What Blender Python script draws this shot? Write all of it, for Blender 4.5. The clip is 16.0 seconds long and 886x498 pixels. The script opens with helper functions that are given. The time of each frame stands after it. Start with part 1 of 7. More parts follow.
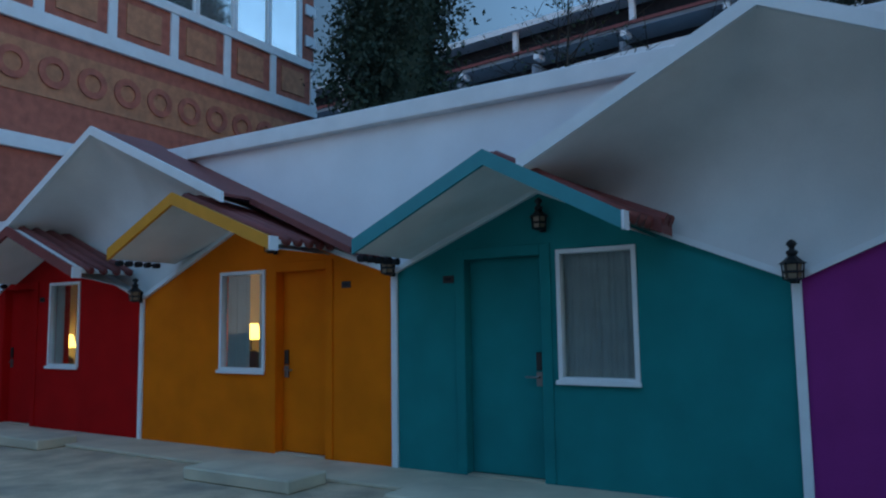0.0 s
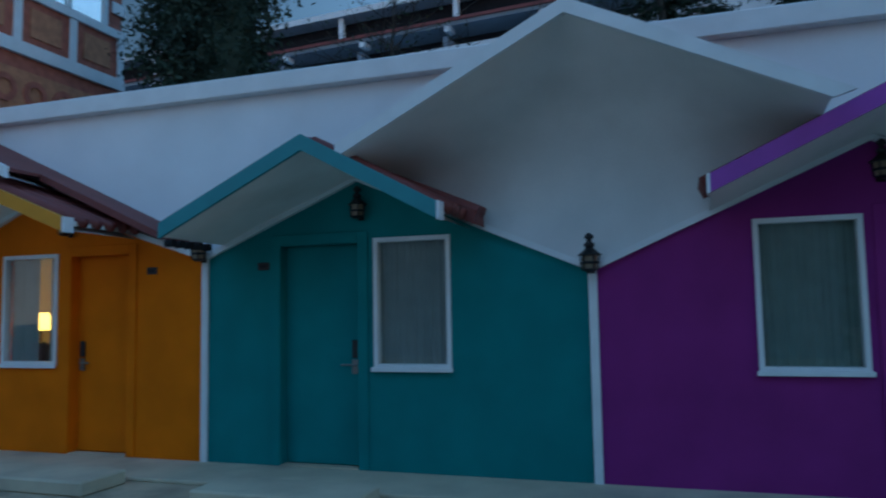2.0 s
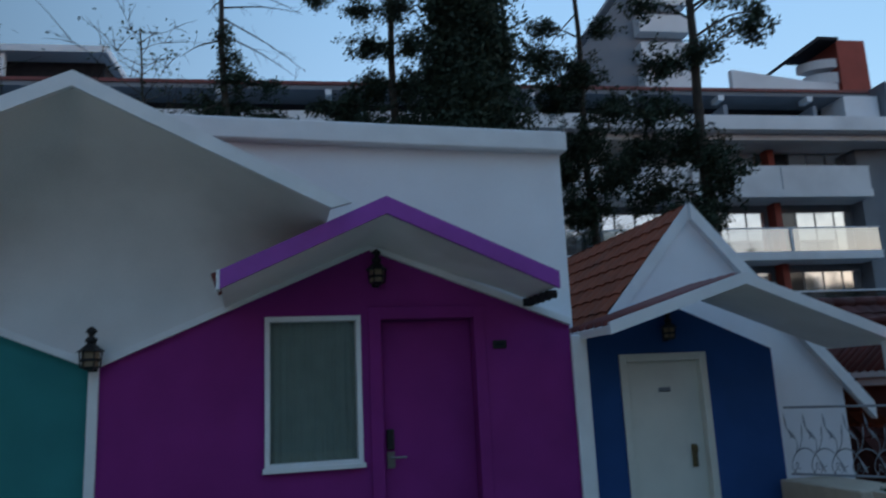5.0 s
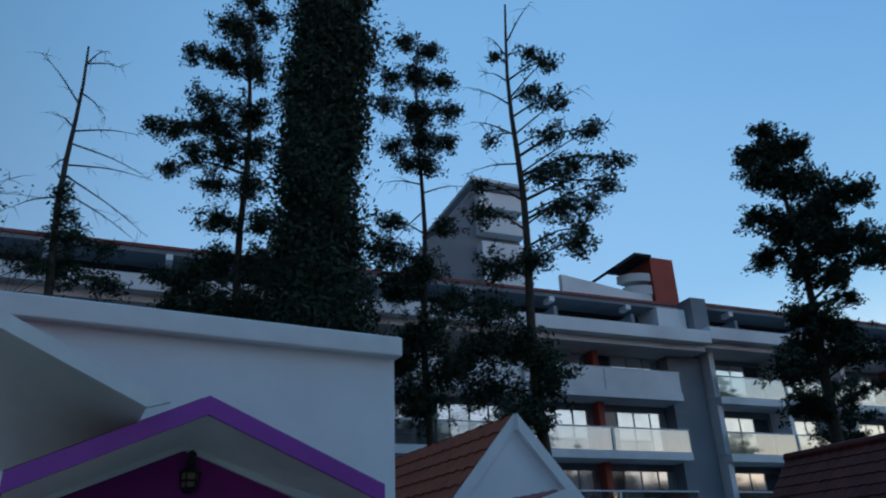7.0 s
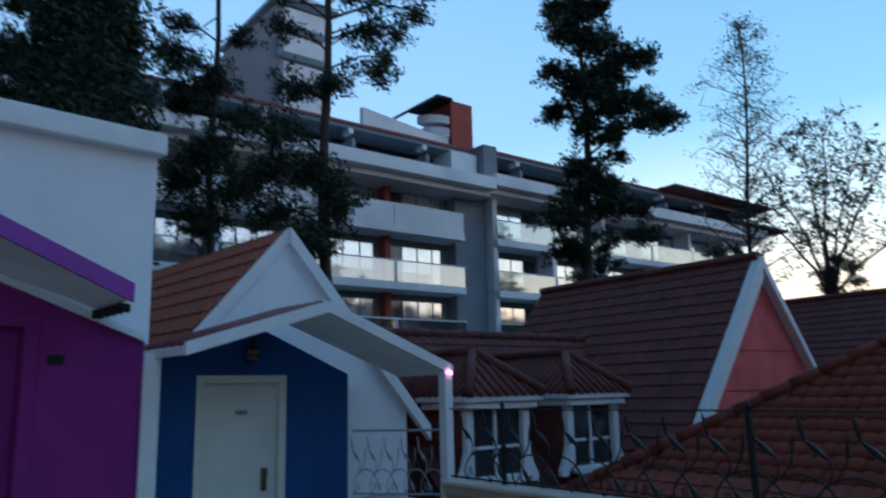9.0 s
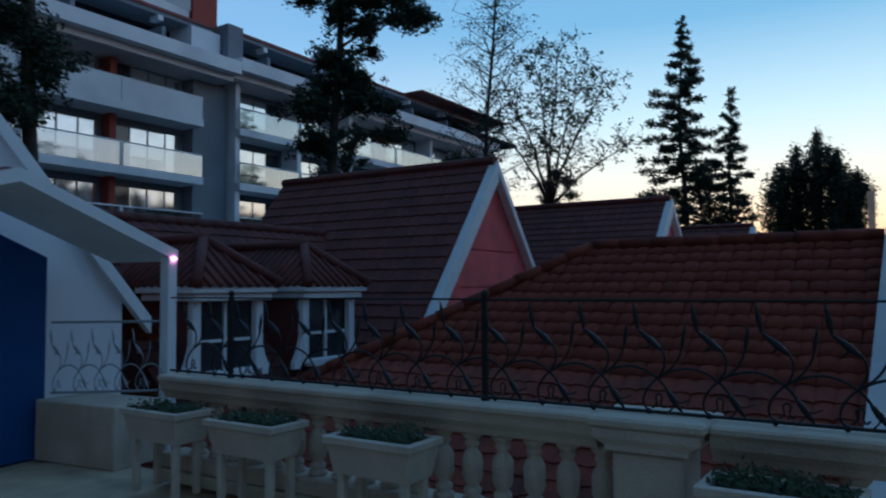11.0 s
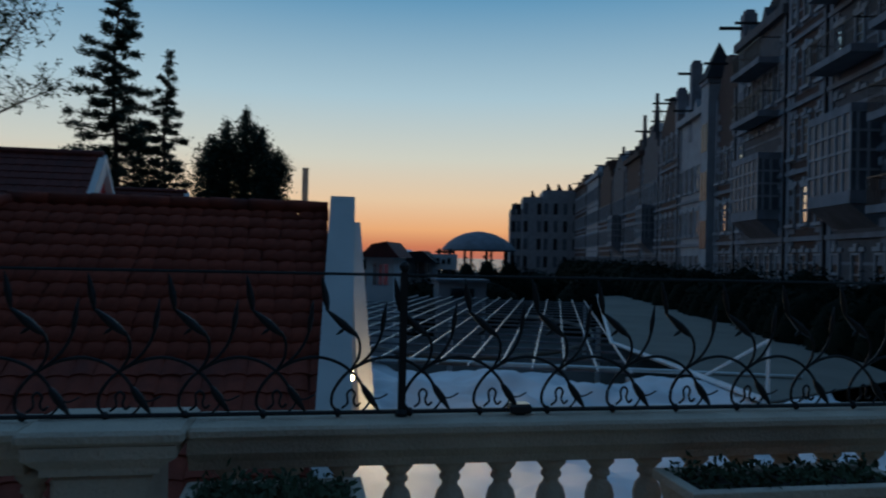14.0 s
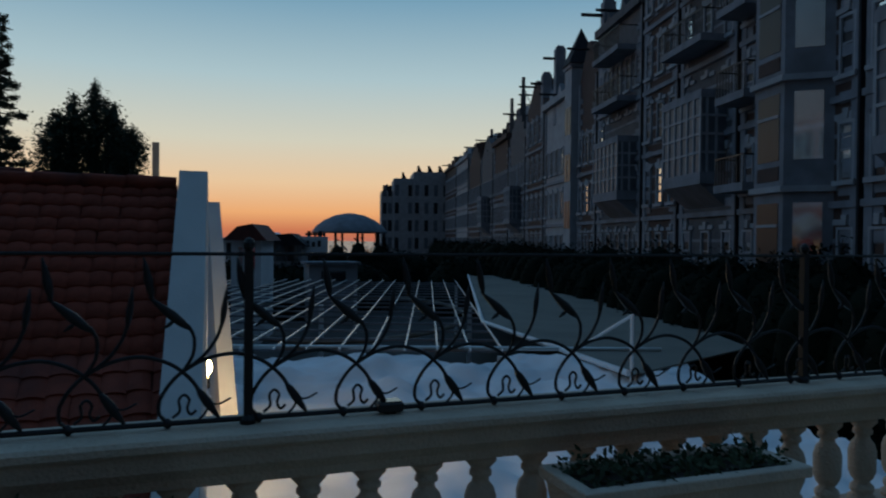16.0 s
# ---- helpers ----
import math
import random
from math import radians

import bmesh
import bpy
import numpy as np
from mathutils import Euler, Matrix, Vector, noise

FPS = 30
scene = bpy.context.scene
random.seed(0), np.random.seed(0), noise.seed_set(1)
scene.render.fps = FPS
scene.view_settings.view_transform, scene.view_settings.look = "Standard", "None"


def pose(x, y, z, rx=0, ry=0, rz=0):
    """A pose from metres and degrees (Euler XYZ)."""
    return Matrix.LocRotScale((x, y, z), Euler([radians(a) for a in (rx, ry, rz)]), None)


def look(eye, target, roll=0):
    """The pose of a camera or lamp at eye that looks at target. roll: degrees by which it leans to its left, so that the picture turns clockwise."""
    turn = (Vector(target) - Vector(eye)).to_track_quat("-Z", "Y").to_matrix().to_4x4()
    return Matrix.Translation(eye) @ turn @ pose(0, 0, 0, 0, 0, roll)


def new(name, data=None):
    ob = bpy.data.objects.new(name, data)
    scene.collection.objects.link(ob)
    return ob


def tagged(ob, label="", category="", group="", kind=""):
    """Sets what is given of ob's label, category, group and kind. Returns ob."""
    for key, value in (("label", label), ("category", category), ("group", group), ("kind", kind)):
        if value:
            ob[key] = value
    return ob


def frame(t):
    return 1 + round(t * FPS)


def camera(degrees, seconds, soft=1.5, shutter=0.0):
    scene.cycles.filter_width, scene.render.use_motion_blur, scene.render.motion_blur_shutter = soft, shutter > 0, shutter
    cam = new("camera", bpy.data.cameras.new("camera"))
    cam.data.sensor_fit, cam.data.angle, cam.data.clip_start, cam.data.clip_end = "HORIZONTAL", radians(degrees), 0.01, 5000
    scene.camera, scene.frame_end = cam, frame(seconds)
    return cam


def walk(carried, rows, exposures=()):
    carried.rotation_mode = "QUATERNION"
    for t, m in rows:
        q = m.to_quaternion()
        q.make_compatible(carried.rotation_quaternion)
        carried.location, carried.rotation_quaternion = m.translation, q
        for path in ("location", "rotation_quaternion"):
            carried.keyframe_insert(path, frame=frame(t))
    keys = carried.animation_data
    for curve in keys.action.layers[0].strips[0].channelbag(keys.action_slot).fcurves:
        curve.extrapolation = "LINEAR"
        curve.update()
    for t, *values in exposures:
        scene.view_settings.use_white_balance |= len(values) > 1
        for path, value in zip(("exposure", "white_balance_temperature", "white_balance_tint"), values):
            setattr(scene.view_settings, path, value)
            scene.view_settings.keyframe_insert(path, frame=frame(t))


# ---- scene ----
cam = camera(62.0, 16.0, soft=2.0, shutter=0.4)
PATH = [
    (0, (0.577, -6.037, 1.433), (-0.474, -4.348, 1.633), -0.8),
    (0.5, (0.538, -6.001, 1.442), (-0.540, -4.322, 1.575), -1),
    (1, (0.557, -6.025, 1.450), (-0.466, -4.309, 1.553), -1.1),
    (1.5, (0.590, -6.033, 1.428), (-0.260, -4.227, 1.555), -0.9),
    (2, (0.620, -6.015, 1.426), (-0.002, -4.121, 1.588), -1),
    (2.5, (0.625, -5.984, 1.426), (0.245, -4.027, 1.593), -1.1),
    (3, (0.707, -5.929, 1.423), (0.538, -3.943, 1.587), -1),
    (3.5, (0.784, -5.912, 1.423), (0.799, -3.918, 1.586), -1.2),
    (4, (0.845, -5.913, 1.414), (1.038, -3.932, 1.607), -1.6),
    (4.5, (0.970, -5.899, 1.423), (1.318, -3.947, 1.689), -2.1),
    (5, (1.021, -5.888, 1.432), (1.521, -3.990, 1.812), -2.7),
    (5.2, (1.029, -5.882, 1.439), (1.588, -4.010, 1.868), -2.9),
    (7.3, (1.045, -6.010, 1.641), (1.939, -4.430, 2.482), -2.8),
    (7.5, (1.062, -6.010, 1.638), (1.981, -4.446, 2.480), -3.4),
    (8, (1.140, -6.006, 1.595), (2.153, -4.442, 2.323), -3),
    (8.5, (1.256, -5.996, 1.519), (2.429, -4.465, 2.049), -2),
    (9, (1.316, -5.905, 1.501), (2.675, -4.488, 1.881), -1.4),
    (9.2, (1.332, -5.861, 1.483), (2.760, -4.500, 1.812), -1.4),
    (11.5, (1.754, -5.554, 1.434), (3.616, -4.828, 1.468), -0.4),
    (12, (1.832, -5.423, 1.438), (3.757, -4.884, 1.401), -0.7),
    (12.5, (1.916, -5.364, 1.426), (3.875, -4.965, 1.365), -0.5),
    (13, (2.067, -5.375, 1.430), (4.062, -5.237, 1.396), -0.1),
    (13.5, (2.178, -5.408, 1.432), (4.165, -5.636, 1.432), 0.7),
    (14, (2.385, -5.356, 1.434), (4.305, -5.913, 1.454), 1.3),
    (14.5, (2.495, -5.296, 1.418), (4.381, -5.964, 1.430), 1.2),
    (15, (2.569, -5.319, 1.409), (4.431, -6.051, 1.424), 1.4),
    (15.5, (2.664, -5.421, 1.425), (4.503, -6.209, 1.433), 1.6),
    (16, (2.776, -5.529, 1.408), (4.571, -6.410, 1.385), 0.6),
]
EXPOSURES = [(0, 1.32, 6450, 12), (1.0, 1.32, 7000, 17), (1.5, 1.25, 6500, 12), (2.0, 1.15, 6200, 8), (2.5, 1.05, 5800, 4), (3.0, 1.15, 6500, 10), (3.5, 1.35, 7800, 19), (4.0, 1.55, 8300, 20), (4.5, 1.52, 8100, 19), (5.0, 1.12, 7700, 17), (7.3, 0.8, 6800, 12), (8.0, 0.8, 6800, 12), (9.0, 1.22, 6800, 13), (11.5, 0.55, 6300, 10), (12.3, 0.36, 6100, 9), (13.0, 0.3, 6000, 9), (13.5, 0.0, 6200, 9), (14.0, -0.06, 6400, 9), (14.5, -0.06, 6600, 9), (16, -0.06, 6900, 9)]
walk(cam, [(r[0], look(*r[1:])) for r in PATH], EXPOSURES)

# ---- dusk sky: blue overhead, a warm band where the sun has set ----
world = bpy.data.worlds.new("dusk")
scene.world = world
world.use_nodes = True
wn, wl = world.node_tree.nodes, world.node_tree.links
SUNSET = (0.975, -0.222, 0.0)


def ramp(nodes, stops):
    r = nodes.new("ShaderNodeValToRGB")
    el = r.color_ramp.elements
    for i, (p, c) in enumerate(stops):
        e = el[i] if i < 2 else el.new(p)
        e.position, e.color = p, (*c, 1)
    return r


tc = wn.new("ShaderNodeTexCoord")
sep = wn.new("ShaderNodeSeparateXYZ")
wl.new(tc.outputs["Generated"], sep.inputs[0])
warm = ramp(wn, [(0.0, (0.50, 0.16, 0.11)), (0.012, (0.62, 0.20, 0.10)), (0.035, (0.85, 0.42, 0.19)), (0.075, (0.82, 0.59, 0.38)),
                 (0.13, (0.65, 0.65, 0.56)), (0.21, (0.41, 0.57, 0.65)), (0.33, (0.13, 0.32, 0.50)), (0.6, (0.06, 0.18, 0.40)), (1.0, (0.05, 0.14, 0.36))])
cool = ramp(wn, [(0.0, (0.62, 0.55, 0.50)), (0.1, (0.41, 0.44, 0.53)), (0.3, (0.165, 0.325, 0.53)), (0.6, (0.10, 0.25, 0.46)), (1.0, (0.07, 0.18, 0.35))])
wl.new(sep.outputs["Z"], warm.inputs[0])
wl.new(sep.outputs["Z"], cool.inputs[0])
dot = wn.new("ShaderNodeVectorMath")
dot.operation = "DOT_PRODUCT"
dot.inputs[1].default_value = SUNSET
wl.new(tc.outputs["Generated"], dot.inputs[0])
side = wn.new("ShaderNodeMapRange")
side.interpolation_type = "SMOOTHSTEP"
side.inputs["From Min"].default_value, side.inputs["From Max"].default_value = 0.35, 0.98
wl.new(dot.outputs["Value"], side.inputs["Value"])
wmix = wn.new("ShaderNodeMix")
wmix.data_type = "RGBA"
wl.new(side.outputs[0], wmix.inputs["Factor"])
wl.new(cool.outputs[0], wmix.inputs["A"])
wl.new(warm.outputs[0], wmix.inputs["B"])
# the sky opposite the sunset is already dim
back = wn.new("ShaderNodeMapRange")
back.interpolation_type = "SMOOTHSTEP"
back.inputs["From Min"].default_value, back.inputs["From Max"].default_value = -1.0, 0.15
back.inputs["To Min"].default_value, back.inputs["To Max"].default_value = 0.09, 1.0
wl.new(dot.outputs["Value"], back.inputs["Value"])
dim = wn.new("ShaderNodeVectorMath")
dim.operation = "SCALE"
wl.new(wmix.outputs["Result"], dim.inputs[0])
wl.new(back.outputs[0], dim.inputs["Scale"])
wl.new(dim.outputs[0], wn["Background"].inputs["Color"])
wn["Background"].inputs["Strength"].default_value = 1.0


# ---- materials ----
def mat(name, color, rough=0.7, metal=0.0, vary=0.15, scale=6.0, bump=0.15, fine=60.0, stain=None, each=0.0, spec=0.5):
    """Base colour with a coarse and a fine variation, and fine relief. stain: a second colour in soft blotches. each: change from piece to piece."""
    m = bpy.data.materials.new(name)
    m.use_nodes = True
    n, l = m.node_tree.nodes, m.node_tree.links
    b = n["Principled BSDF"]
    b.inputs["Roughness"].default_value, b.inputs["Metallic"].default_value = rough, metal
    b.inputs["Specular IOR Level"].default_value = spec
    co = n.new("ShaderNodeTexCoord")
    big, small = n.new("ShaderNodeTexNoise"), n.new("ShaderNodeTexNoise")
    big.inputs["Scale"].default_value, small.inputs["Scale"].default_value = scale, fine
    big.inputs["Detail"].default_value, small.inputs["Detail"].default_value = 5, 3
    for t in (big, small):
        l.new(co.outputs["Object"], t.inputs["Vector"])
    dark, light = tuple(c * (1 - vary) for c in color), tuple(min(1, c * (1 + vary)) for c in color)
    r = ramp(n, [(0.3, dark), (0.7, light)])
    l.new(big.outputs["Fac"], r.inputs[0])
    last = r.outputs[0]
    if stain:
        st = n.new("ShaderNodeTexNoise")
        st.inputs["Scale"].default_value, st.inputs["Detail"].default_value = scale * 0.37, 8
        l.new(co.outputs["Object"], st.inputs["Vector"])
        f = ramp(n, [(0.52, (0, 0, 0)), (0.72, (0.8, 0.8, 0.8))])
        l.new(st.outputs["Fac"], f.inputs[0])
        mx = n.new("ShaderNodeMix")
        mx.data_type = "RGBA"
        l.new(f.outputs[0], mx.inputs["Factor"])
        l.new(last, mx.inputs["A"])
        mx.inputs["B"].default_value = (*stain, 1)
        last = mx.outputs["Result"]
    hsv = n.new("ShaderNodeHueSaturation")
    l.new(last, hsv.inputs["Color"])
    mr = n.new("ShaderNodeMapRange")
    mr.inputs["To Min"].default_value, mr.inputs["To Max"].default_value = 1 - vary * 0.6 - each, 1 + vary * 0.6 + each
    l.new(small.outputs["Fac"], mr.inputs["Value"])
    if each:
        info, ad = n.new("ShaderNodeObjectInfo"), n.new("ShaderNodeMath")
        ad.operation = "MULTIPLY_ADD"
        l.new(info.outputs["Random"], ad.inputs[0])
        ad.inputs[1].default_value, ad.inputs[2].default_value = each * 2, 1 - each
        ml = n.new("ShaderNodeMath")
        ml.operation = "MULTIPLY"
        mr.inputs["To Min"].default_value, mr.inputs["To Max"].default_value = 1 - vary * 0.6, 1 + vary * 0.6
        l.new(ad.outputs[0], ml.inputs[0])
        l.new(mr.outputs[0], ml.inputs[1])
        l.new(ml.outputs[0], hsv.inputs["Value"])
    else:
        l.new(mr.outputs[0], hsv.inputs["Value"])
    l.new(hsv.outputs[0], b.inputs["Base Color"])
    if bump:
        bp = n.new("ShaderNodeBump")
        bp.inputs["Strength"].default_value, bp.inputs["Distance"].default_value = bump, 0.02
        l.new(small.outputs["Fac"], bp.inputs["Height"])
        l.new(bp.outputs[0], b.inputs["Normal"])
    return m


def glow(name, color, strength):
    m = bpy.data.materials.new(name)
    m.use_nodes = True
    b = m.node_tree.nodes["Principled BSDF"]
    b.inputs["Base Color"].default_value = (*color, 1)
    b.inputs["Emission Color"].default_value, b.inputs["Emission Strength"].default_value = (*color, 1), strength
    return m


def glass(name, tint=(1, 1, 1), gloss=0.12):
    m = bpy.data.materials.new(name)
    m.use_nodes = True
    n, l = m.node_tree.nodes, m.node_tree.links
    tr, gl, mx = n.new("ShaderNodeBsdfTransparent"), n.new("ShaderNodeBsdfGlossy"), n.new("ShaderNodeMixShader")
    tr.inputs[0].default_value = (*tint, 1)
    gl.inputs["Roughness"].default_value = 0.03
    mx.inputs[0].default_value = gloss
    l.new(tr.outputs[0], mx.inputs[1])
    l.new(gl.outputs[0], mx.inputs[2])
    l.new(mx.outputs[0], n["Material Output"].inputs["Surface"])
    return m


M = {
    "white": mat("white_render", (0.84, 0.85, 0.88), 0.85, vary=0.05, scale=1.3, fine=90, stain=(0.74, 0.74, 0.76)),
    "white_paint": mat("white_paint", (0.78, 0.79, 0.80), 0.55, vary=0.05, scale=4, bump=0.05),
    "soffit": mat("white_soffit", (0.80, 0.79, 0.77), 0.8, vary=0.06, scale=2, stain=(0.58, 0.55, 0.5)),
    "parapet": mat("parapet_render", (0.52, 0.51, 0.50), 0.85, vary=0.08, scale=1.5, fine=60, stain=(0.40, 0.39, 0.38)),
    "cove": mat("cove_render", (0.74, 0.73, 0.72), 0.85, vary=0.06, scale=2, stain=(0.58, 0.56, 0.54)),
    "red": mat("red_paint", (0.46, 0.003, 0.004), 0.75, vary=0.12, scale=2.2, fine=110, bump=0.25, spec=0.15),
    "orange": mat("orange_paint", (0.78, 0.165, 0.001), 0.75, vary=0.1, scale=2.2, fine=110, bump=0.25, spec=0.15),
    "teal": mat("teal_paint", (0.010, 0.21, 0.21), 0.75, vary=0.1, scale=2.2, fine=110, bump=0.25, spec=0.15),
    "purple": mat("purple_paint", (0.26, 0.028, 0.195), 0.75, vary=0.1, scale=2.2, fine=110, bump=0.25, spec=0.15),
    "blue": mat("blue_paint", (0.012, 0.075, 0.23), 0.75, vary=0.1, scale=2.2, fine=110, bump=0.25, spec=0.15),
    "teal_trim": mat("teal_trim", (0.015, 0.24, 0.27), 0.5, vary=0.08, scale=5, bump=0.05),
    "orange_trim": mat("orange_trim", (0.70, 0.27, 0.01), 0.5, vary=0.08, scale=5, bump=0.05),
    "purple_trim": mat("purple_trim", (0.33, 0.06, 0.38), 0.5, vary=0.08, scale=5, bump=0.05),
    "red_trim": mat("red_trim", (0.5, 0.02, 0.02), 0.5, vary=0.08, scale=5, bump=0.05),
    "maroon": mat("maroon_sheet", (0.20, 0.045, 0.04), 0.6, vary=0.15, scale=3),
    "tile": mat("terracotta_tile", (0.225, 0.047, 0.028), 0.8, vary=0.2, scale=7, fine=80, bump=0.35, stain=(0.1, 0.032, 0.027), each=0.16, spec=0.25),
    "tile_orange": mat("orange_clay_tile", (0.33, 0.07, 0.03), 0.8, vary=0.18, scale=7, fine=80, bump=0.3, stain=(0.24, 0.07, 0.04)),
    "tile_far": mat("terracotta_sheet", (0.14, 0.031, 0.024), 0.8, vary=0.25, scale=3, fine=40, bump=0.2, stain=(0.06, 0.022, 0.02)),
    "stone": mat("cream_stone", (0.60, 0.475, 0.37), 0.85, vary=0.13, scale=4, fine=70, bump=0.5, stain=(0.45, 0.34, 0.25)),
    "planter": mat("planter_plastic", (0.62, 0.50, 0.40), 0.75, vary=0.12, scale=5, fine=80, bump=0.4, stain=(0.46, 0.37, 0.29)),
    "iron": mat("black_iron", (0.015, 0.015, 0.017), 0.5, 0.3, vary=0.2, scale=20),
    "black": mat("black_plastic", (0.012, 0.012, 0.013), 0.45, vary=0.1),
    "dull_steel": mat("tarnished_steel", (0.24, 0.23, 0.22), 0.42, 0.8, vary=0.12, bump=0.04),
    "mast_steel": mat("weathered_mast_steel", (0.1, 0.1, 0.11), 0.6, 0.3, vary=0.15, bump=0.05),
    "old_brass": mat("dark_old_brass", (0.16, 0.13, 0.07), 0.45, 0.7, vary=0.2, bump=0.05),
    "lantern_glass": mat("cream_lantern_glass", (0.24, 0.18, 0.12), 0.2, vary=0.2, bump=0.02),
    "chrome": mat("brushed_steel", (0.6, 0.58, 0.55), 0.3, 0.9, vary=0.05, bump=0.03),
    "floor": mat("terrace_concrete", (0.54, 0.40, 0.27), 0.85, vary=0.28, scale=2.6, fine=45, bump=0.4, stain=(0.17, 0.15, 0.13)),
    "kerb": mat("beige_concrete", (0.60, 0.50, 0.36), 0.85, vary=0.12, scale=2.2, fine=70, bump=0.3, stain=(0.30, 0.26, 0.21)),
    "ground": mat("dark_ground", (0.035, 0.034, 0.033), 0.9, vary=0.25, scale=0.3, fine=12),
    "curtain": mat("net_curtain", (0.36, 0.37, 0.36), 0.95, vary=0.08, scale=9, fine=160),
    "curtain_green": mat("green_net_curtain", (0.24, 0.30, 0.27), 0.95, vary=0.08, scale=9, fine=160),
    "door_white": mat("cream_door", (0.66, 0.66, 0.60), 0.5, vary=0.05, scale=3, bump=0.05),
    "brick": mat("red_brick", (0.44, 0.13, 0.085), 0.85, vary=0.2, scale=5, fine=50, bump=0.3),
    "brick_tan": mat("tan_brick", (0.50, 0.21, 0.11), 0.85, vary=0.2, scale=5, fine=50, bump=0.3),
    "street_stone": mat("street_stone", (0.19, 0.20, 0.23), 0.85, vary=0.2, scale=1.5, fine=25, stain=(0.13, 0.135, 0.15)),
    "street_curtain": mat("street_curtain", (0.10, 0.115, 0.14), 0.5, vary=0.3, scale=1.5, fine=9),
    "grey_stone": mat("grey_stone", (0.30, 0.31, 0.335), 0.85, vary=0.15, scale=1.5, fine=25),
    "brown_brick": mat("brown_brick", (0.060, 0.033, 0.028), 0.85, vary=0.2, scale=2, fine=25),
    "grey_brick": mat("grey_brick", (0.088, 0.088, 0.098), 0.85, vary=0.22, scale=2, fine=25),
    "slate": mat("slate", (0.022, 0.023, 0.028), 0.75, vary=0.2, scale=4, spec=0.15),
    "hotel": mat("hotel_render", (0.78, 0.79, 0.81), 0.8, vary=0.06, scale=0.6, fine=20, stain=(0.52, 0.52, 0.54)),
    "hotel_dark": mat("hotel_grey", (0.20, 0.22, 0.25), 0.8, vary=0.12, scale=0.6, fine=20),
    "terracotta_panel": mat("terracotta_panel", (0.34, 0.052, 0.033), 0.7, vary=0.12, scale=1.5),
    "salmon": mat("salmon_boards", (0.80, 0.11, 0.11), 0.7, vary=0.16, scale=2.5, fine=45, bump=0.6),
    "bark": mat("bark", (0.055, 0.042, 0.033), 0.95, vary=0.3, scale=8, fine=40, bump=0.5),
    "needle": mat("conifer_needles", (0.022, 0.040, 0.022), 0.8, vary=0.35, scale=1.5, fine=12, bump=0),
    "leaf": mat("leaves", (0.035, 0.055, 0.025), 0.8, vary=0.35, scale=1.5, fine=12, bump=0),
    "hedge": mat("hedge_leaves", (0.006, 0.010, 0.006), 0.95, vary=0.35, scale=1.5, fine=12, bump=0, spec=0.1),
    "slat": mat("gloss_white_paint", (0.80, 0.81, 0.82), 0.22, vary=0.05, scale=3, bump=0.02, spec=0.8),
    "fabric": mat("white_fabric", (0.84, 0.85, 0.88), 0.7, vary=0.08, scale=1.2, stain=(0.70, 0.71, 0.74)),
    "awning": mat("grey_awning", (0.235, 0.215, 0.185), 0.85, vary=0.08, scale=0.8, stain=(0.18, 0.165, 0.145), spec=0.2),
    "soil": mat("soil", (0.03, 0.022, 0.016), 0.95, vary=0.3, scale=12),
    "glass": glass("window_glass", (0.9, 0.93, 0.92), 0.07),
    "balcony_glass": glass("balcony_glass", (0.75, 0.8, 0.8), 0.4),
    "mirror_glass": mat("coated_glass", (0.80, 0.81, 0.80), 0.06, 0.85, vary=0.1, scale=1.2, bump=0),
    "street_glass": mat("street_glass", (0.02, 0.024, 0.03), 0.4, 0.0, vary=0.15, scale=0.7, bump=0, spec=0.2),
    "dark_glass": mat("dark_window_glass", (0.03, 0.035, 0.04), 0.08, 0.0, vary=0.1, bump=0, spec=0.8),
    "sea": mat("sea_water", (0.05, 0.09, 0.12), 0.25, 0.0, vary=0.1, scale=0.02, fine=0.4, bump=0.1),
    "warm_lamp": glow("warm_lamp", (1.0, 0.72, 0.32), 60.0),
    # amber glow that imitates yellow reflections in two cottage windows
    "stand_in_glow": glow("stand_in_glow", (1.0, 0.62, 0.12), 2.2),
    "pink_led": glow("pink_led", (1.0, 0.35, 0.75), 6.0),
}


# ---- builders ----
def tri_prism(bm, pts, axis, a, b):
    """A polygon pushed from a to b along an axis. pts are the two other coordinates, in xyz order."""
    def v(p, h):
        q = list(p)
        q.insert("xyz".index(axis), h)
        return bm.verts.new(q)
    lo, hi = [v(p, a) for p in pts], [v(p, b) for p in pts]
    n = len(pts)
    fs = [bm.faces.new(lo), bm.faces.new(hi[::-1])]
    for i in range(n):
        fs.append(bm.faces.new((lo[i], hi[i], hi[(i + 1) % n], lo[(i + 1) % n])))
    return fs


def box(bm, x0, y0, z0, x1, y1, z1):
    tri_prism(bm, [(x0, y0), (x1, y0), (x1, y1), (x0, y1)], "z", z0, z1)


def boxes(*bs):
    bm = bmesh.new()
    for b in bs:
        box(bm, *b)
    return bm


def lathe(bm, prof, n=12, at=(0, 0)):
    rings = [[bm.verts.new((at[0] + r * math.cos(2 * math.pi * k / n), at[1] + r * math.sin(2 * math.pi * k / n), z)) for k in range(n)] for r, z in prof]
    for a, b in zip(rings, rings[1:]):
        for k in range(n):
            bm.faces.new((a[k], a[(k + 1) % n], b[(k + 1) % n], b[k]))
    bm.faces.new(rings[0][::-1])
    bm.faces.new(rings[-1])


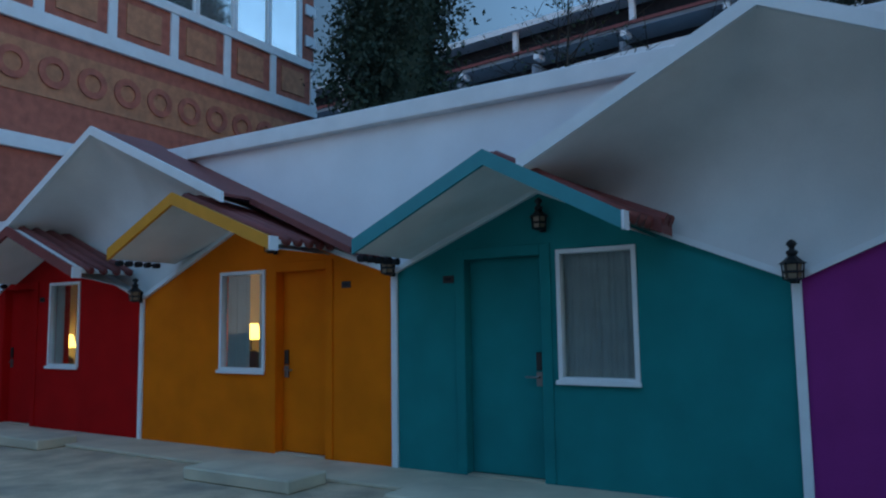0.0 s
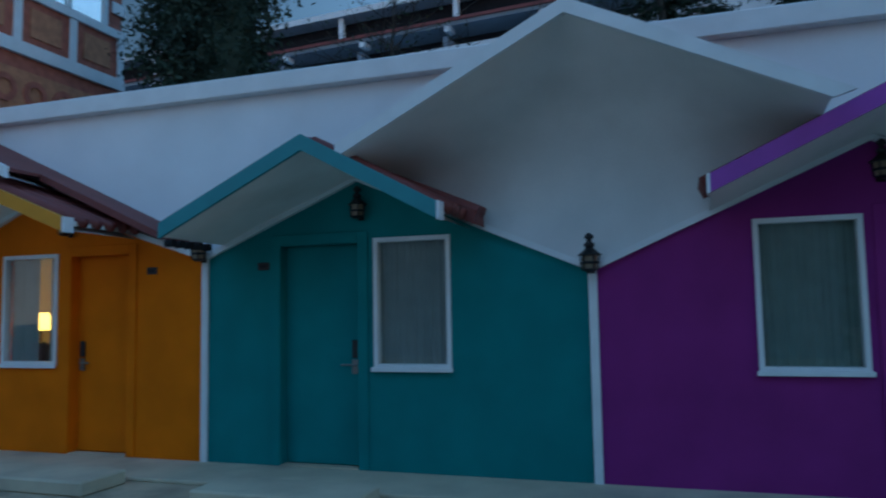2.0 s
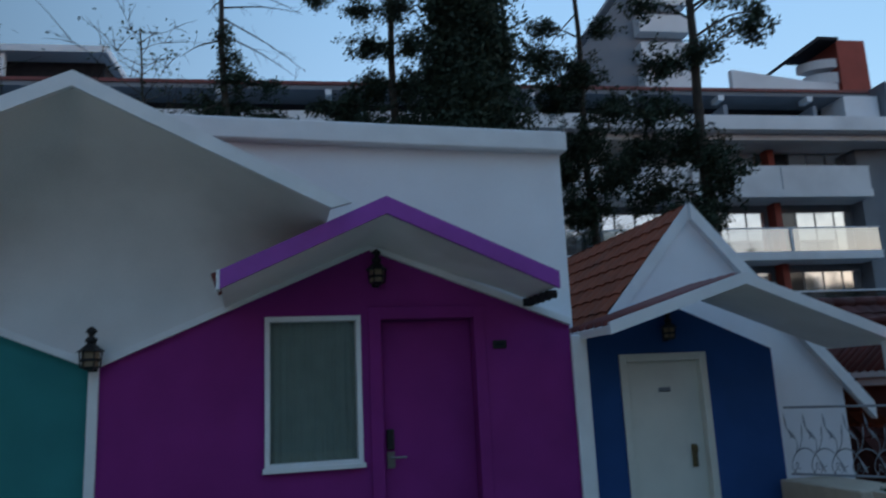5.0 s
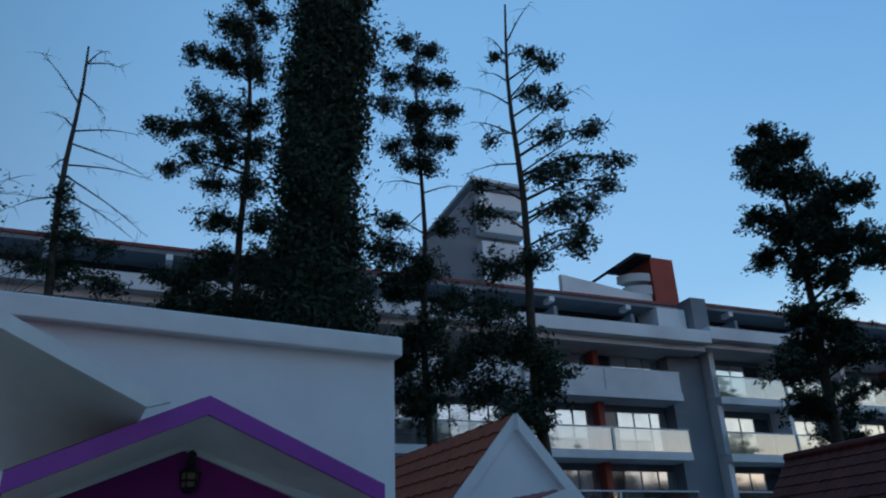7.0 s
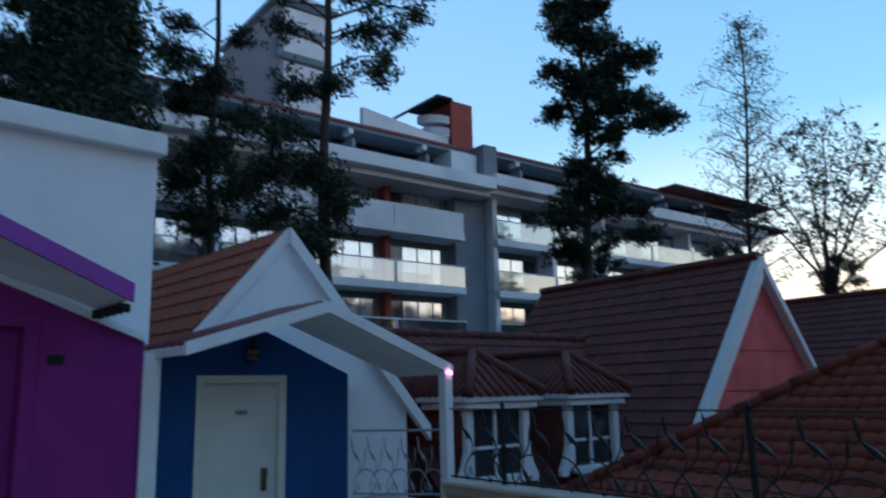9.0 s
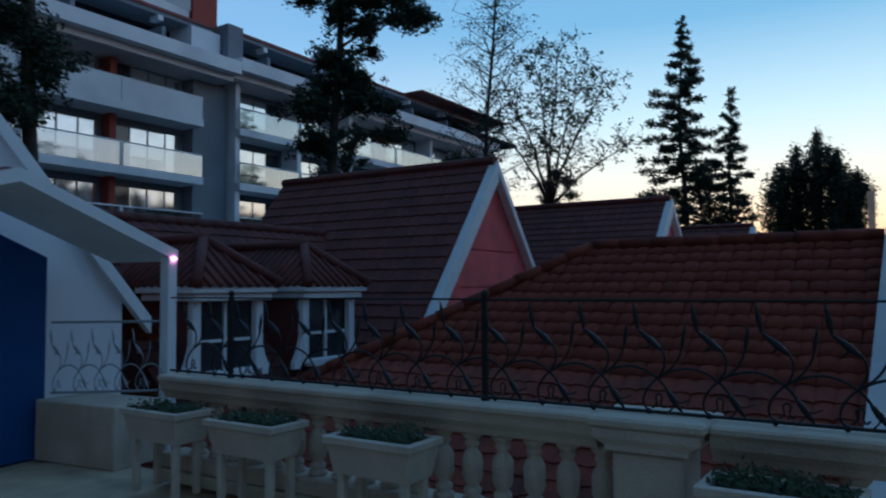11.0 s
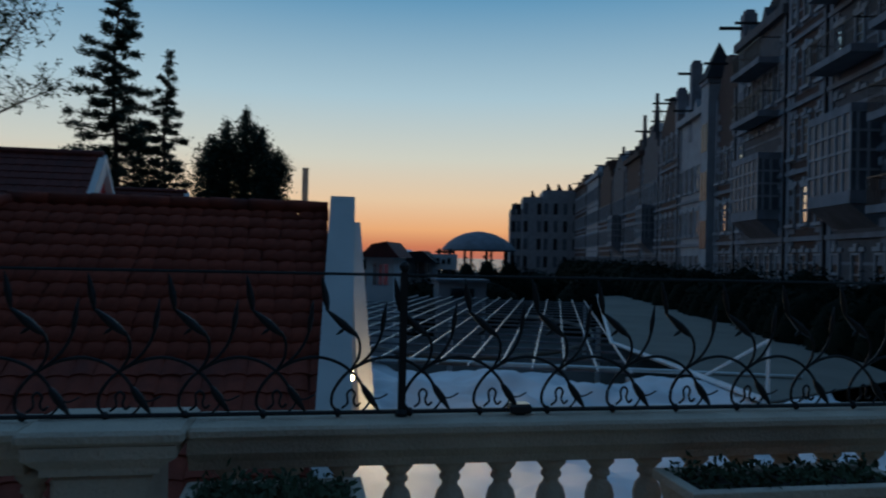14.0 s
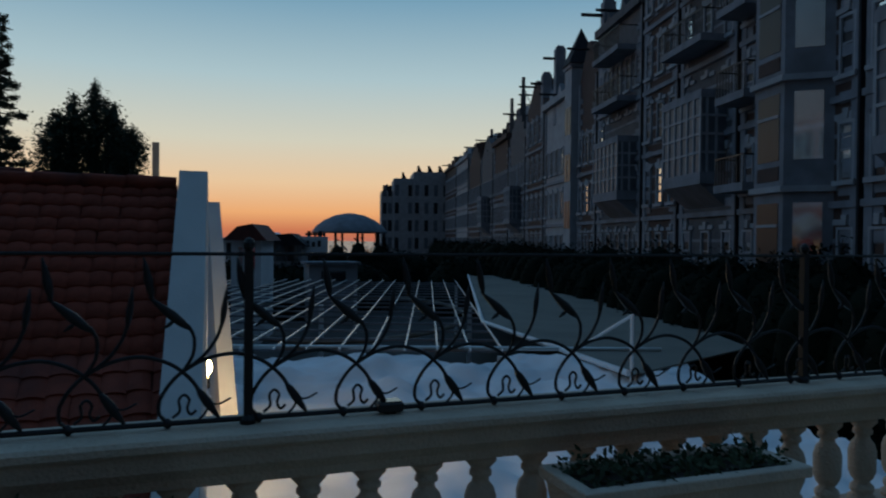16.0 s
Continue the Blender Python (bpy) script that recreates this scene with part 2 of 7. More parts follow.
def tube(bm, pts, rad, n=6):
    """A round bar through the points; rad is one radius or one for each point."""
    pts = [Vector(p) for p in pts]
    rad = rad if isinstance(rad, (list, tuple)) else [rad] * len(pts)
    rings = []
    for i, p in enumerate(pts):
        d = (pts[min(i + 1, len(pts) - 1)] - pts[max(i - 1, 0)]).normalized()
        s = d.cross(Vector((0, 0, 1)) if abs(d.z) < 0.95 else Vector((1, 0, 0))).normalized()
        u = s.cross(d)
        rings.append([bm.verts.new(p + rad[i] * (math.cos(2 * math.pi * k / n) * s + math.sin(2 * math.pi * k / n) * u)) for k in range(n)])
    for a, b in zip(rings, rings[1:]):
        for k in range(n):
            bm.faces.new((a[k], a[(k + 1) % n], b[(k + 1) % n], b[k]))
    bm.faces.new(rings[0][::-1])
    bm.faces.new(rings[-1])


def smooth_line(pts, k=5):
    """More points along a smooth line through pts."""
    out = []
    for i in range(len(pts) - 1):
        p0, p1, p2, p3 = (Vector(pts[max(0, min(len(pts) - 1, j))]) for j in (i - 1, i, i + 1, i + 2))
        for s in range(k):
            t = s / k
            out.append(0.5 * (2 * p1 + (p2 - p0) * t + (2 * p0 - 5 * p1 + 4 * p2 - p3) * t * t + (3 * p1 - p0 - 3 * p2 + p3) * t ** 3))
    return out + [Vector(pts[-1])]


def link(name, bm, material, round_faces=False, bevel=0.0):
    bmesh.ops.recalc_face_normals(bm, faces=bm.faces)
    if bevel:
        bmesh.ops.bevel(bm, geom=list(bm.edges), offset=bevel, segments=1, affect="EDGES", clamp_overlap=True)
    me = bpy.data.meshes.new(name)
    bm.to_mesh(me)
    bm.free()
    me.materials.append(M[material])
    if round_faces:
        for p in me.polygons:
            p.use_smooth = True
    return new(name, me)


def part(name, bm, material, parent, label="", round_faces=False, bevel=0.0):
    ob = link(name, bm, material, round_faces, bevel)
    ob.parent = parent
    return tagged(ob, label)


def site(x, y):
    """The eastern part of the site lies turned by six degrees to the cottages, and falls away a little to the north; the frame for what stands near (x, y) of its own plan."""
    turn = Matrix.Translation((1.316, -5.905, 0)) @ Matrix.Rotation(radians(-5.95), 4, "Z") @ Matrix.Translation((-2.057, 5.828, 0))
    q = turn @ Vector((x, y, 0)) - Vector((1.316, -5.905, 0))
    north = min(1.0, max(0.0, (85 - math.degrees(math.atan2(q.x, q.y))) / 30))
    return Matrix.Translation((0, 0, 0.055 - 0.0218 * q.length * north)) @ turn


FRAME = Matrix.Identity(4)


def thing(name, label, category, group="", kind="", at=(0, 0, 0), turn=0):
    ob = new(name)
    ob.empty_display_size = 0.2
    ob.matrix_basis = (FRAME if label else Matrix.Identity(4)) @ pose(*at, 0, 0, turn)
    return tagged(ob, label, category, group, kind)


def solid(name, bm, material, label, category, group="", kind="", round_faces=False, bevel=0.0):
    ob = link(name, bm, material, round_faces, bevel)
    ob.matrix_basis = FRAME
    return tagged(ob, label, category, group, kind)


def wall_strips(bm, xs, low, top, holes, y0, y1):
    """A wall in the xz plane, from y0 to y1 deep, between the lines low(x) and top(x), with rectangular holes (x0, x1, z0, z1)."""
    xs = sorted(set(list(xs) + [h[0] for h in holes] + [h[1] for h in holes]))
    for a, b in zip(xs, xs[1:]):
        inside = sorted((h for h in holes if h[0] < (a + b) / 2 < h[1]), key=lambda h: h[2])
        la, lb = low(a), low(b)
        for h in inside:
            if h[2] > max(la, lb) + 1e-4:
                tri_prism(bm, [(a, la), (b, lb), (b, h[2]), (a, h[2])], "y", y0, y1)
            la = lb = h[3]
        tri_prism(bm, [(a, la), (b, lb), (b, top(b)), (a, top(a))], "y", y0, y1)
    bmesh.ops.remove_doubles(bm, verts=bm.verts, dist=0.0005)


def line_through(*pts):
    def f(x):
        for (x0, z0), (x1, z1) in zip(pts, pts[1:]):
            if x <= x1 + 1e-6:
                return z0 + (z1 - z0) * (x - x0) / (x1 - x0)
        return pts[-1][1]
    return f


def tile_sheet(width, length, step=0.235, wave=0.22, depth=0.02, seg=5):
    """Rows of wavy tiles: x along the row, y up the slope, z out of the roof. One joined mesh."""
    bm = bmesh.new()
    rows = max(1, round(length / step))
    nx = max(1, round(width / wave)) * seg
    for r in range(rows):
        y0, y1 = r * length / rows, (r + 1) * length / rows + 0.03
        lo, hi, un = [], [], []
        for i in range(nx + 1):
            x = width * i / nx
            h = depth * abs(math.sin(math.pi * i / seg))
            lo.append(bm.verts.new((x, y0, h + 0.026)))
            hi.append(bm.verts.new((x, y1, h + 0.004)))
            un.append(bm.verts.new((x, y0, 0)))
        for i in range(nx):
            bm.faces.new((lo[i], lo[i + 1], hi[i + 1], hi[i]))
            bm.faces.new((un[i], un[i + 1], lo[i + 1], lo[i]))
    return bm


def slope_frame(corner, along, up):
    """The matrix that lays x along the eave and y up the slope from a corner."""
    a, u = Vector(along).normalized(), Vector(up).normalized()
    n = a.cross(u)
    return Matrix.Translation(corner) @ Matrix((a, u, n)).transposed().to_4x4()


# ---- ground, terrace, sea ----
bm = boxes((-400, -900, -4.1, 260, 400, -4.0))
tagged(link("ground", bm, "ground"), "dark paved ground below the terrace", "ground", kind="structure")
bm = boxes((260, -900, -4.6, 4200, 1500, -4.5))
tagged(link("sea", bm, "sea"), "calm evening sea out to the horizon", "sea", kind="structure")
bm = bmesh.new()
edge = site(6.0, -5.0)
corners = [edge @ Vector((6.12, y, 0)) for y in (-14.5, 0.4)]
tri_prism(bm, [(-16, -15.2)] + [(c.x, c.y) for c in corners] + [(6.4, 0.0), (-16, 0.0)], "z", -4.0, 0.0)
tri_prism(bm, [(-16, 0.004), (6.4, 0.004), (6.4, 0.6), (3.9, 6.0), (-16, 6.0)], "z", -4.0, -0.02)
tagged(link("floor", bm, "floor"), "worn grey concrete terrace floor", "floor", kind="structure")
bm = boxes((-11.5, -0.72, 0.0, 3.92, 0.0, 0.035))
tagged(link("pavement", bm, "kerb", bevel=0.008), "beige concrete strip along the cottages", "pavement", kind="structure")


# added wall, never in view: keeps the sky out of the cottage panes
tagged(link("wall_south", boxes((-16, -15.6, 0.0, 4.4, -15.3, 3.6)), "grey_stone"), "plain grey wall added out of view to even out window reflections", "wall", kind="structure")

# ---- the painted cottages ----
def lantern(x, y, z, s=1.0, turn=0.0):
    """A black wall lantern: back plate, arm, cage, roof and finial."""
    th = thing("wall_lantern", "black iron wall lantern with a pointed cap", "lantern", "wall lanterns", at=(x, y, z), turn=turn)
    bm = boxes((-0.035 * s, -0.015, -0.08 * s, 0.035 * s, 0.0, 0.08 * s))
    part("back_plate", bm, "iron", th, bevel=0.004)
    bm = bmesh.new()
    tube(bm, [(0, -0.01, 0.0), (0, -0.06 * s, -0.03 * s), (0, -0.1 * s, -0.06 * s)], 0.01 * s)
    part("arm", bm, "iron", th)
    bm = bmesh.new()
    lathe(bm, [(0.035 * s, -0.07 * s), (0.075 * s, -0.05 * s), (0.07 * s, -0.045 * s)], 6, (0, -0.1 * s))
    lathe(bm, [(0.105 * s, 0.066 * s), (0.07 * s, 0.092 * s), (0.03 * s, 0.13 * s)], 6, (0, -0.1 * s))
    lathe(bm, [(0.071 * s, -0.006 * s), (0.077 * s, 0.0), (0.077 * s, 0.01 * s), (0.071 * s, 0.016 * s)], 6, (0, -0.1 * s))
    for k in range(6):
        a = k * math.pi / 3
        tube(bm, [(0.07 * s * math.cos(a), -0.1 * s + 0.07 * s * math.sin(a), -0.05 * s), (0.08 * s * math.cos(a), -0.1 * s + 0.08 * s * math.sin(a), 0.075 * s)], 0.006 * s, 4)
    tagged(part("cage", bm, "iron", th), kind="stuff")
    bm = bmesh.new()
    lathe(bm, [(0.03 * s, 0.125 * s), (0.045 * s, 0.15 * s), (0.042 * s, 0.165 * s), (0.02 * s, 0.18 * s), (0.024 * s, 0.2 * s), (0.042 * s, 0.215 * s), (0.034 * s, 0.235 * s), (0.01 * s, 0.255 * s)], 8, (0, -0.1 * s))
    part("finial", bm, "iron", th, round_faces=True)
    bm = bmesh.new()
    lathe(bm, [(0.06 * s, -0.045 * s), (0.066 * s, 0.065 * s)], 6, (0, -0.1 * s))
    part("glass", bm, "lantern_glass", th, "cream unlit glass")
    return th


def rolls_on_slope(bm, x0, z0, x1, z1, y0, y1, step=0.15, r=0.05):
    """Rounded tile rows lying down a slope from (x1, z1) to (x0, z0)."""
    n = max(1, int((y1 - y0) / step))
    for i in range(n):
        y = y0 + (i + 0.5) * (y1 - y0) / n
        tube(bm, [(x0, y, z0), (x1, y, z1)], r, 8)


def canopy(th, xl, xa, xr, zl, za, zr, yf, wall, trim, thick=0.11, end="left"):
    """A small pitched porch roof on the wall: white soffit slabs, a painted fascia, tiled top."""
    cn = thing("canopy", "", "")
    cn.parent = th
    line = line_through((xl, zl), (xa, za), (xr, zr))
    bm = bmesh.new()
    n, k = 24, 10
    grid = []
    for i in range(n + 1):
        x = xl + 0.01 + (xr - xl - 0.02) * i / n
        t = line(x) - thick
        d = (x - xl) / (xa - xl) if end == "left" else (xr - x) / (xr - xa)
        d = min(1.0, d * 1.25)
        b = t - 0.004 - max(0.0, t - wall(x) - 0.025) * d * d * (3 - 2 * d)
        grid.append([bm.verts.new((x, -0.02 + (yf + 0.045) * (j / k) ** 1.6, b + (t - b) * (j / k))) for j in range(k + 1)])
    for i in range(n):
        for j in range(k):
            bm.faces.new((grid[i][j], grid[i + 1][j], grid[i + 1][j + 1], grid[i][j + 1]))
    part("soffit", bm, "soffit", cn, "smooth white coved soffit", round_faces=True)
    for x0, z0, x1, z1 in ((xl, zl, xa, za), (xa, za, xr, zr)):
        bm = bmesh.new()
        tri_prism(bm, [(x0, z0 - 0.06), (x1, z1 - 0.06), (x1, z1 - 0.02), (x0, z0 - 0.02)], "y", yf + 0.03, 0.0)
        part("deck", bm, "soffit", cn, "thin white roof deck")
        bm = bmesh.new()
        tri_prism(bm, [(x0, z0 - thick - 0.01), (x1, z1 - thick - 0.01), (x1, z1 + 0.01), (x0, z0 + 0.01)], "y", yf - 0.01, yf + 0.026)
        part("fascia", bm, trim, cn, "painted fascia board")
    bm = bmesh.new()
    rolls_on_slope(bm, xl - 0.05, zl - 0.03, xa, za - 0.01, yf + 0.12, -0.01)
    rolls_on_slope(bm, xr + 0.05, zr - 0.03, xa, za - 0.01, yf + 0.12, -0.01)
    part("roof_tiles", bm, "maroon", cn, "maroon rolled roof tiles", round_faces=True)
    xo, zo = (xl, zl) if end == "left" else (xr, zr)
    for i in range(5):
        y = yf + 0.16 + i * 0.125
        bm = bmesh.new()
        tube(bm, [(xo - 0.05, y, zo - thick - 0.035), (xo + 0.03, y, zo - thick - 0.035)], 0.034, 10)
        part("tile_end", bm, "slate", cn, "dark rounded tile end")
    xe, ze = (xr, zr) if end == "left" else (xl, zl)
    s = 1 if end == "left" else -1
    bm = bmesh.new()
    tri_prism(bm, [(xe, ze - thick - 0.015), (xe + s * 0.022, ze - thick - 0.015), (xe + s * 0.022, ze + 0.012), (xe, ze + 0.012)], "y", yf - 0.014, yf + 0.1)
    part("end_cap", bm, "white_paint", cn, "white end board")
    return cn


def window_unit(th, x0, x1, z0, z1, curtain, y=0.0, f=0.035, gap=None):
    w = thing("window", "", "")
    w.parent = th
    bm = bmesh.new()
    for b in ((x0 - 0.005, z0 - 0.005, x0 + f, z1 + 0.005), (x1 - f, z0 - 0.005, x1 + 0.005, z1 + 0.005), (x0 + f, z1 - f, x1 - f, z1 + 0.005), (x0 + f, z0 - 0.005, x1 - f, z0 + f)):
        box(bm, b[0], y - 0.022, b[1], b[2], y + 0.07, b[3])
    part("frame", bm, "white_paint", w, "white window frame", bevel=0.004)
    bm = boxes((x0 - 0.02, y - 0.05, z0 - 0.03, x1 + 0.02, y - 0.023, z0 + 0.008))
    part("sill", bm, "white_paint", w, "white sill", bevel=0.004)
    pane = part("pane", boxes((x0 + f, y + 0.03, z0 + f, x1 - f, y + 0.036, z1 - f)), "glass", w, "clear glass pane")
    bm = bmesh.new()
    n = 46
    top, bot = [], []
    for i in range(n + 1):
        x = x0 + f + (x1 - x0 - 2 * f) * i / n
        yy = y + 0.075 + 0.012 * math.sin(i * 1.7) + 0.006 * math.sin(i * 0.61)
        top.append(bm.verts.new((x, yy, z1 - f)))
        bot.append(bm.verts.new((x, yy + 0.004 * math.sin(i * 2.3), z0 + f)))
    for i in range(n):
        if not gap or not gap[0] < i / n < gap[1]:
            bm.faces.new((bot[i], bot[i + 1], top[i + 1], top[i]))
    part("curtain", bm, curtain, w, "drawn net curtain with soft folds", round_faces=True)
    return w


def door_unit(th, x0, x1, z0, z1, y, colour, handle_right, label="painted flush door"):
    d = thing("door", "", "")
    d.parent = th
    part("leaf", boxes((x0, y, z0, x1, y + 0.05, z1)), colour, d, label, bevel=0.006)
    part("threshold", boxes((x0, -0.01, 0.036, x1, y - 0.002, z0 - 0.004)), "kerb", d, "pale concrete threshold")
    hx = x1 - 0.07 if handle_right else x0 + 0.07
    s = -1 if handle_right else 1
    part("keypad", boxes((hx - 0.03, y - 0.022, 1.0, hx + 0.03, y - 0.001, 1.16)), "black", d, "black card reader lock", bevel=0.005)
    bm = boxes((hx - 0.03, y - 0.018, 0.86, hx + 0.03, y - 0.001, 0.985))
    tube(bm, [(hx, y - 0.016, 0.94), (hx, y - 0.05, 0.94), (hx + s * 0.03, y - 0.055, 0.94), (hx + s * 0.12, y - 0.055, 0.94)], 0.009)
    part("handle", bm, "dull_steel", d, "dull steel lever handle")
    return d


def number_sign(th, x, z, y=0.0):
    sg = part("number_sign", boxes((x - 0.06, y - 0.012, z - 0.035, x + 0.06, y - 0.001, z + 0.035)), "black", th, "small dark door number plate", bevel=0.003)
    part("bar", boxes((x - 0.035, y - 0.016, z - 0.012, x + 0.035, y - 0.0125, z + 0.012)), "slate", sg)


def cottage(name, colour, label, xl, xr, gable, win, door, can, trim, curtain, handle_right, number, strip=None, gap=None):
    th = thing(name, label, "cottage", "painted cottages")
    top = line_through(*gable)
    bm = bmesh.new()
    wall_strips(bm, [p[0] for p in gable], lambda x: 0.0, top, [(win[0], win[1], win[2], win[3]), (door[0], door[1], 0.0, door[2])], 0.0, 0.3)
    part("wall", bm, colour, th, "painted rendered wall")
    part("reveal", boxes((door[0] - 0.02, 0.16, 0.0, door[1] + 0.02, 0.2, door[2] + 0.02)), colour, th)
    x0, x1, z0, z1 = win
    bm = boxes((x0 - 0.3, 1.0, z0 - 0.3, x1 + 0.3, 1.04, z1 + 0.2), (x0 - 0.34, 0.302, z0 - 0.3, x0 - 0.3, 1.04, z1 + 0.2), (x1 + 0.3, 0.302, z0 - 0.3, x1 + 0.34, 1.04, z1 + 0.2),
               (x0 - 0.34, 0.302, z0 - 0.34, x1 + 0.34, 1.04, z0 - 0.3), (x0 - 0.34, 0.302, z1 + 0.2, x1 + 0.34, 1.04, z1 + 0.24))
    part("room", bm, "soffit", th, "small room behind the window")
    window_unit(th, *win, curtain, gap=gap)
    door_unit(th, door[0], door[1], 0.05, door[2], 0.1, colour, handle_right)
    bm = boxes((door[0] - 0.1, -0.018, 0.036, door[0], -0.001, door[2] + 0.1), (door[1], -0.018, 0.036, door[1] + 0.1, -0.001, door[2] + 0.1),
               (door[0], -0.018, door[2], door[1], -0.001, door[2] + 0.1))
    part("door_surround", bm, colour, th, bevel=0.004)
    canopy(th, *can, top, trim[0], end=trim[1])
    number_sign(th, *number)
    # white edging along the top of the wall
    for (x0, z0), (x1, z1) in zip(gable, gable[1:]):
        bm = bmesh.new()
        tri_prism(bm, [(x0, z0 - 0.005), (x1, z1 - 0.005), (x1, z1 + 0.05), (x0, z0 + 0.05)], "y", -0.05, 0.055)
        part("edging", bm, "white_paint", th, "white edging on the gable")
    if strip:
        x0, z0, x1, z1 = strip
        bm = bmesh.new()
        tri_prism(bm, [(x0, z0 - 0.02), (x1, z1 - 0.02), (x1, z1 + 0.1), (x0, z0 + 0.1)], "y", -0.36, -0.052)
        rolls_on_slope(bm, x1 + 0.02, z1 + 0.09, x0, z0 + 0.09, -0.36, -0.05)
        part("side_roof", bm, "maroon", th, "maroon tiled roof edge")
    bm = boxes((xl - 0.035, -0.035, 0.0, xl + 0.035, -0.001, gable[0][1] + 0.02))
    part("corner_post", bm, "white_paint", th, "white corner board", bevel=0.005)
    return th


WIN_Z = (0.92, 2.06)
cottage("cottage", "red", "dark red rendered cottage with a white framed window", -11.6, -7.73,
        [(-11.6, 1.8), (-9.8, 2.6), (-7.73, 1.78)], (-9.85, -9.12, 0.9, 2.08), (-11.05, -10.25, 2.02),
        (-10.75, -9.47, -7.94, 2.21, 2.785, 2.165, -0.85), ("maroon", "left"), "curtain", False, (-10.05, 1.85), gap=(0.25, 1.01))
cottage("cottage", "orange", "bright orange rendered cottage with a pitched porch", -7.73, -3.75,
        [(-7.73, 1.78), (-5.85, 2.62), (-3.75, 1.93)], (-6.29, -5.56, *WIN_Z), (-5.38, -4.66, 2.03),
        (-7.10, -6.0, -4.55, 2.32, 2.856, 2.28, -0.95), ("orange_trim", "left"), "curtain", False, (-4.38, 1.85), gap=(0.55, 0.8))
cottage("cottage", "teal", "teal rendered cottage with a pitched porch over the door", -3.75, -0.09,
        [(-3.75, 1.93), (-2.16, 2.59), (-0.09, 1.71)], (-2.0, -1.295, *WIN_Z), (-2.94, -2.16, 2.03),
        (-3.535, -2.205, -1.087, 2.17, 2.805, 2.205, -0.95), ("teal_trim", "left"), "curtain", True, (-3.12, 1.85), strip=(-1.7, 2.44, -0.97, 2.12))
cottage("cottage", "purple", "purple rendered cottage with a violet trimmed porch", -0.09, 3.66,
        [(-0.09, 1.71), (1.94, 2.6), (3.66, 1.95)], (1.118, 1.853, *WIN_Z), (2.02, 2.8, 2.03),
        (0.805, 1.968, 3.285, 2.305, 2.85, 2.285, -0.73), ("purple_trim", "right"), "curtain_green", False, (3.02, 1.8))
lantern(-0.095, -0.036, 1.765, 0.95)
lantern(-3.75, -0.036, 1.98, 0.95)
lantern(-7.73, -0.036, 1.82, 0.95)
lantern(1.99, -0.001, 2.36, 0.9)
lantern(-2.12, -0.001, 2.3, 0.9)
lantern(-5.4, -0.001, 2.3, 0.9)


# added lamps: their glow replaces the yellow reflections on the window glass
def stand_in_lamp(x, y, z):
    th = thing("stand_in_lamp", "added amber lamp standing in for yellow reflections in a cottage window", "lamp", "window lamps", at=(x, y, z))
    bm = bmesh.new()
    lathe(bm, [(0.07, 0.0), (0.07, 0.015), (0.015, 0.03), (0.015, 0.16)], 12)
    lathe(bm, [(0.1, -0.5), (0.1, -0.002)], 12)
    part("base", bm, "black", th)
    bm = bmesh.new()
    lathe(bm, [(0.13, 0.15), (0.12, 0.2), (0.08, 0.34)], 16)
    part("shade", bm, "stand_in_glow", th, "glowing amber shade", True)
    return th


stand_in_lamp(-6.16, 0.36, 1.12)
stand_in_lamp(-10.0, 0.36, 1.0)

# white wall over the cottages, with its coping
low = line_through((-11.6, 1.8), (-9.8, 2.6), (-7.73, 1.78), (-5.85, 2.62), (-3.75, 1.93), (-2.16, 2.59), (-0.09, 1.71), (1.94, 2.6), (3.8, 1.9))
bm = bmesh.new()
wall_strips(bm, [-7.73, -5.85, -3.75, -2.16, -0.09, 1.94, 3.72], low, lambda x: 3.505, [], 0.06, 0.3)
tagged(link("wall_north", bm, "white"), "tall white rendered wall above the cottages", "wall", kind="structure")
bm = bmesh.new()
wall_strips(bm, [-11.6, -9.8, -7.73], low, lambda x: 2.95, [], 0.06, 0.3)
box(bm, -11.7, -0.02, 2.95, -7.73, 0.34, 3.1)
tagged(link("wall_north_low", bm, "white"), "lower white rendered wall above the red cottage", "wall", kind="structure")
bm = boxes((-7.74, -0.05, 3.505, 3.757, 0.36, 3.685))
tagged(link("coping", bm, "white_paint", bevel=0.01), "white projecting coping of the wall", "trim", kind="structure")
bm = boxes((-11.6, 1.3, 0.0, 3.7, 4.5, 3.4))
tagged(link("wall_inner", bm, "white"), "white block behind the cottages", "wall", kind="structure")


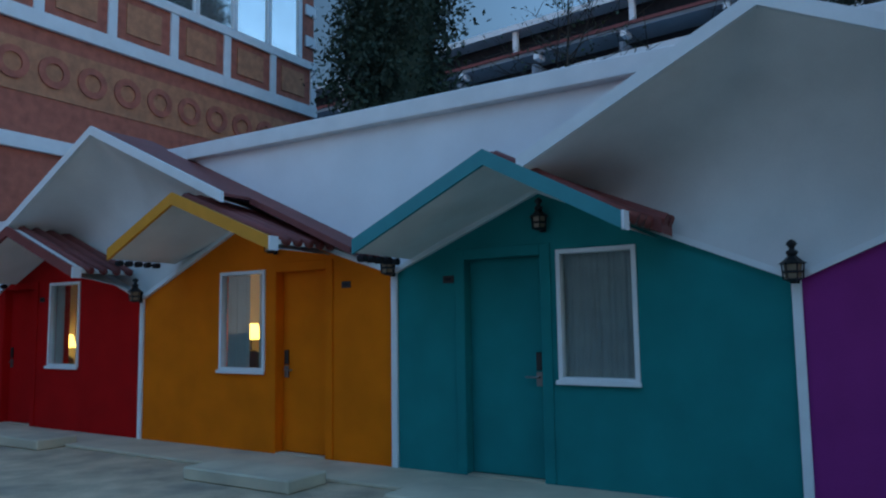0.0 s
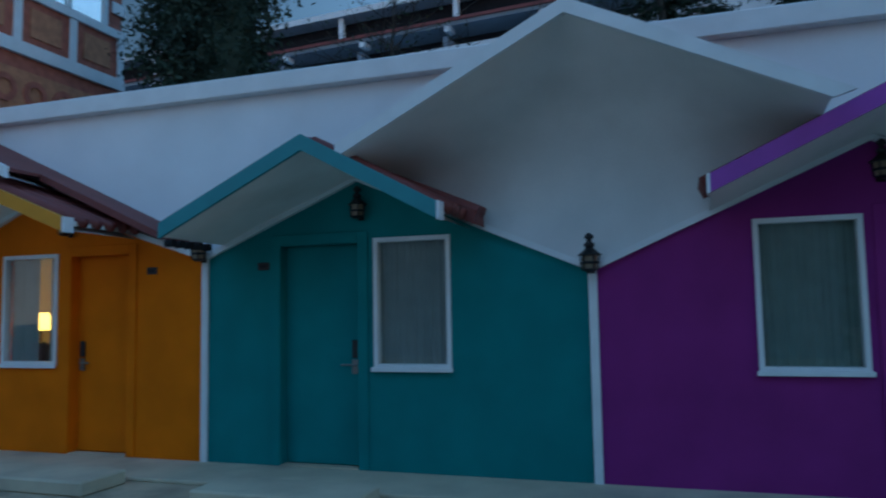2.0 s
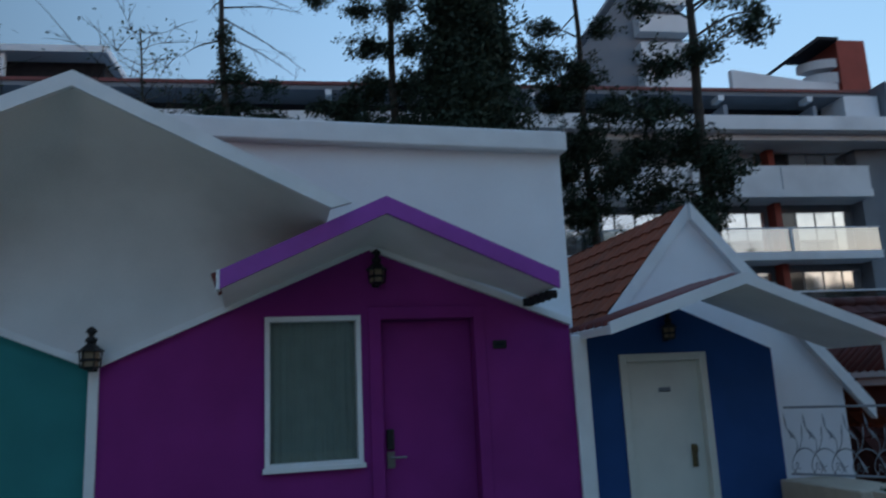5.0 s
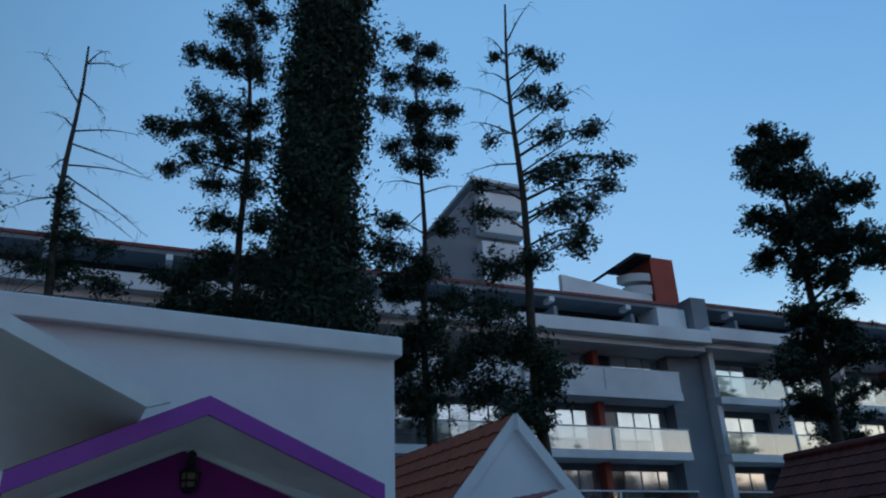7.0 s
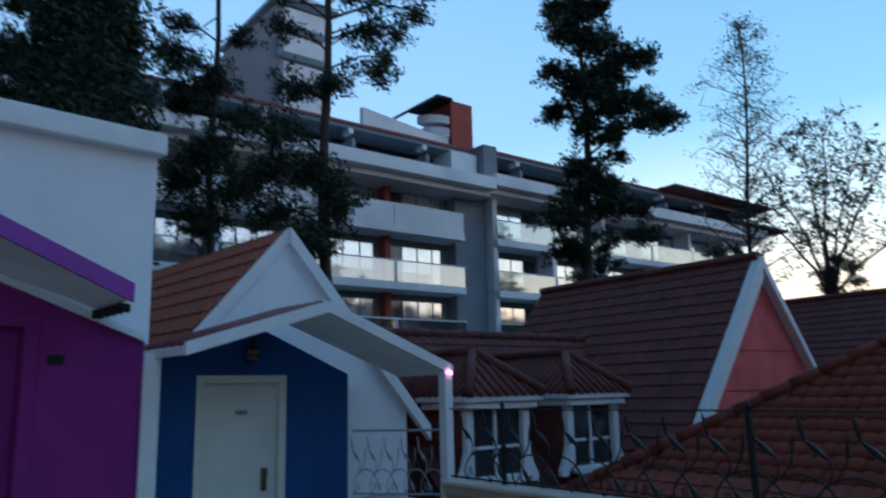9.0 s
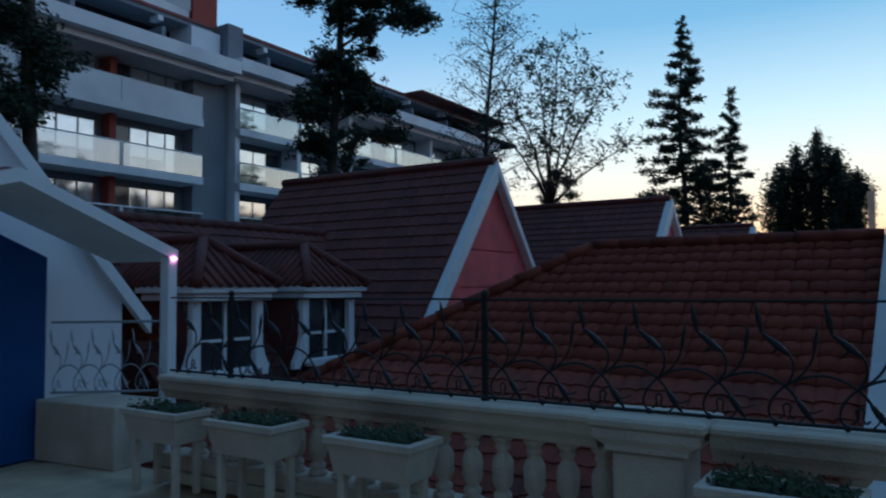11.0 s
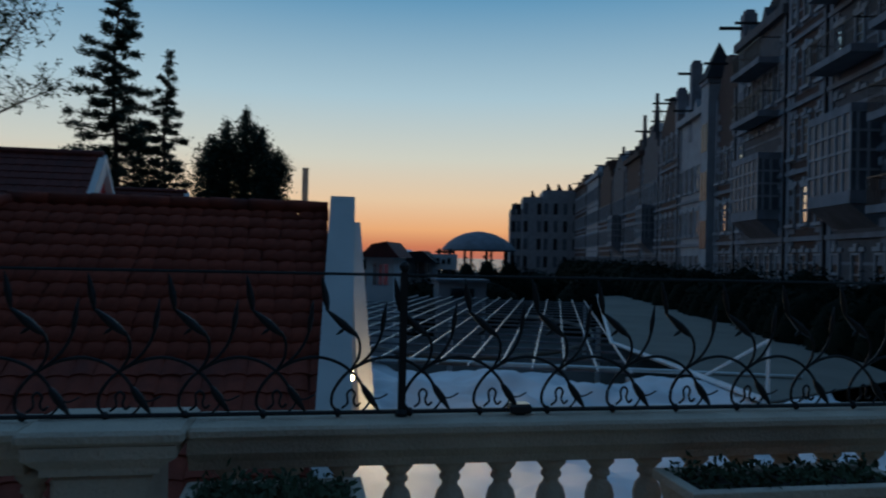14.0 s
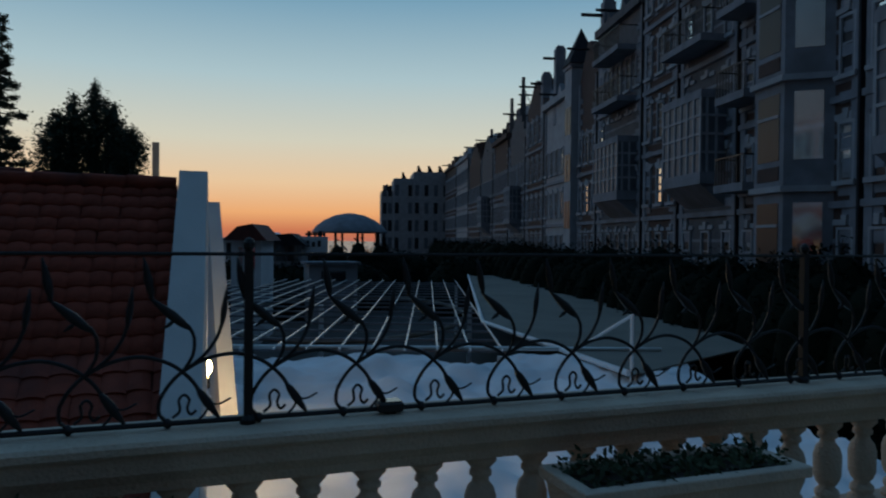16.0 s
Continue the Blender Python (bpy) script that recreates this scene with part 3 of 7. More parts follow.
def big_gable(xa, za, xl, zl, xr, zr, yf, wall, tail=0.0):
    """A wide gable whose white underside curves out from the wall to the fascia."""
    th = thing("gable_roof", "large white pitched gable roof overhanging two cottages", "roof", "large gable roofs")
    line = line_through((xl, zl), (xa, za), (xr, zr))
    for x0, z0, x1, z1 in ((xl, zl, xa, za), (xa, za, xr, zr)):
        bm = bmesh.new()
        cut = 0.14 if x1 == xr and not tail else 0.0
        tri_prism(bm, [(x0, z0 - 0.08), (x1 - cut, z1 - 0.08 + cut * (z0 - z1) / (x1 - x0)), (x1, z1 + 0.03), (x0, z0 + 0.03)], "y", yf, yf + 0.046)
        part("fascia", bm, "white_paint", th, "white fascia board")
        bm = bmesh.new()
        c = cut * (z0 - z1) / (x1 - x0)
        tri_prism(bm, [(x0, z0 - 0.012), (x1 - cut, z1 - 0.012 + c), (x1 - cut, z1 + 0.02 + c), (x0, z0 + 0.02)], "y", yf + 0.05, 0.058)
        part("roof_sheet", bm, "maroon", th, "maroon roof covering")
    if tail:
        bm = bmesh.new()
        slope = (zr - za) / (xr - xa)
        tri_prism(bm, [(xr + 0.002, zr - 0.05), (xr + tail, zr - 0.05 + slope * tail), (xr + tail, zr + 0.02 + slope * tail), (xr + 0.002, zr + 0.02)], "y", -0.42, 0.058)
        part("roof_tail", bm, "maroon", th, "maroon roof covering running down to the wall")
    bm = bmesh.new()
    n, k = 40, 14
    grid = []
    for i in range(n + 1):
        x = xl + (xr - (0.0 if tail else 0.14) - xl) * i / n
        b, t = wall(x) + 0.02, line(x) - 0.07
        grid.append([bm.verts.new((x, 0.05 + (yf - 0.01) * (j / k) ** 3.8, b + (t - b) * (j / k))) for j in range(k + 1)])
    for i in range(n):
        for j in range(k):
            bm.faces.new((grid[i][j], grid[i + 1][j], grid[i + 1][j + 1], grid[i][j + 1]))
    part("soffit", bm, "cove", th, "smooth white coved soffit", round_faces=True)
    return th


big_gable(-0.122, 3.58, -1.913, 2.68, 1.685, 2.72, -0.95, low)
big_gable(-7.73, 3.865, -9.725, 2.765, -5.39, 2.803, -0.82, low, tail=1.4)


def step_block(x0, x1, y0, y1, h):
    return solid("step", boxes((x0, y0, 0.0, x1, y1, h)), "kerb", "low worn concrete step before a door", "step", "door steps", bevel=0.015)


step_block(-2.95, -1.62, -1.3, -0.8, 0.12)
step_block(-5.3, -3.95, -1.3, -0.8, 0.12)
step_block(-9.6, -8.2, -1.05, -0.55, 0.12)


# ---- the blue cottage at the corner ----
th = thing("cottage", "dark blue cottage with a cream door and a long white porch", "cottage", "painted cottages")
bm = bmesh.new()
wall_strips(bm, [3.80, 4.84, 5.84], lambda x: 0.0, line_through((3.80, 1.83), (4.84, 2.12), (5.84, 1.70)), [(4.23, 5.12, 0.0, 1.69)], 0.25, 0.5)
part("wall", bm, "blue", th, "blue rendered wall")
part("corner_post", boxes((3.66, -0.03, 0.0, 3.80, 0.5, 1.86)), "white_paint", th, "white corner pier", bevel=0.008)
d = thing("door", "", "")
d.parent = th
part("leaf", boxes((4.30, 0.3, 0.03, 5.05, 0.35, 1.62)), "door_white", d, "cream flush door", bevel=0.005)
bm = boxes((4.23, 0.235, 0.0, 4.30, 0.36, 1.69), (5.05, 0.235, 0.0, 5.12, 0.36, 1.69), (4.30, 0.235, 1.62, 5.05, 0.36, 1.69))
part("frame", bm, "door_white", d, "cream door frame", bevel=0.004)
part("lock_plate", boxes((4.90, 0.278, 0.66, 4.955, 0.298, 0.86), (4.9, 0.262, 0.79, 4.955, 0.278, 0.845), (4.91, 0.266, 0.675, 4.945, 0.278, 0.705)), "old_brass", d, "dark brass lock plate", bevel=0.005)
part("bar", boxes((4.63, 0.294, 1.34, 4.75, 0.299, 1.38)), "hotel_dark", d, "small number bar")
part("room_back", boxes((4.2, 0.51, 0.0, 5.2, 0.55, 1.75)), "slate", th)
cn = thing("canopy", "", "")
cn.parent = th
for x0, z0, x1, z1 in ((3.74, 1.897, 5.02, 2.29), (5.02, 2.29, 6.50, 1.75)):
    bm = bmesh.new()
    tri_prism(bm, [(x0, z0 - 0.08), (x1, z1 - 0.08), (x1, z1 - 0.015), (x0, z0 - 0.015)], "y", -0.56, 0.25)
    part("soffit", bm, "soffit", cn, "white boarded soffit")
    bm = bmesh.new()
    tri_prism(bm, [(x0, z0 - 0.085), (x1, z1 - 0.085), (x1, z1 + 0.015), (x0, z0 + 0.015)], "y", -0.6, -0.564)
    part("fascia", bm, "white_paint", cn, "white fascia board")
bm = bmesh.new()
rolls_on_slope(bm, 3.76, 1.90, 5.02, 2.29, -0.52, 0.24, r=0.035)
rolls_on_slope(bm, 6.46, 1.73, 5.02, 2.29, -0.52, 0.24, r=0.035)
part("roof_tiles", bm, "maroon", cn, "maroon rolled tiles", round_faces=True)
part("post", boxes((6.39, -0.60, 0.0, 6.49, -0.50, 1.70)), "white_paint", th, "slim white porch post", bevel=0.004)
led = solid("led_lamp", boxes((6.42, -0.63, 1.675, 6.46, -0.603, 1.70)), "pink_led", "small glowing pink lamp on the porch corner", "lamp", bevel=0.008)
lantern(4.72, 0.249, 1.86, 0.8)

# white gabled house behind, with orange tiles
th = thing("house", "white gabled house with orange roof tiles behind the blue cottage", "house", "roofed houses")
bm = bmesh.new()
tri_prism(bm, [(4.2, -4.0), (6.9, -4.0), (6.9, 1.4), (5.31, 3.1), (4.2, 1.84)], "y", 0.58, 0.8)
part("wall", bm, "white", th, "white rendered gable")
for x0, z0, x1, z1 in ((3.98, 1.70, 5.31, 3.20), (5.31, 3.20, 7.2, 1.13)):
    bm = bmesh.new()
    tri_prism(bm, [(x0, z0 - 0.17), (x1, z1 - 0.17), (x1, z1), (x0, z0)], "y", 0.5 if z0 > z1 else 0.56, 0.578)
    part("barge_board", bm, "white_paint", th, "white barge board")
for s, xe, ze in ((-1, 3.05, 0.68), (1, 7.45, 0.85)):
    L = math.hypot(xe - 5.32, ze - 3.17)
    if s < 0:
        m = slope_frame((xe, 4.8, ze), (0, -1, 0), (5.32 - xe, 0, 3.17 - ze))
    else:
        m = slope_frame((xe, 0.58, ze), (0, 1, 0), (5.32 - xe, 0, 3.17 - ze))
    bm = tile_sheet(4.2, L)
    bm.transform(m)
    tagged(part("roof", bm, "tile_orange", th, "orange clay roof tiles"), kind="stuff")


# ---- brick building beyond the red cottage ----
th = thing("brick_building", "dark red brick building with white bands and ring frieze", "building")
XB = -13.0
part("wall", boxes((XB - 12, -6.0, -4.0, XB, 9.06, 12.0)), "brick", th, "dark red brick wall")
part("frieze", boxes((XB + 0.002, -6.0, 5.8, XB + 0.02, 9.04, 6.8)), "brick_tan", th, "tan brick frieze")
for i in range(18):
    y = 8.81 - i * 0.79
    bm = bmesh.new()
    n = 20
    for a, b in zip(range(n), range(1, n + 1)):
        ca, sa, cb, sb = math.cos(a * 2 * math.pi / n), math.sin(a * 2 * math.pi / n), math.cos(b * 2 * math.pi / n), math.sin(b * 2 * math.pi / n)
        tri_prism(bm, [(y + 0.18 * ca, 6.31 + 0.18 * sa), (y + 0.31 * ca, 6.31 + 0.31 * sa), (y + 0.31 * cb, 6.31 + 0.31 * sb), (y + 0.18 * cb, 6.31 + 0.18 * sb)], "x", XB + 0.02, XB + 0.06)
    part("brick_ring", bm, "brick", th, "round brick ornament")
for z0, z1, d in ((7.12, 7.42, 0.10), (8.46, 8.68, 0.08), (4.72, 5.0, 0.10), (11.4, 11.7, 0.1)):
    part("white_band", boxes((XB + 0.003, -6.0, z0, XB + d, 9.12, z1)), "white_paint", th, "white painted band", bevel=0.01)
for i in range(10):
    y = 9.0 - i * 1.53
    part("white_bar", boxes((XB + 0.003, y - 0.1, 7.422, XB + 0.07, y + 0.1, 8.458)), "white_paint", th, "white upright", bevel=0.01)
    if i:
        part("brick_panel", boxes((XB + 0.003, y + 0.34, 7.62, XB + 0.03, y + 1.2, 8.28)), "brick_tan", th, "tan brick panel")
for i in range(3):
    y1 = 8.45 - i * 5.2
    w = thing("window", "", "")
    w.parent = th
    part("pane", boxes((XB + 0.002, y1 - 4.6, 8.70, XB + 0.03, y1, 11.2)), "mirror_glass", w, "sky reflecting glass")
    for k in range(5):
        y = y1 - 4.6 * k / 4
        part("mullion", boxes((XB + 0.032, y - 0.06, 8.682, XB + 0.09, y + 0.06, 11.3)), "white_paint", w)
part("corner_block", boxes((XB + 0.003, 8.7, 9.1, XB + 0.06, 9.1, 9.4)), "white_paint", th)
part("corner_block", boxes((XB + 0.003, 8.7, 10.0, XB + 0.06, 9.1, 10.3)), "white_paint", th)

# ---- the hotel ----
FRAME = site(20.0, 24.0)
HY = 24.0


def hotel_balcony(th, x0, x1, z, glassy=True):
    b = thing("balcony", "", "")
    b.parent = th
    part("slab", boxes((x0, HY, z, x1, HY + 1.6, z + 0.38)), "hotel", b, "white balcony slab")
    part("balustrade", boxes((x0 + 0.05, HY + 0.03, z + 0.385, x1 - 0.05, HY + 0.07, z + 1.42)), "balcony_glass" if glassy else "hotel", b, "glass balcony front" if glassy else "solid white balcony front")
    part("rail", boxes((x0, HY + 0.02, z + 1.424, x1, HY + 0.09, z + 1.49)), "hotel", b)
    if (x1 - x0) > 5:
        n = int((x1 - x0) / 4.4)
        for k in range(1, n):
            x = x0 + (x1 - x0) * k / n
            part("post", boxes((x - 0.06, HY - 0.02, z + 0.385, x + 0.06, HY + 0.028, z + 1.42)), "hotel", b)
    return b


def hotel_bay(th, x0, x1, z, red):
    """One room's window front: mirror glass leaves between mullions, and a partition."""
    w = thing("window", "", "")
    w.parent = th
    n = 4
    for k in range(n):
        a, b = x0 + 0.5 + (x1 - x0 - 0.6) * k / n, x0 + 0.5 + (x1 - x0 - 0.6) * (k + 1) / n
        part("pane", boxes((a + 0.05, HY + 1.62, z + 0.4, b - 0.05, HY + 1.66, z + 2.55)), "mirror_glass" if (k + int(x0)) % 5 != 2 else "dark_glass", w)
    part("partition", boxes((x0 + 0.06, HY + (1.0 if red else 0.3), z + 0.39, x0 + 0.38, HY + 1.6, z + 2.88)), "terracotta_panel" if red else "hotel", th, "terracotta wall panel" if red else "")


th = thing("hotel", "long white hotel with stacked balconies and a dark eave", "hotel")
for x0, x1, lift in ((-46.0, 26.8, 0.0), (29.0, 57.0, 0.25)):
    e0, e1 = (x0, 28.4) if x0 < 0 else (28.42, 56.6)
    z = lift
    part("wall", boxes((x0, HY + 1.67, -4.0, x1, HY + 14, 12.7 + z)), "hotel_dark", th, "grey wall behind the balconies")
    part("eave_slab", boxes((e0, HY - 0.9, 13.02 + z, e1, HY + 14, 13.68 + z)), "hotel", th, "broad white eave slab")
    part("soffit_slab", boxes((e0, HY - 0.3, 12.72 + z, e1, HY + 14, 13.018 + z)), "hotel", th, "recessed white slab under the eave")
    part("top_storey", boxes((x0, HY + 2.2, 13.682 + z, x1 - 0.2, HY + 13, 15.2 + z)), "slate", th, "dark set-back top storey")
    part("roof", boxes((x0, HY + 0.5, 15.202 + z, x1 + 0.9, HY + 14, 15.40 + z)), "hotel_dark", th, "flat grey roof")
    part("roof_edge", boxes((x0, HY + 0.42, 15.40 + z, x1 + 0.9, HY + 0.75, 15.55 + z)), "maroon", th, "thin dark red roof edge")
    n = int((x1 - x0) / 9.0)
    for k in range(n):
        a, b = x0 + (x1 - x0) * k / n, x0 + (x1 - x0) * (k + 1) / n
        for f, z in enumerate((10.12, 7.22, 4.32, 1.42)):
            hotel_balcony(th, a + 0.12, b - 0.05, z, glassy=(f != 0 or k % 4 == 1 or x0 > 28))
            for q in range(2):
                hotel_bay(th, a + (b - a) * q / 2, a + (b - a) * (q + 1) / 2, z, q == 1 and k % 2 == 1)
        for q in (0.25, 0.75):
            x = a + (b - a) * q
            part("roof_bracket", boxes((x - 0.14, HY + 0.44, 14.95 + lift, x + 0.14, HY + 1.1, 15.2 + lift)), "hotel", th, "white bracket under the roof edge")
            part("divider", boxes((x - 0.1, HY + 0.2, 13.682 + lift, x + 0.1, HY + 2.198, 14.6 + lift)), "hotel_dark", th)
part("column", boxes((26.82, HY + 0.9, -4.0, 28.98, HY + 8, 12.7)), "hotel_dark", th, "blue-grey wall between the wings")
part("junction_wall", boxes((26.2, HY + 0.3, 13.69, 28.0, HY + 2.0, 15.19)), "hotel", th, "white wall where the wings meet")
part("junction_block", boxes((28.1, HY - 0.2, 13.94, 29.1, HY + 1.4, 15.75)), "hotel_dark", th, "grey block where the wings meet")
part("stair_tower", boxes((26.75, HY + 0.9, 15.41, 28.3, HY + 3.4, 18.4)), "terracotta_panel", th, "terracotta red stair tower")
bm = bmesh.new()
tri_prism(bm, [(24.3, 17.35), (25.7, 18.3), (26.74, 18.3), (26.74, 18.46), (25.65, 18.46), (24.2, 17.48)], "y", HY + 0.7, HY + 3.6)
part("tower_roof", bm, "slate", th, "dark slanted roof beside the stair tower")
for z0, z1, r in ((17.0, 17.45, 1.5), (16.2, 16.75, 1.3)):
    bm = bmesh.new()
    arc = [(26.7 - r * math.sin(a), HY + 1.0 + r * (1 - math.cos(a)) * 0.7) for a in [math.pi / 2 * k / 8 for k in range(9)]]
    tri_prism(bm, arc + [(26.7, HY + 2.4)], "z", z0, z1)
    part("curved_parapet", bm, "hotel", th, "curved white parapet of the stair")
bm = bmesh.new()
tri_prism(bm, [(21.0, 15.56), (26.6, 15.56), (26.6, 16.15), (25.3, 16.2), (21.0, 16.75)], "y", HY + 1.0, HY + 1.3)
part("roof_parapet", bm, "hotel", th, "sloping white roof parapet")
part("far_roof", boxes((45.0, HY - 0.9, 15.82, 58.2, HY + 13, 15.95)), "maroon", th, "brown overhanging roof at the end")
part("far_eave", boxes((51.0, HY - 1.2, 13.95, 59.2, HY + 13, 14.2)), "slate", th, "lower overhanging eave at the end")
part("upper_storey", boxes((-46.0, HY + 2.4, 15.852, -8.0, HY + 12, 17.1)), "slate", th, "dark set-back upper storey")
part("upper_roof", boxes((-46.0, HY + 1.3, 17.102, -7.6, HY + 13, 17.4)), "hotel", th, "white roof slab of the upper storey")
for k in range(6):
    part("upper_post", boxes((-44.0 + 6.4 * k, HY + 1.5, 15.852, -43.75 + 6.4 * k, HY + 1.75, 17.1)), "hotel", th)
bm = bmesh.new()
tri_prism(bm, [(12.6, 15.56), (19.25, 15.56), (19.25, 21.65), (16.7, 21.75), (13.4, 17.4)], "y", HY + 2.0, HY + 9.0)
part("penthouse", bm, "hotel_dark", th, "grey penthouse with a slanted side")
bm = bmesh.new()
tri_prism(bm, [(16.3, 21.77), (19.7, 21.67), (19.7, 21.85), (16.3, 21.95)], "y", HY + 1.2, HY + 9.2)
part("penthouse_roof", bm, "hotel", th, "white penthouse roof slab")
for k in range(4):
    part("penthouse_balcony", boxes((16.7, HY + 1.3, 15.9 + 1.45 * k, 19.3, HY + 1.99, 16.8 + 1.45 * k)), "hotel", th)


# ---- balustrade of the terrace ----
FRAME = site(6.0, -5.0)
BX = 5.95
th = thing("balustrade", "cream stone balustrade with turned balusters along the terrace", "balustrade")
for y0, y1 in ((-4.205, -0.9), (-9.6, -4.755), (-13.9, -10.2)):
    part("top_rail", boxes((BX - 0.15, y0, 0.705, BX + 0.15, y1, 0.75)), "stone", th, "weathered flat top slab", bevel=0.012)
    bm = bmesh.new()
    tri_prism(bm, [(BX - 0.075, 0.58), (BX + 0.075, 0.58), (BX + 0.085, 0.612), (BX + 0.12, 0.65), (BX + 0.128, 0.703), (BX - 0.128, 0.703), (BX - 0.12, 0.65), (BX - 0.085, 0.612)], "y", y0, y1)
    part("moulding", bm, "stone", th, "moulded underside of the rail")
    part("bottom_rail", boxes((BX - 0.11, y0, 0.08, BX + 0.11, y1, 0.19)), "stone", th, "moulded bottom rail", bevel=0.012)
    part("plinth", boxes((BX - 0.14, y0, 0.0, BX + 0.14, y1, 0.078)), "kerb", th, bevel=0.01)
for yc in (-4.48, -9.9):
    part("pier", boxes((BX - 0.17, yc - 0.165, 0.0, BX + 0.17, yc + 0.165, 0.60)), "stone", th, "square stone pier", bevel=0.015)
    part("pier_cap", boxes((BX - 0.21, yc - 0.275, 0.705, BX + 0.21, yc + 0.275, 0.757)), "stone", th, "flat pier cap", bevel=0.014)
    bm = bmesh.new()
    for x0, x1, y0, y1, z0, z1 in ((0.185, 0.185, 0.195, 0.195, 0.602, 0.625), (0.185, 0.2, 0.195, 0.25, 0.625, 0.66), (0.2, 0.2, 0.25, 0.25, 0.66, 0.703)):
        lo = [bm.verts.new((BX + sx * x0, yc + sy * y0, z0)) for sx, sy in ((-1, -1), (1, -1), (1, 1), (-1, 1))]
        hi = [bm.verts.new((BX + sx * x1, yc + sy * y1, z1)) for sx, sy in ((-1, -1), (1, -1), (1, 1), (-1, 1))]
        for i in range(4):
            bm.faces.new((lo[i], lo[(i + 1) % 4], hi[(i + 1) % 4], hi[i]))
        bm.faces.new(lo[::-1])
        bm.faces.new(hi)
    part("cap_moulding", bm, "stone", th, "stepped moulding under the cap")
    part("pier_base", boxes((BX - 0.2, yc - 0.2, 0.0, BX + 0.2, yc + 0.2, 0.19)), "stone", th, "square pier base", bevel=0.012)
bm = bmesh.new()
lathe(bm, [(0.06, 0.19), (0.06, 0.215), (0.04, 0.225), (0.052, 0.245), (0.05, 0.262), (0.031, 0.28), (0.046, 0.30), (0.058, 0.33), (0.06, 0.42), (0.05, 0.455), (0.033, 0.475),
           (0.03, 0.492), (0.042, 0.502), (0.042, 0.515), (0.034, 0.525), (0.05, 0.545), (0.06, 0.555), (0.06, 0.581)], 14, (0, 0))
baluster = part("baluster", bm, "stone", th, "turned bulbous baluster", round_faces=True)
ys = [-4.21 + 0.189 * k for k in range(17)] + [-4.90 - 0.21 * k for k in range(22)] + [-10.4 - 0.21 * k for k in range(16)]
baluster.location = (BX, ys[0], 0)
for y in ys[1:]:
    b = new("baluster", baluster.data)
    b.parent, b.location = th, (BX, y, 0)

# wrought iron railing on the balustrade
rail = thing("iron_railing", "black wrought iron railing with scrolling leaves", "railing", at=(BX, 0, 0.75))
bm = bmesh.new()
tube(bm, [(0, -0.86, 0.555), (0, -13.8, 0.555)], 0.0065, 6)
part("top_bar", bm, "iron", rail, "thin top bar")
bm = bmesh.new()
tube(bm, [(0, -0.86, 0.018), (0, -13.8, 0.018)], 0.009, 6)
part("bottom_bar", bm, "iron", rail, "thin bottom bar")
bm = boxes((-0.014, -0.014, 0, 0.014, 0.014, 0.565))
lathe(bm, [(0.026, 0.0), (0.028, 0.015), (0.016, 0.03)], 8)
lathe(bm, [(0.010, 0.565), (0.02, 0.578), (0.02, 0.592), (0.012, 0.605), (0.003, 0.61)], 8)
post = part("post", bm, "iron", rail, "square iron post with a knob")
POSTS = (-1.51, -3.54, -5.54, -7.9, -9.9, -11.9, -13.78)
post.location = (0, POSTS[0], 0)
for y in POSTS[1:]:
    p = new("post", post.data)
    p.parent, p.location = rail, (0, y, 0)


def scroll_mesh():
    """One scrolling stem with leaves, in the yz plane; it grows towards -y."""
    bm = bmesh.new()

    def stem(pts, r):
        tube(bm, smooth_line([(0, -1.17 * a, b) for a, b in pts], 4), r, 5)

    def leaf(a0, b0, a1, b1, w):
        p, q = Vector((0, -1.17 * a0, b0)), Vector((0, -1.17 * a1, b1))
        pts = [p.lerp(q, t) for t in (0, 0.2, 0.45, 0.75, 1)]
        tube(bm, pts, [0.004, w * 0.8, w, w * 0.6, 0.002], 6)

    # the long stem: out of the foot, up through the crossing, over an arch and down into a heavy leaf
    stem([(0, 0.02), (-0.021, 0.05), (-0.017, 0.10), (0.012, 0.153), (0.05, 0.19), (0.108, 0.222), (0.177, 0.232), (0.247, 0.206), (0.297, 0.158), (0.325, 0.11)], 0.0066)
    leaf(0.313, 0.13, 0.38, 0.016, 0.017)
    # two shoots that rise from the crossing
    stem([(0.044, 0.184), (0.095, 0.233), (0.127, 0.288), (0.143, 0.342)], 0.006)
    leaf(0.139, 0.32, 0.153, 0.45, 0.011)
    stem([(0.038, 0.18), (0.064, 0.233), (0.067, 0.288), (0.05, 0.329)], 0.006)
    leaf(0.058, 0.312, -0.05, 0.42, 0.018)
    leaf(-0.04, 0.41, -0.062, 0.545, 0.014)
    stem([(0.05, 0.329), (0.022, 0.345), (0.004, 0.332)], 0.0045)
    leaf(0.016, 0.343, -0.012, 0.318, 0.008)
    # a curled snake inside the loop, and two tendrils at the heavy leaf
    stem([(0.012, 0.035), (0.031, 0.055), (0.029, 0.09), (0.042, 0.106), (0.055, 0.09), (0.05, 0.062), (0.06, 0.042), (0.073, 0.055)], 0.005)
    stem([(0.333, 0.098), (0.343, 0.055), (0.317, 0.018)], 0.0045)
    stem([(0.338, 0.085), (0.37, 0.07), (0.405, 0.088)], 0.0035)
    lathe(bm, [(0.004, 0.0), (0.016, 0.012), (0.016, 0.022), (0.004, 0.034)], 8)
    return bm


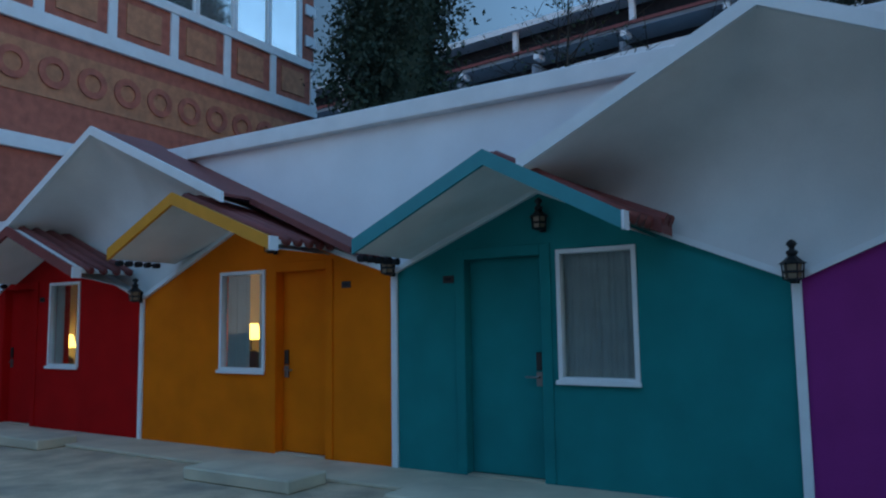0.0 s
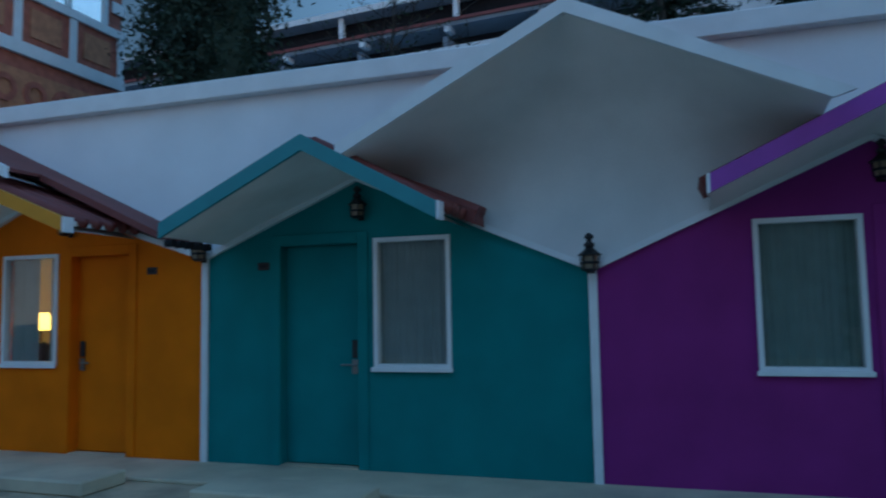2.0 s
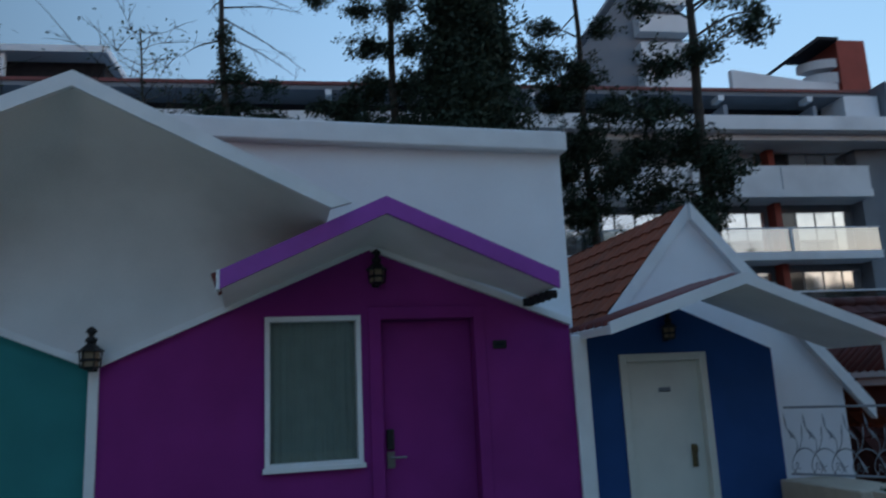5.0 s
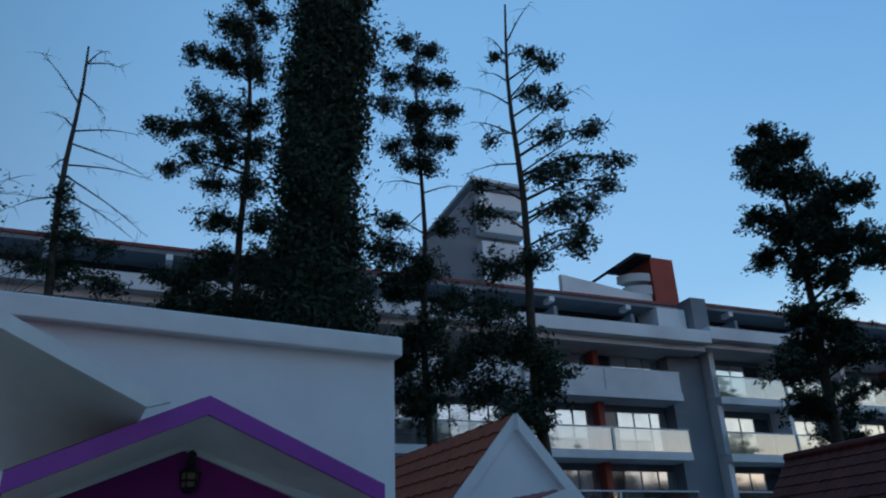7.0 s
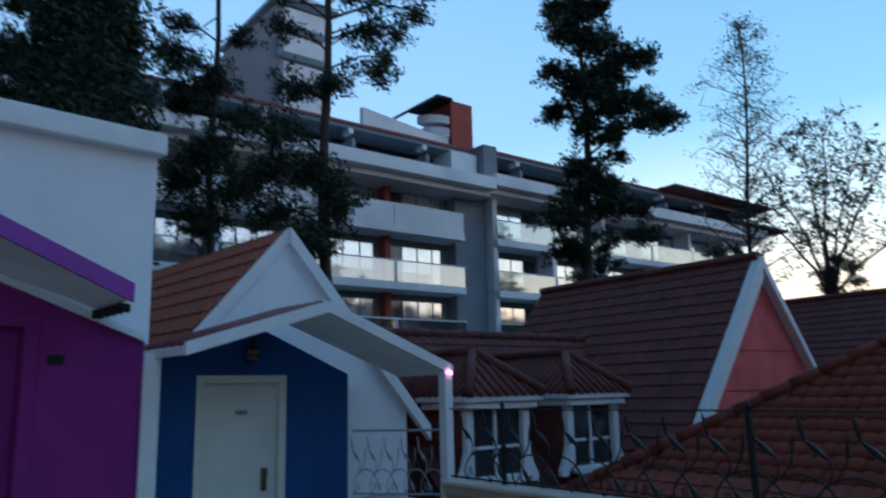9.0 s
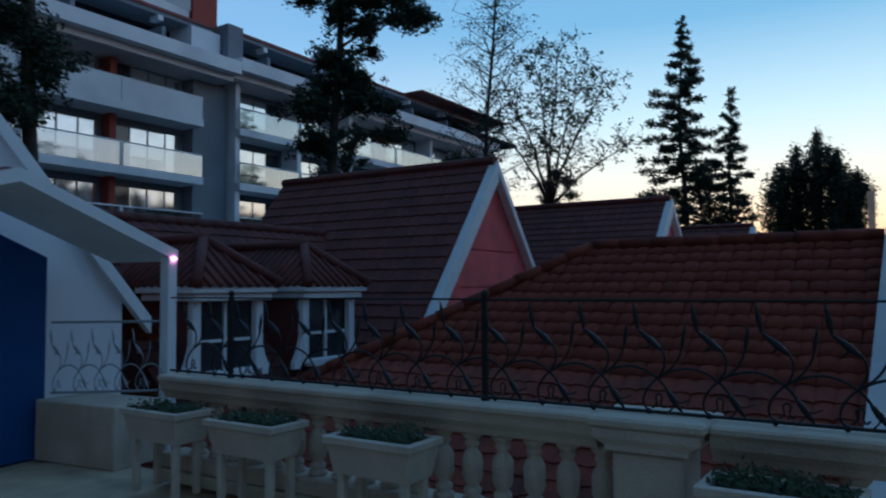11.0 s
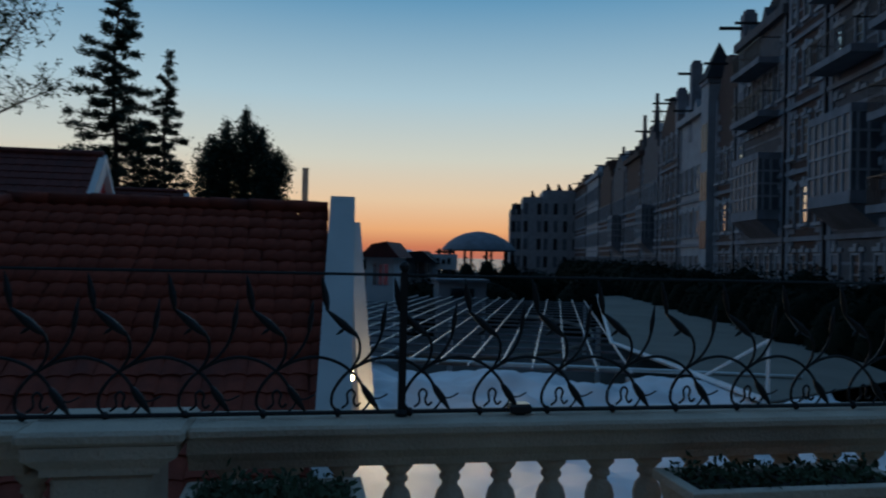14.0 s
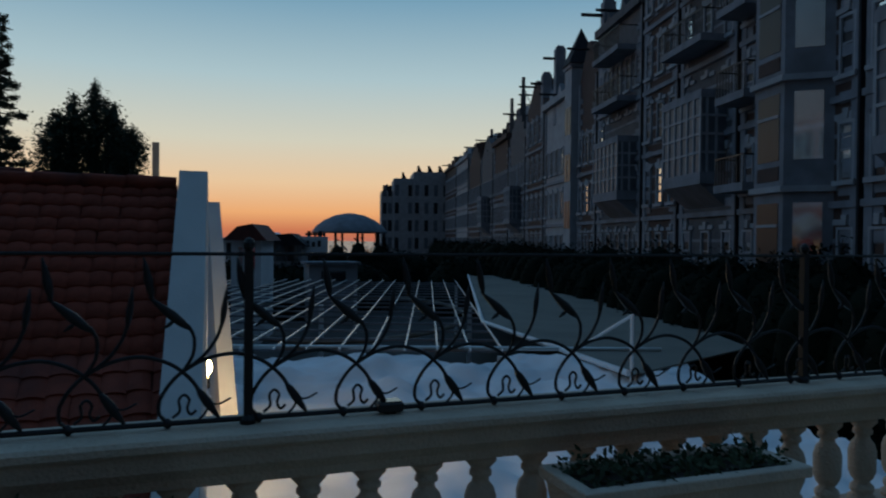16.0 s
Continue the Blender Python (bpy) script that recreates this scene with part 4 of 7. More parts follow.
scroll = part("scroll", scroll_mesh(), "iron", rail, "scrolled iron stem with pointed leaves", round_faces=True)
ys = [-1.063 - 0.282 * k for k in range(45)]
scroll.location = (0, ys[0], 0)
for y in ys[1:]:
    s = new("scroll", scroll.data)
    s.parent, s.location = rail, (0, y, 0)

# white railing beside the blue cottage, its backlit shade put into a grey colour
rail = thing("porch_railing", "white wrought iron railing with scrolls beside the porch, greyed for shade", "railing", at=(5.66, 0.2, 0.0))
ang = math.atan2(-0.76, 0.5)
rail.matrix_basis = Matrix.Translation((5.86, 0.2, 0.52)) @ Matrix.Rotation(ang + math.pi / 2, 4, "Z")
bm = bmesh.new()
tube(bm, [(0, 0, 0.62), (0, -0.9, 0.62)], 0.012)
part("top_bar", bm, "grey_stone", rail)
bm = bmesh.new()
tube(bm, [(0, 0, 0.02), (0, -0.9, 0.02)], 0.012)
part("bottom_bar", bm, "grey_stone", rail)
for k in range(5):
    s = link("scroll", scroll_mesh(), "grey_stone", True)
    s.parent, s.location = rail, (0, -0.03 - 0.17 * k, 0.02)
    s.scale = (1.0, 0.6, 1.0)
FRAME = Matrix.Identity(4)
solid("low_wall", boxes((5.72, -0.75, 0.0, 6.25, 0.2, 0.5)), "stone", "low cream wall below the white railing", "wall", kind="structure", bevel=0.01)

FRAME = site(6.0, -5.0)
# a small spotlight standing on the rail
th = thing("spotlight", "small black spotlight standing on the balustrade", "lamp", at=(BX, -6.02, 0.75))
part("housing", boxes((-0.035, -0.045, 0.008, 0.035, 0.045, 0.042)), "black", th, "flat black housing", bevel=0.006)
part("foot", boxes((-0.02, -0.02, 0.0, 0.02, 0.02, 0.0075)), "black", th)
part("lens", boxes((-0.028, -0.038, 0.0425, 0.028, 0.038, 0.046)), "dark_glass", th, "dark glass lens")


# ---- planters ----
def planter(y0, y1, x0=5.5, x1=5.79, z0=0.35, z1=0.56):
    th = thing("planter", "cream plastic planter trough on legs with dark plants", "planter", "planters on legs", at=(0, (y0 + y1) / 2, 0))
    h = (y1 - y0) / 2
    bm = bmesh.new()
    t = 0.03
    outer_t, outer_b = (x0, -h, x1, h), (x0 + 0.03, -h + 0.03, x1 - 0.03, h - 0.03)
    def ring(b, z):
        return [bm.verts.new(p) for p in ((b[0], b[1], z), (b[2], b[1], z), (b[2], b[3], z), (b[0], b[3], z))]
    shrink = lambda b, d: (b[0] + d, b[1] + d, b[2] - d, b[3] - d)
    rings = [ring(outer_b, z0), ring(outer_t, z1 - 0.045), ring(shrink(outer_t, -0.018), z1 - 0.04), ring(shrink(outer_t, -0.018), z1), ring(shrink(outer_t, t), z1), ring(shrink(outer_t, t + 0.005), z1 - 0.06)]
    for a, b in zip(rings, rings[1:]):
        for k in range(4):
            bm.faces.new((a[k], a[(k + 1) % 4], b[(k + 1) % 4], b[k]))
    bm.faces.new(rings[0][::-1])
    bm.faces.new(rings[-1])
    part("trough", bm, "planter", th, "cream trough with a rolled rim", bevel=0.004)
    for sx in (x0 + 0.06, x1 - 0.06):
        for sy in (-h + 0.07, h - 0.07):
            bm = bmesh.new()
            tri_prism(bm, [(sx - 0.022, 0), (sx + 0.022, 0), (sx + 0.026, z0 - 0.002), (sx - 0.026, z0 - 0.002)], "y", sy - 0.02, sy + 0.02)
            part("leg", bm, "planter", th, bevel=0.004)
    part("soil", boxes((x0 + 0.04, -h + 0.04, z1 - 0.055, x1 - 0.04, h - 0.04, z1 - 0.02)), "soil", th, "dark soil")
    rnd = random.Random(int(y0 * 100))
    bm = bmesh.new()
    for k in range(900):
        x, y = rnd.uniform(x0 + 0.02, x1 - 0.02), rnd.uniform(-h + 0.02, h - 0.02)
        hh = 0.03 + 0.06 * (0.5 + 0.5 * math.sin(y * 9 + y0)) * rnd.random() + rnd.random() * 0.03
        p = Vector((x, y, z1 - 0.03 + rnd.random() * hh))
        d = Vector((rnd.gauss(0, 1), rnd.gauss(0, 1), rnd.gauss(0.5, 0.8))).normalized()
        s = d.orthogonal().normalized()
        L = rnd.uniform(0.02, 0.045)
        vs = [bm.verts.new(q) for q in (p - s * 0.004, p + d * L * 0.5 - s * 0.008, p + d * L, p + d * L * 0.5 + s * 0.008)]
        bm.faces.new(vs)
    tagged(part("foliage", bm, "leaf", th, "low dark green plants"), kind="stuff")
    return th


for y0, y1 in ((-2.36, -1.80), (-3.34, -2.78), (-5.36, -4.78), (-7.45, -6.55), (-1.50, -0.95)):
    planter(y0, y1)

# brown jar standing on the lower rail
th = thing("jar", "brown glass jar with a pale metal rim on the lower rail", "jar", at=(BX - 0.05, -5.425, 0.19))
bm = bmesh.new()
lathe(bm, [(0.034, 0.0), (0.036, 0.02), (0.036, 0.15), (0.033, 0.165)], 14)
part("body", bm, "maroon", th, "dark brown glass", True)
bm = bmesh.new()
lathe(bm, [(0.036, 0.165), (0.038, 0.17), (0.038, 0.185), (0.034, 0.188)], 14)
part("rim", bm, "chrome", th, "pale metal rim", True)


# ---- roofs below the terrace ----
FRAME = site(9.5, -3.5)
def piece_tile(w=0.152, l=0.225, t=0.014):
    bm = bmesh.new()
    n = 6
    prof = [(w * i / n, 0.020 * math.sin(math.pi * i / n) ** 0.8 if 0 < i < n else 0.0) for i in range(n + 1)]
    rows = []
    for y, dz in ((0, 0.013), (l, -0.004)):
        rows.append(([bm.verts.new((x, y, h + dz)) for x, h in prof], [bm.verts.new((x, y, h + dz - t)) for x, h in prof]))
    (t0, b0), (t1, b1) = rows
    for i in range(n):
        bm.faces.new((t0[i], t0[i + 1], t1[i + 1], t1[i]))
        bm.faces.new((b0[i], b0[i + 1], t0[i + 1], t0[i]))
    return bm


# tiled house just below the balustrade
EAVE, RIDGE = (6.75, -0.70), (10.6, 1.86)
R_Y0, R_Y1 = -5.34, -2.42
house_a = thing("tiled_house", "low house with red clay tile hipped roof and white gable", "house", "roofed houses")
up = Vector((RIDGE[0] - EAVE[0], 0, RIDGE[1] - EAVE[1]))
slope_len = up.length
hip_n = 1.9
part("walls", boxes((7.0, -5.5, -4.0, 14.2, 0.6, -0.75)), "white", house_a, "white rendered walls")
bm = bmesh.new()
tri_prism(bm, [(EAVE[0], EAVE[1] - 0.06), (14.45, EAVE[1] - 0.06), (RIDGE[0], RIDGE[1] - 0.06)], "y", R_Y0, R_Y1)
part("roof_core", bm, "tile_far", house_a)
bm = bmesh.new()
v = [bm.verts.new(p) for p in ((EAVE[0], R_Y1, EAVE[1] - 0.05), (RIDGE[0], R_Y1, RIDGE[1] - 0.05), (14.45, R_Y1, EAVE[1] - 0.05), (EAVE[0], hip_n, EAVE[1] - 0.05), (14.45, hip_n, EAVE[1] - 0.05))]
for f in ((0, 1, 3), (1, 4, 3), (1, 2, 4)):
    bm.faces.new([v[i] for i in f])
part("hip_core", bm, "tile_far", house_a)
# ridge and hip caps
for p, q in (((RIDGE[0], R_Y0, RIDGE[1] + 0.02), (RIDGE[0], R_Y1, RIDGE[1] + 0.02)), ((RIDGE[0], R_Y1, RIDGE[1] + 0.02), (EAVE[0], hip_n, EAVE[1] + 0.03))):
    P, Q = Vector(p), Vector(q)
    n = int((Q - P).length / 0.33)
    for k in range(n):
        bm = bmesh.new()
        A, B = P.lerp(Q, k / n), P.lerp(Q, (k + 1.12) / n)
        tube(bm, [A, B], [0.06, 0.072], 10)
        part("ridge_tile", bm, "tile", house_a, round_faces=True)
# gable end wall, lit from below
bm = bmesh.new()
tri_prism(bm, [(6.6, -4.0), (6.6, -0.66), (RIDGE[0] - 0.15, 1.99), (RIDGE[0] + 0.15, 1.99), (11.2, 1.62), (11.2, -4.0)], "y", -5.61, -5.37)
for v in bm.verts:
    v.co.y += (10.6 - v.co.x) * 0.055
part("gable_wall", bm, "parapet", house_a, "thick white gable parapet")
bm = bmesh.new()
tri_prism(bm, [(12.6, -4.0), (12.6, -0.75), (16.5, 2.0), (20.4, -0.75), (20.4, -4.0)], "y", -6.06, -5.86)
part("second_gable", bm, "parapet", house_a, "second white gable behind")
part("flue_pipe", boxes((15.2, -5.12, -0.5, 15.30, -5.02, 2.80)), "chrome", house_a, "thin flue pipe")
# floodlight at the foot of the gable wall
lampt = thing("floodlight", "bright warm floodlight at the foot of the white gable", "lamp", at=(11.9, -5.62, -0.12))
part("housing", boxes((-0.1, -0.08, -0.12, 0.1, 0.08, -0.005)), "black", lampt, bevel=0.01)
bm = bmesh.new()
bmesh.ops.create_icosphere(bm, subdivisions=2, radius=0.11, matrix=Matrix.Translation((0, 0, 0.10)))
part("bulb", bm, "warm_lamp", lampt, "glowing bulb", round_faces=True)
part("stand", boxes((-0.03, -0.03, -3.45, 0.03, 0.03, -0.12)), "black", lampt)


def gable_house(name, label, xr, yg, zr, half, drop, length, wall_mat, barge=0.3, boards=True):
    """A steep house whose ridge runs north from its south gable at yg."""
    th = thing(name, label, "house", "roofed houses")
    ze = zr - drop
    bm = bmesh.new()
    tri_prism(bm, [(xr - half + 0.15, -4.0), (xr + half - 0.15, -4.0), (xr + half - 0.15, ze), (xr, zr - 0.2), (xr - half + 0.15, ze)], "y", yg + 0.12, yg + 0.4)
    part("gable_wall", bm, wall_mat, th, "painted gable wall")
    if boards:
        n = int((drop - 0.6) / 0.62)
        for k in range(n):
            z = ze + 0.1 + k * 0.62
            w0, w1 = half * (zr - 0.2 - z) / drop - 0.15, half * (zr - 0.2 - z - 0.6) / drop - 0.15
            if w1 > 0.05:
                bm = bmesh.new()
                tri_prism(bm, [(xr - w0, z), (xr + w0, z), (xr + w1, z + 0.6), (xr - w1, z + 0.6)], "y", yg + 0.09, yg + 0.118)
                part("board", bm, wall_mat, th)
    for s in (-1, 1):
        bm = bmesh.new()
        bw = barge if s < 0 else barge * 0.5
        tri_prism(bm, [(xr + s * half, ze - 0.05), (xr, zr + 0.02), (xr, zr + 0.02 - bw * 1.5), (xr + s * (half - bw), ze - 0.05)], "y", yg - 0.04, yg + 0.118)
        part("barge", bm, "white_paint", th, "broad white barge board")
        L = math.hypot(half + 0.25, drop * (half + 0.25) / half)
        foot = (xr + s * (half + 0.25), ze - drop * 0.25 / half)
        if s < 0:
            m = slope_frame((foot[0], yg + length, foot[1]), (0, -1, 0), (xr - foot[0], 0, zr - foot[1]))
        else:
            m = slope_frame((foot[0], yg + 0.12, foot[1]), (0, 1, 0), (xr - foot[0], 0, zr - foot[1]))
        bm = tile_sheet(length - 0.12, L)
        bm.transform(m)
        tagged(part("roof", bm, "tile_far", th, "dark red clay tile slope"), kind="stuff")
    bm = bmesh.new()
    tube(bm, [(xr, yg + 0.02, zr + 0.03), (xr, yg + length, zr + 0.03)], 0.09, 8)
    part("ridge", bm, "tile_far", th)
    return th


FRAME = Matrix.Translation((0, 0, 0.12)) @ site(13.5, 1.0)
gable_house("gabled_house", "steep tiled house with a salmon pink boarded gable", 13.5, 0.42, 3.56, 2.35, 2.85, 5.0, "salmon", barge=0.24)
FRAME = site(21.7, 0.0)
gable_house("gabled_house", "steep tiled house with a white edged gable further off", 21.7, -0.33, 3.66, 2.6, 2.6, 9.0, "salmon", boards=False)
gable_house("gabled_house", "small tiled house with a white gable far off", 31.5, -0.7, 3.6, 2.4, 2.2, 9.0, "white", boards=False)

# lower wing with two dormers
FRAME = Matrix.Translation((0, 0, 0.17)) @ site(10.0, 1.2)
wing = thing("dormer_wing", "low tiled wing with two white framed dormer windows", "house", "roofed houses")
W0, W1, WY, WZ = 7.6, 12.9, 3.5, 2.38
for name, ya, za, yb, zb in (("roof", 0.9, -0.3, WY, WZ), ("lower_roof", -0.35, -1.6, 0.9, -0.32)):
    m = slope_frame((W0, ya, za), (1, 0, 0), (0, yb - ya, zb - za))
    bm = tile_sheet(W1 - W0, math.hypot(yb - ya, zb - za))
    bm.transform(m)
    tagged(part(name, bm, "tile_far", wing, "dark red clay tile slope"), kind="stuff")
bm = bmesh.new()
tri_prism(bm, [(-0.3, -1.66), (0.92, -0.4), (WY, WZ - 0.06), (6.2, -0.4), (6.2, -4.0), (-0.1, -4.0)], "x", W0, W1)
part("roof_core", bm, "tile_far", wing)
for k in range(int((W1 - W0) / 0.33)):
    bm = bmesh.new()
    tube(bm, [(W0 + 0.33 * k, WY, WZ + 0.02), (W0 + 0.33 * (k + 1.12), WY, WZ + 0.02)], [0.075, 0.085], 8)
    part("ridge_tile", bm, "tile_far", wing, round_faces=True)
DY, DZ0, DZ1 = 1.2, 0.42, 1.28
for xc in (8.34, 10.1):
    d = thing("dormer", "", "")
    d.parent = wing
    hw, fh = 0.53, 0.64
    for s in (-1, 1):
        x = xc + s * (hw - 0.06)
        part("cheek", boxes((x - 0.04, DY + 0.1, DZ0 - 0.5, x + 0.04, DY + 1.5, DZ1)), "tile_far", d, "dark tiled dormer side")
        part("post", boxes((x - 0.06, DY, DZ0, x + 0.06, DY + 0.098, DZ1)), "white_paint", d, "white dormer post", bevel=0.012)
        bm = bmesh.new()
        k = [(xc + s * hw, DZ0 + 0.36), (xc + s * (hw + 0.05), DZ0 + 0.18), (xc + s * (hw + 0.14), DZ0 + 0.02), (xc + s * (hw + 0.14), DZ0 - 0.05), (xc + s * hw, DZ0 - 0.05)]
        tri_prism(bm, k, "y", DY + 0.02, DY + 0.09)
        part("bracket", bm, "white_paint", d, "curved white foot of the post")
    part("sill", boxes((xc - hw + 0.125, DY - 0.05, DZ0 - 0.04, xc + hw - 0.125, DY + 0.095, DZ0 + 0.06)), "white_paint", d, "white window sill", bevel=0.012)
    part("fascia", boxes((xc - fh, DY - 0.14, DZ1 + 0.09, xc + fh, DY + 0.9, DZ1 + 0.17)), "white_paint", d, "white dormer fascia", bevel=0.012)
    part("lower_fascia", boxes((xc - fh + 0.05, DY - 0.09, DZ1 + 0.002, xc + fh - 0.05, DY + 0.85, DZ1 + 0.088)), "white_paint", d, bevel=0.012)
    part("pane", boxes((xc - hw + 0.11, DY + 0.11, DZ0 + 0.05, xc + hw - 0.11, DY + 0.125, DZ1)), "dark_glass", d, "dark window pane")
    for b in ((xc - 0.018, DZ0 + 0.065, xc + 0.018, DZ1 - 0.002), (xc - hw + 0.13, 0.80, xc - 0.02, 0.835), (xc + 0.02, 0.80, xc + hw - 0.13, 0.835)):
        part("glazing_bar", boxes((b[0], DY + 0.075, b[1], b[2], DY + 0.108, b[3])), "white_paint", d)
    zf, zt, yf, ya = DZ1 + 0.172, DZ1 + 0.72, DY - 0.16, DY + 0.48
    bm = bmesh.new()
    v = [bm.verts.new(p) for p in ((xc - fh, yf, zf), (xc + fh, yf, zf), (xc, ya, zt), (xc, DY + 2.2, zt), (xc - fh, DY + 2.2, zf), (xc + fh, DY + 2.2, zf))]
    for f in ((0, 1, 2), (0, 2, 3, 4), (1, 5, 3, 2)):
        bm.faces.new([v[i] for i in f])
    part("roof_core", bm, "tile_far", d)
    for s in (-1, 1):
        bm = bmesh.new()
        for k in range(12):
            yy = yf + 0.08 + k * 0.13
            q = min(1.0, (yy - yf) / (ya - yf))
            tube(bm, [(xc + s * fh * 1.02, yy, zf), (xc + s * fh * (1 - q), yy, zf + (zt - zf) * q)], 0.03, 6)
        tagged(part("side_tiling", bm, "tile_far", d, round_faces=True), kind="stuff")
    bm = bmesh.new()
    for k in range(9):
        xx = xc - fh + 0.07 + k * (2 * fh - 0.14) / 8
        q = 1 - abs(xx - xc) / fh
        tube(bm, [(xx, yf - 0.02, zf), (xx, yf + (ya - yf) * q, zf + (zt - zf) * q)], 0.03, 6)
    tagged(part("front_tiling", bm, "tile_far", d, round_faces=True), kind="stuff")
    for s in (-1, 1):
        bm = bmesh.new()
        tube(bm, [(xc + s * fh, yf - 0.02, zf + 0.03), (xc, ya, zt + 0.03)], 0.065, 8)
        part("hip_tile", bm, "tile_far", d, round_faces=True)
    bm = bmesh.new()
    tube(bm, [(xc, ya - 0.05, zt + 0.03), (xc, DY + 2.2, zt + 0.03)], 0.07, 8)
    part("ridge_tile", bm, "tile_far", d, round_faces=True)
ld = bpy.data.lights.new("flood", "POINT")
ld.energy, ld.color, ld.shadow_soft_size = 45.0, (1.0, 0.82, 0.52), 0.08
flood = new("flood_light", ld)
flood.location = site(9.5, -3.5) @ Vector((12.05, -5.72, 0.35))


# ---- clay tiles of the low house, piece by piece ----
tile0 = None
PITCH, WIDE, LOOSE = 0.185, 0.15, 11
rows_n = int(slope_len / PITCH) + 1
rest_v, rest_f = [], []
for r in range(rows_n):
    f = min(1.0, r * PITCH / slope_len)
    y_end = hip_n + (R_Y1 - hip_n) * f - 0.05
    n = int((y_end - R_Y0) / WIDE)
    for k in range(n):
        rr = random.Random(r * 100 + k)
        m = slope_frame((EAVE[0] + up.x * f, R_Y0 + (k + 1) * WIDE, EAVE[1] + up.z * f - 0.02), (0, -1, 0), up) @ pose(rr.gauss(0, 0.004), rr.gauss(0, 0.006), 0, rr.gauss(0, 0.5), rr.gauss(0, 0.7), rr.gauss(0, 0.4))
        if tile0 is None:
            tile0 = part("roof_tile", piece_tile(), "tile", house_a, "", True)
            tile0.matrix_basis = m
        elif r >= rows_n - LOOSE - 1:
            ob = new("roof_tile", tile0.data)
            ob.parent = house_a
            ob.matrix_basis = m
        else:
            base = len(rest_v)
            rest_v += [tuple(m @ v.co) for v in tile0.data.vertices]
            rest_f += [tuple(base + i for i in q.vertices) for q in tile0.data.polygons]
me = bpy.data.meshes.new("lower_tiles")
me.from_pydata(rest_v, [], rest_f)
me.materials.append(M["tile"])
ob = new("lower_tiles", me)
ob.parent = house_a
tagged(ob, "lower rows of red clay tiles", kind="stuff")


# ---- trees ----
def leaf_mesh(centres, size, seed, flat=1.0):
    """Many small four-sided leaves at the given places, each turned its own way."""
    rng = np.random.default_rng(seed)
    c = np.asarray(centres)
    n = len(c)
    d = rng.normal(size=(n, 3)) * (1, 1, flat)
    d /= np.linalg.norm(d, axis=1, keepdims=True)
    e = np.cross(d, rng.normal(size=(n, 3)))
    e /= np.linalg.norm(e, axis=1, keepdims=True)
    L = size * rng.uniform(0.6, 1.5, (n, 1))
    W = L * rng.uniform(0.25, 0.5, (n, 1))
    v = np.stack([c - d * L, c - e * W, c + d * L, c + e * W], axis=1).reshape(-1, 3)
    me = bpy.data.meshes.new("crown")
    me.from_pydata(v.tolist(), [], [(4 * i, 4 * i + 1, 4 * i + 2, 4 * i + 3) for i in range(n)])
    return me


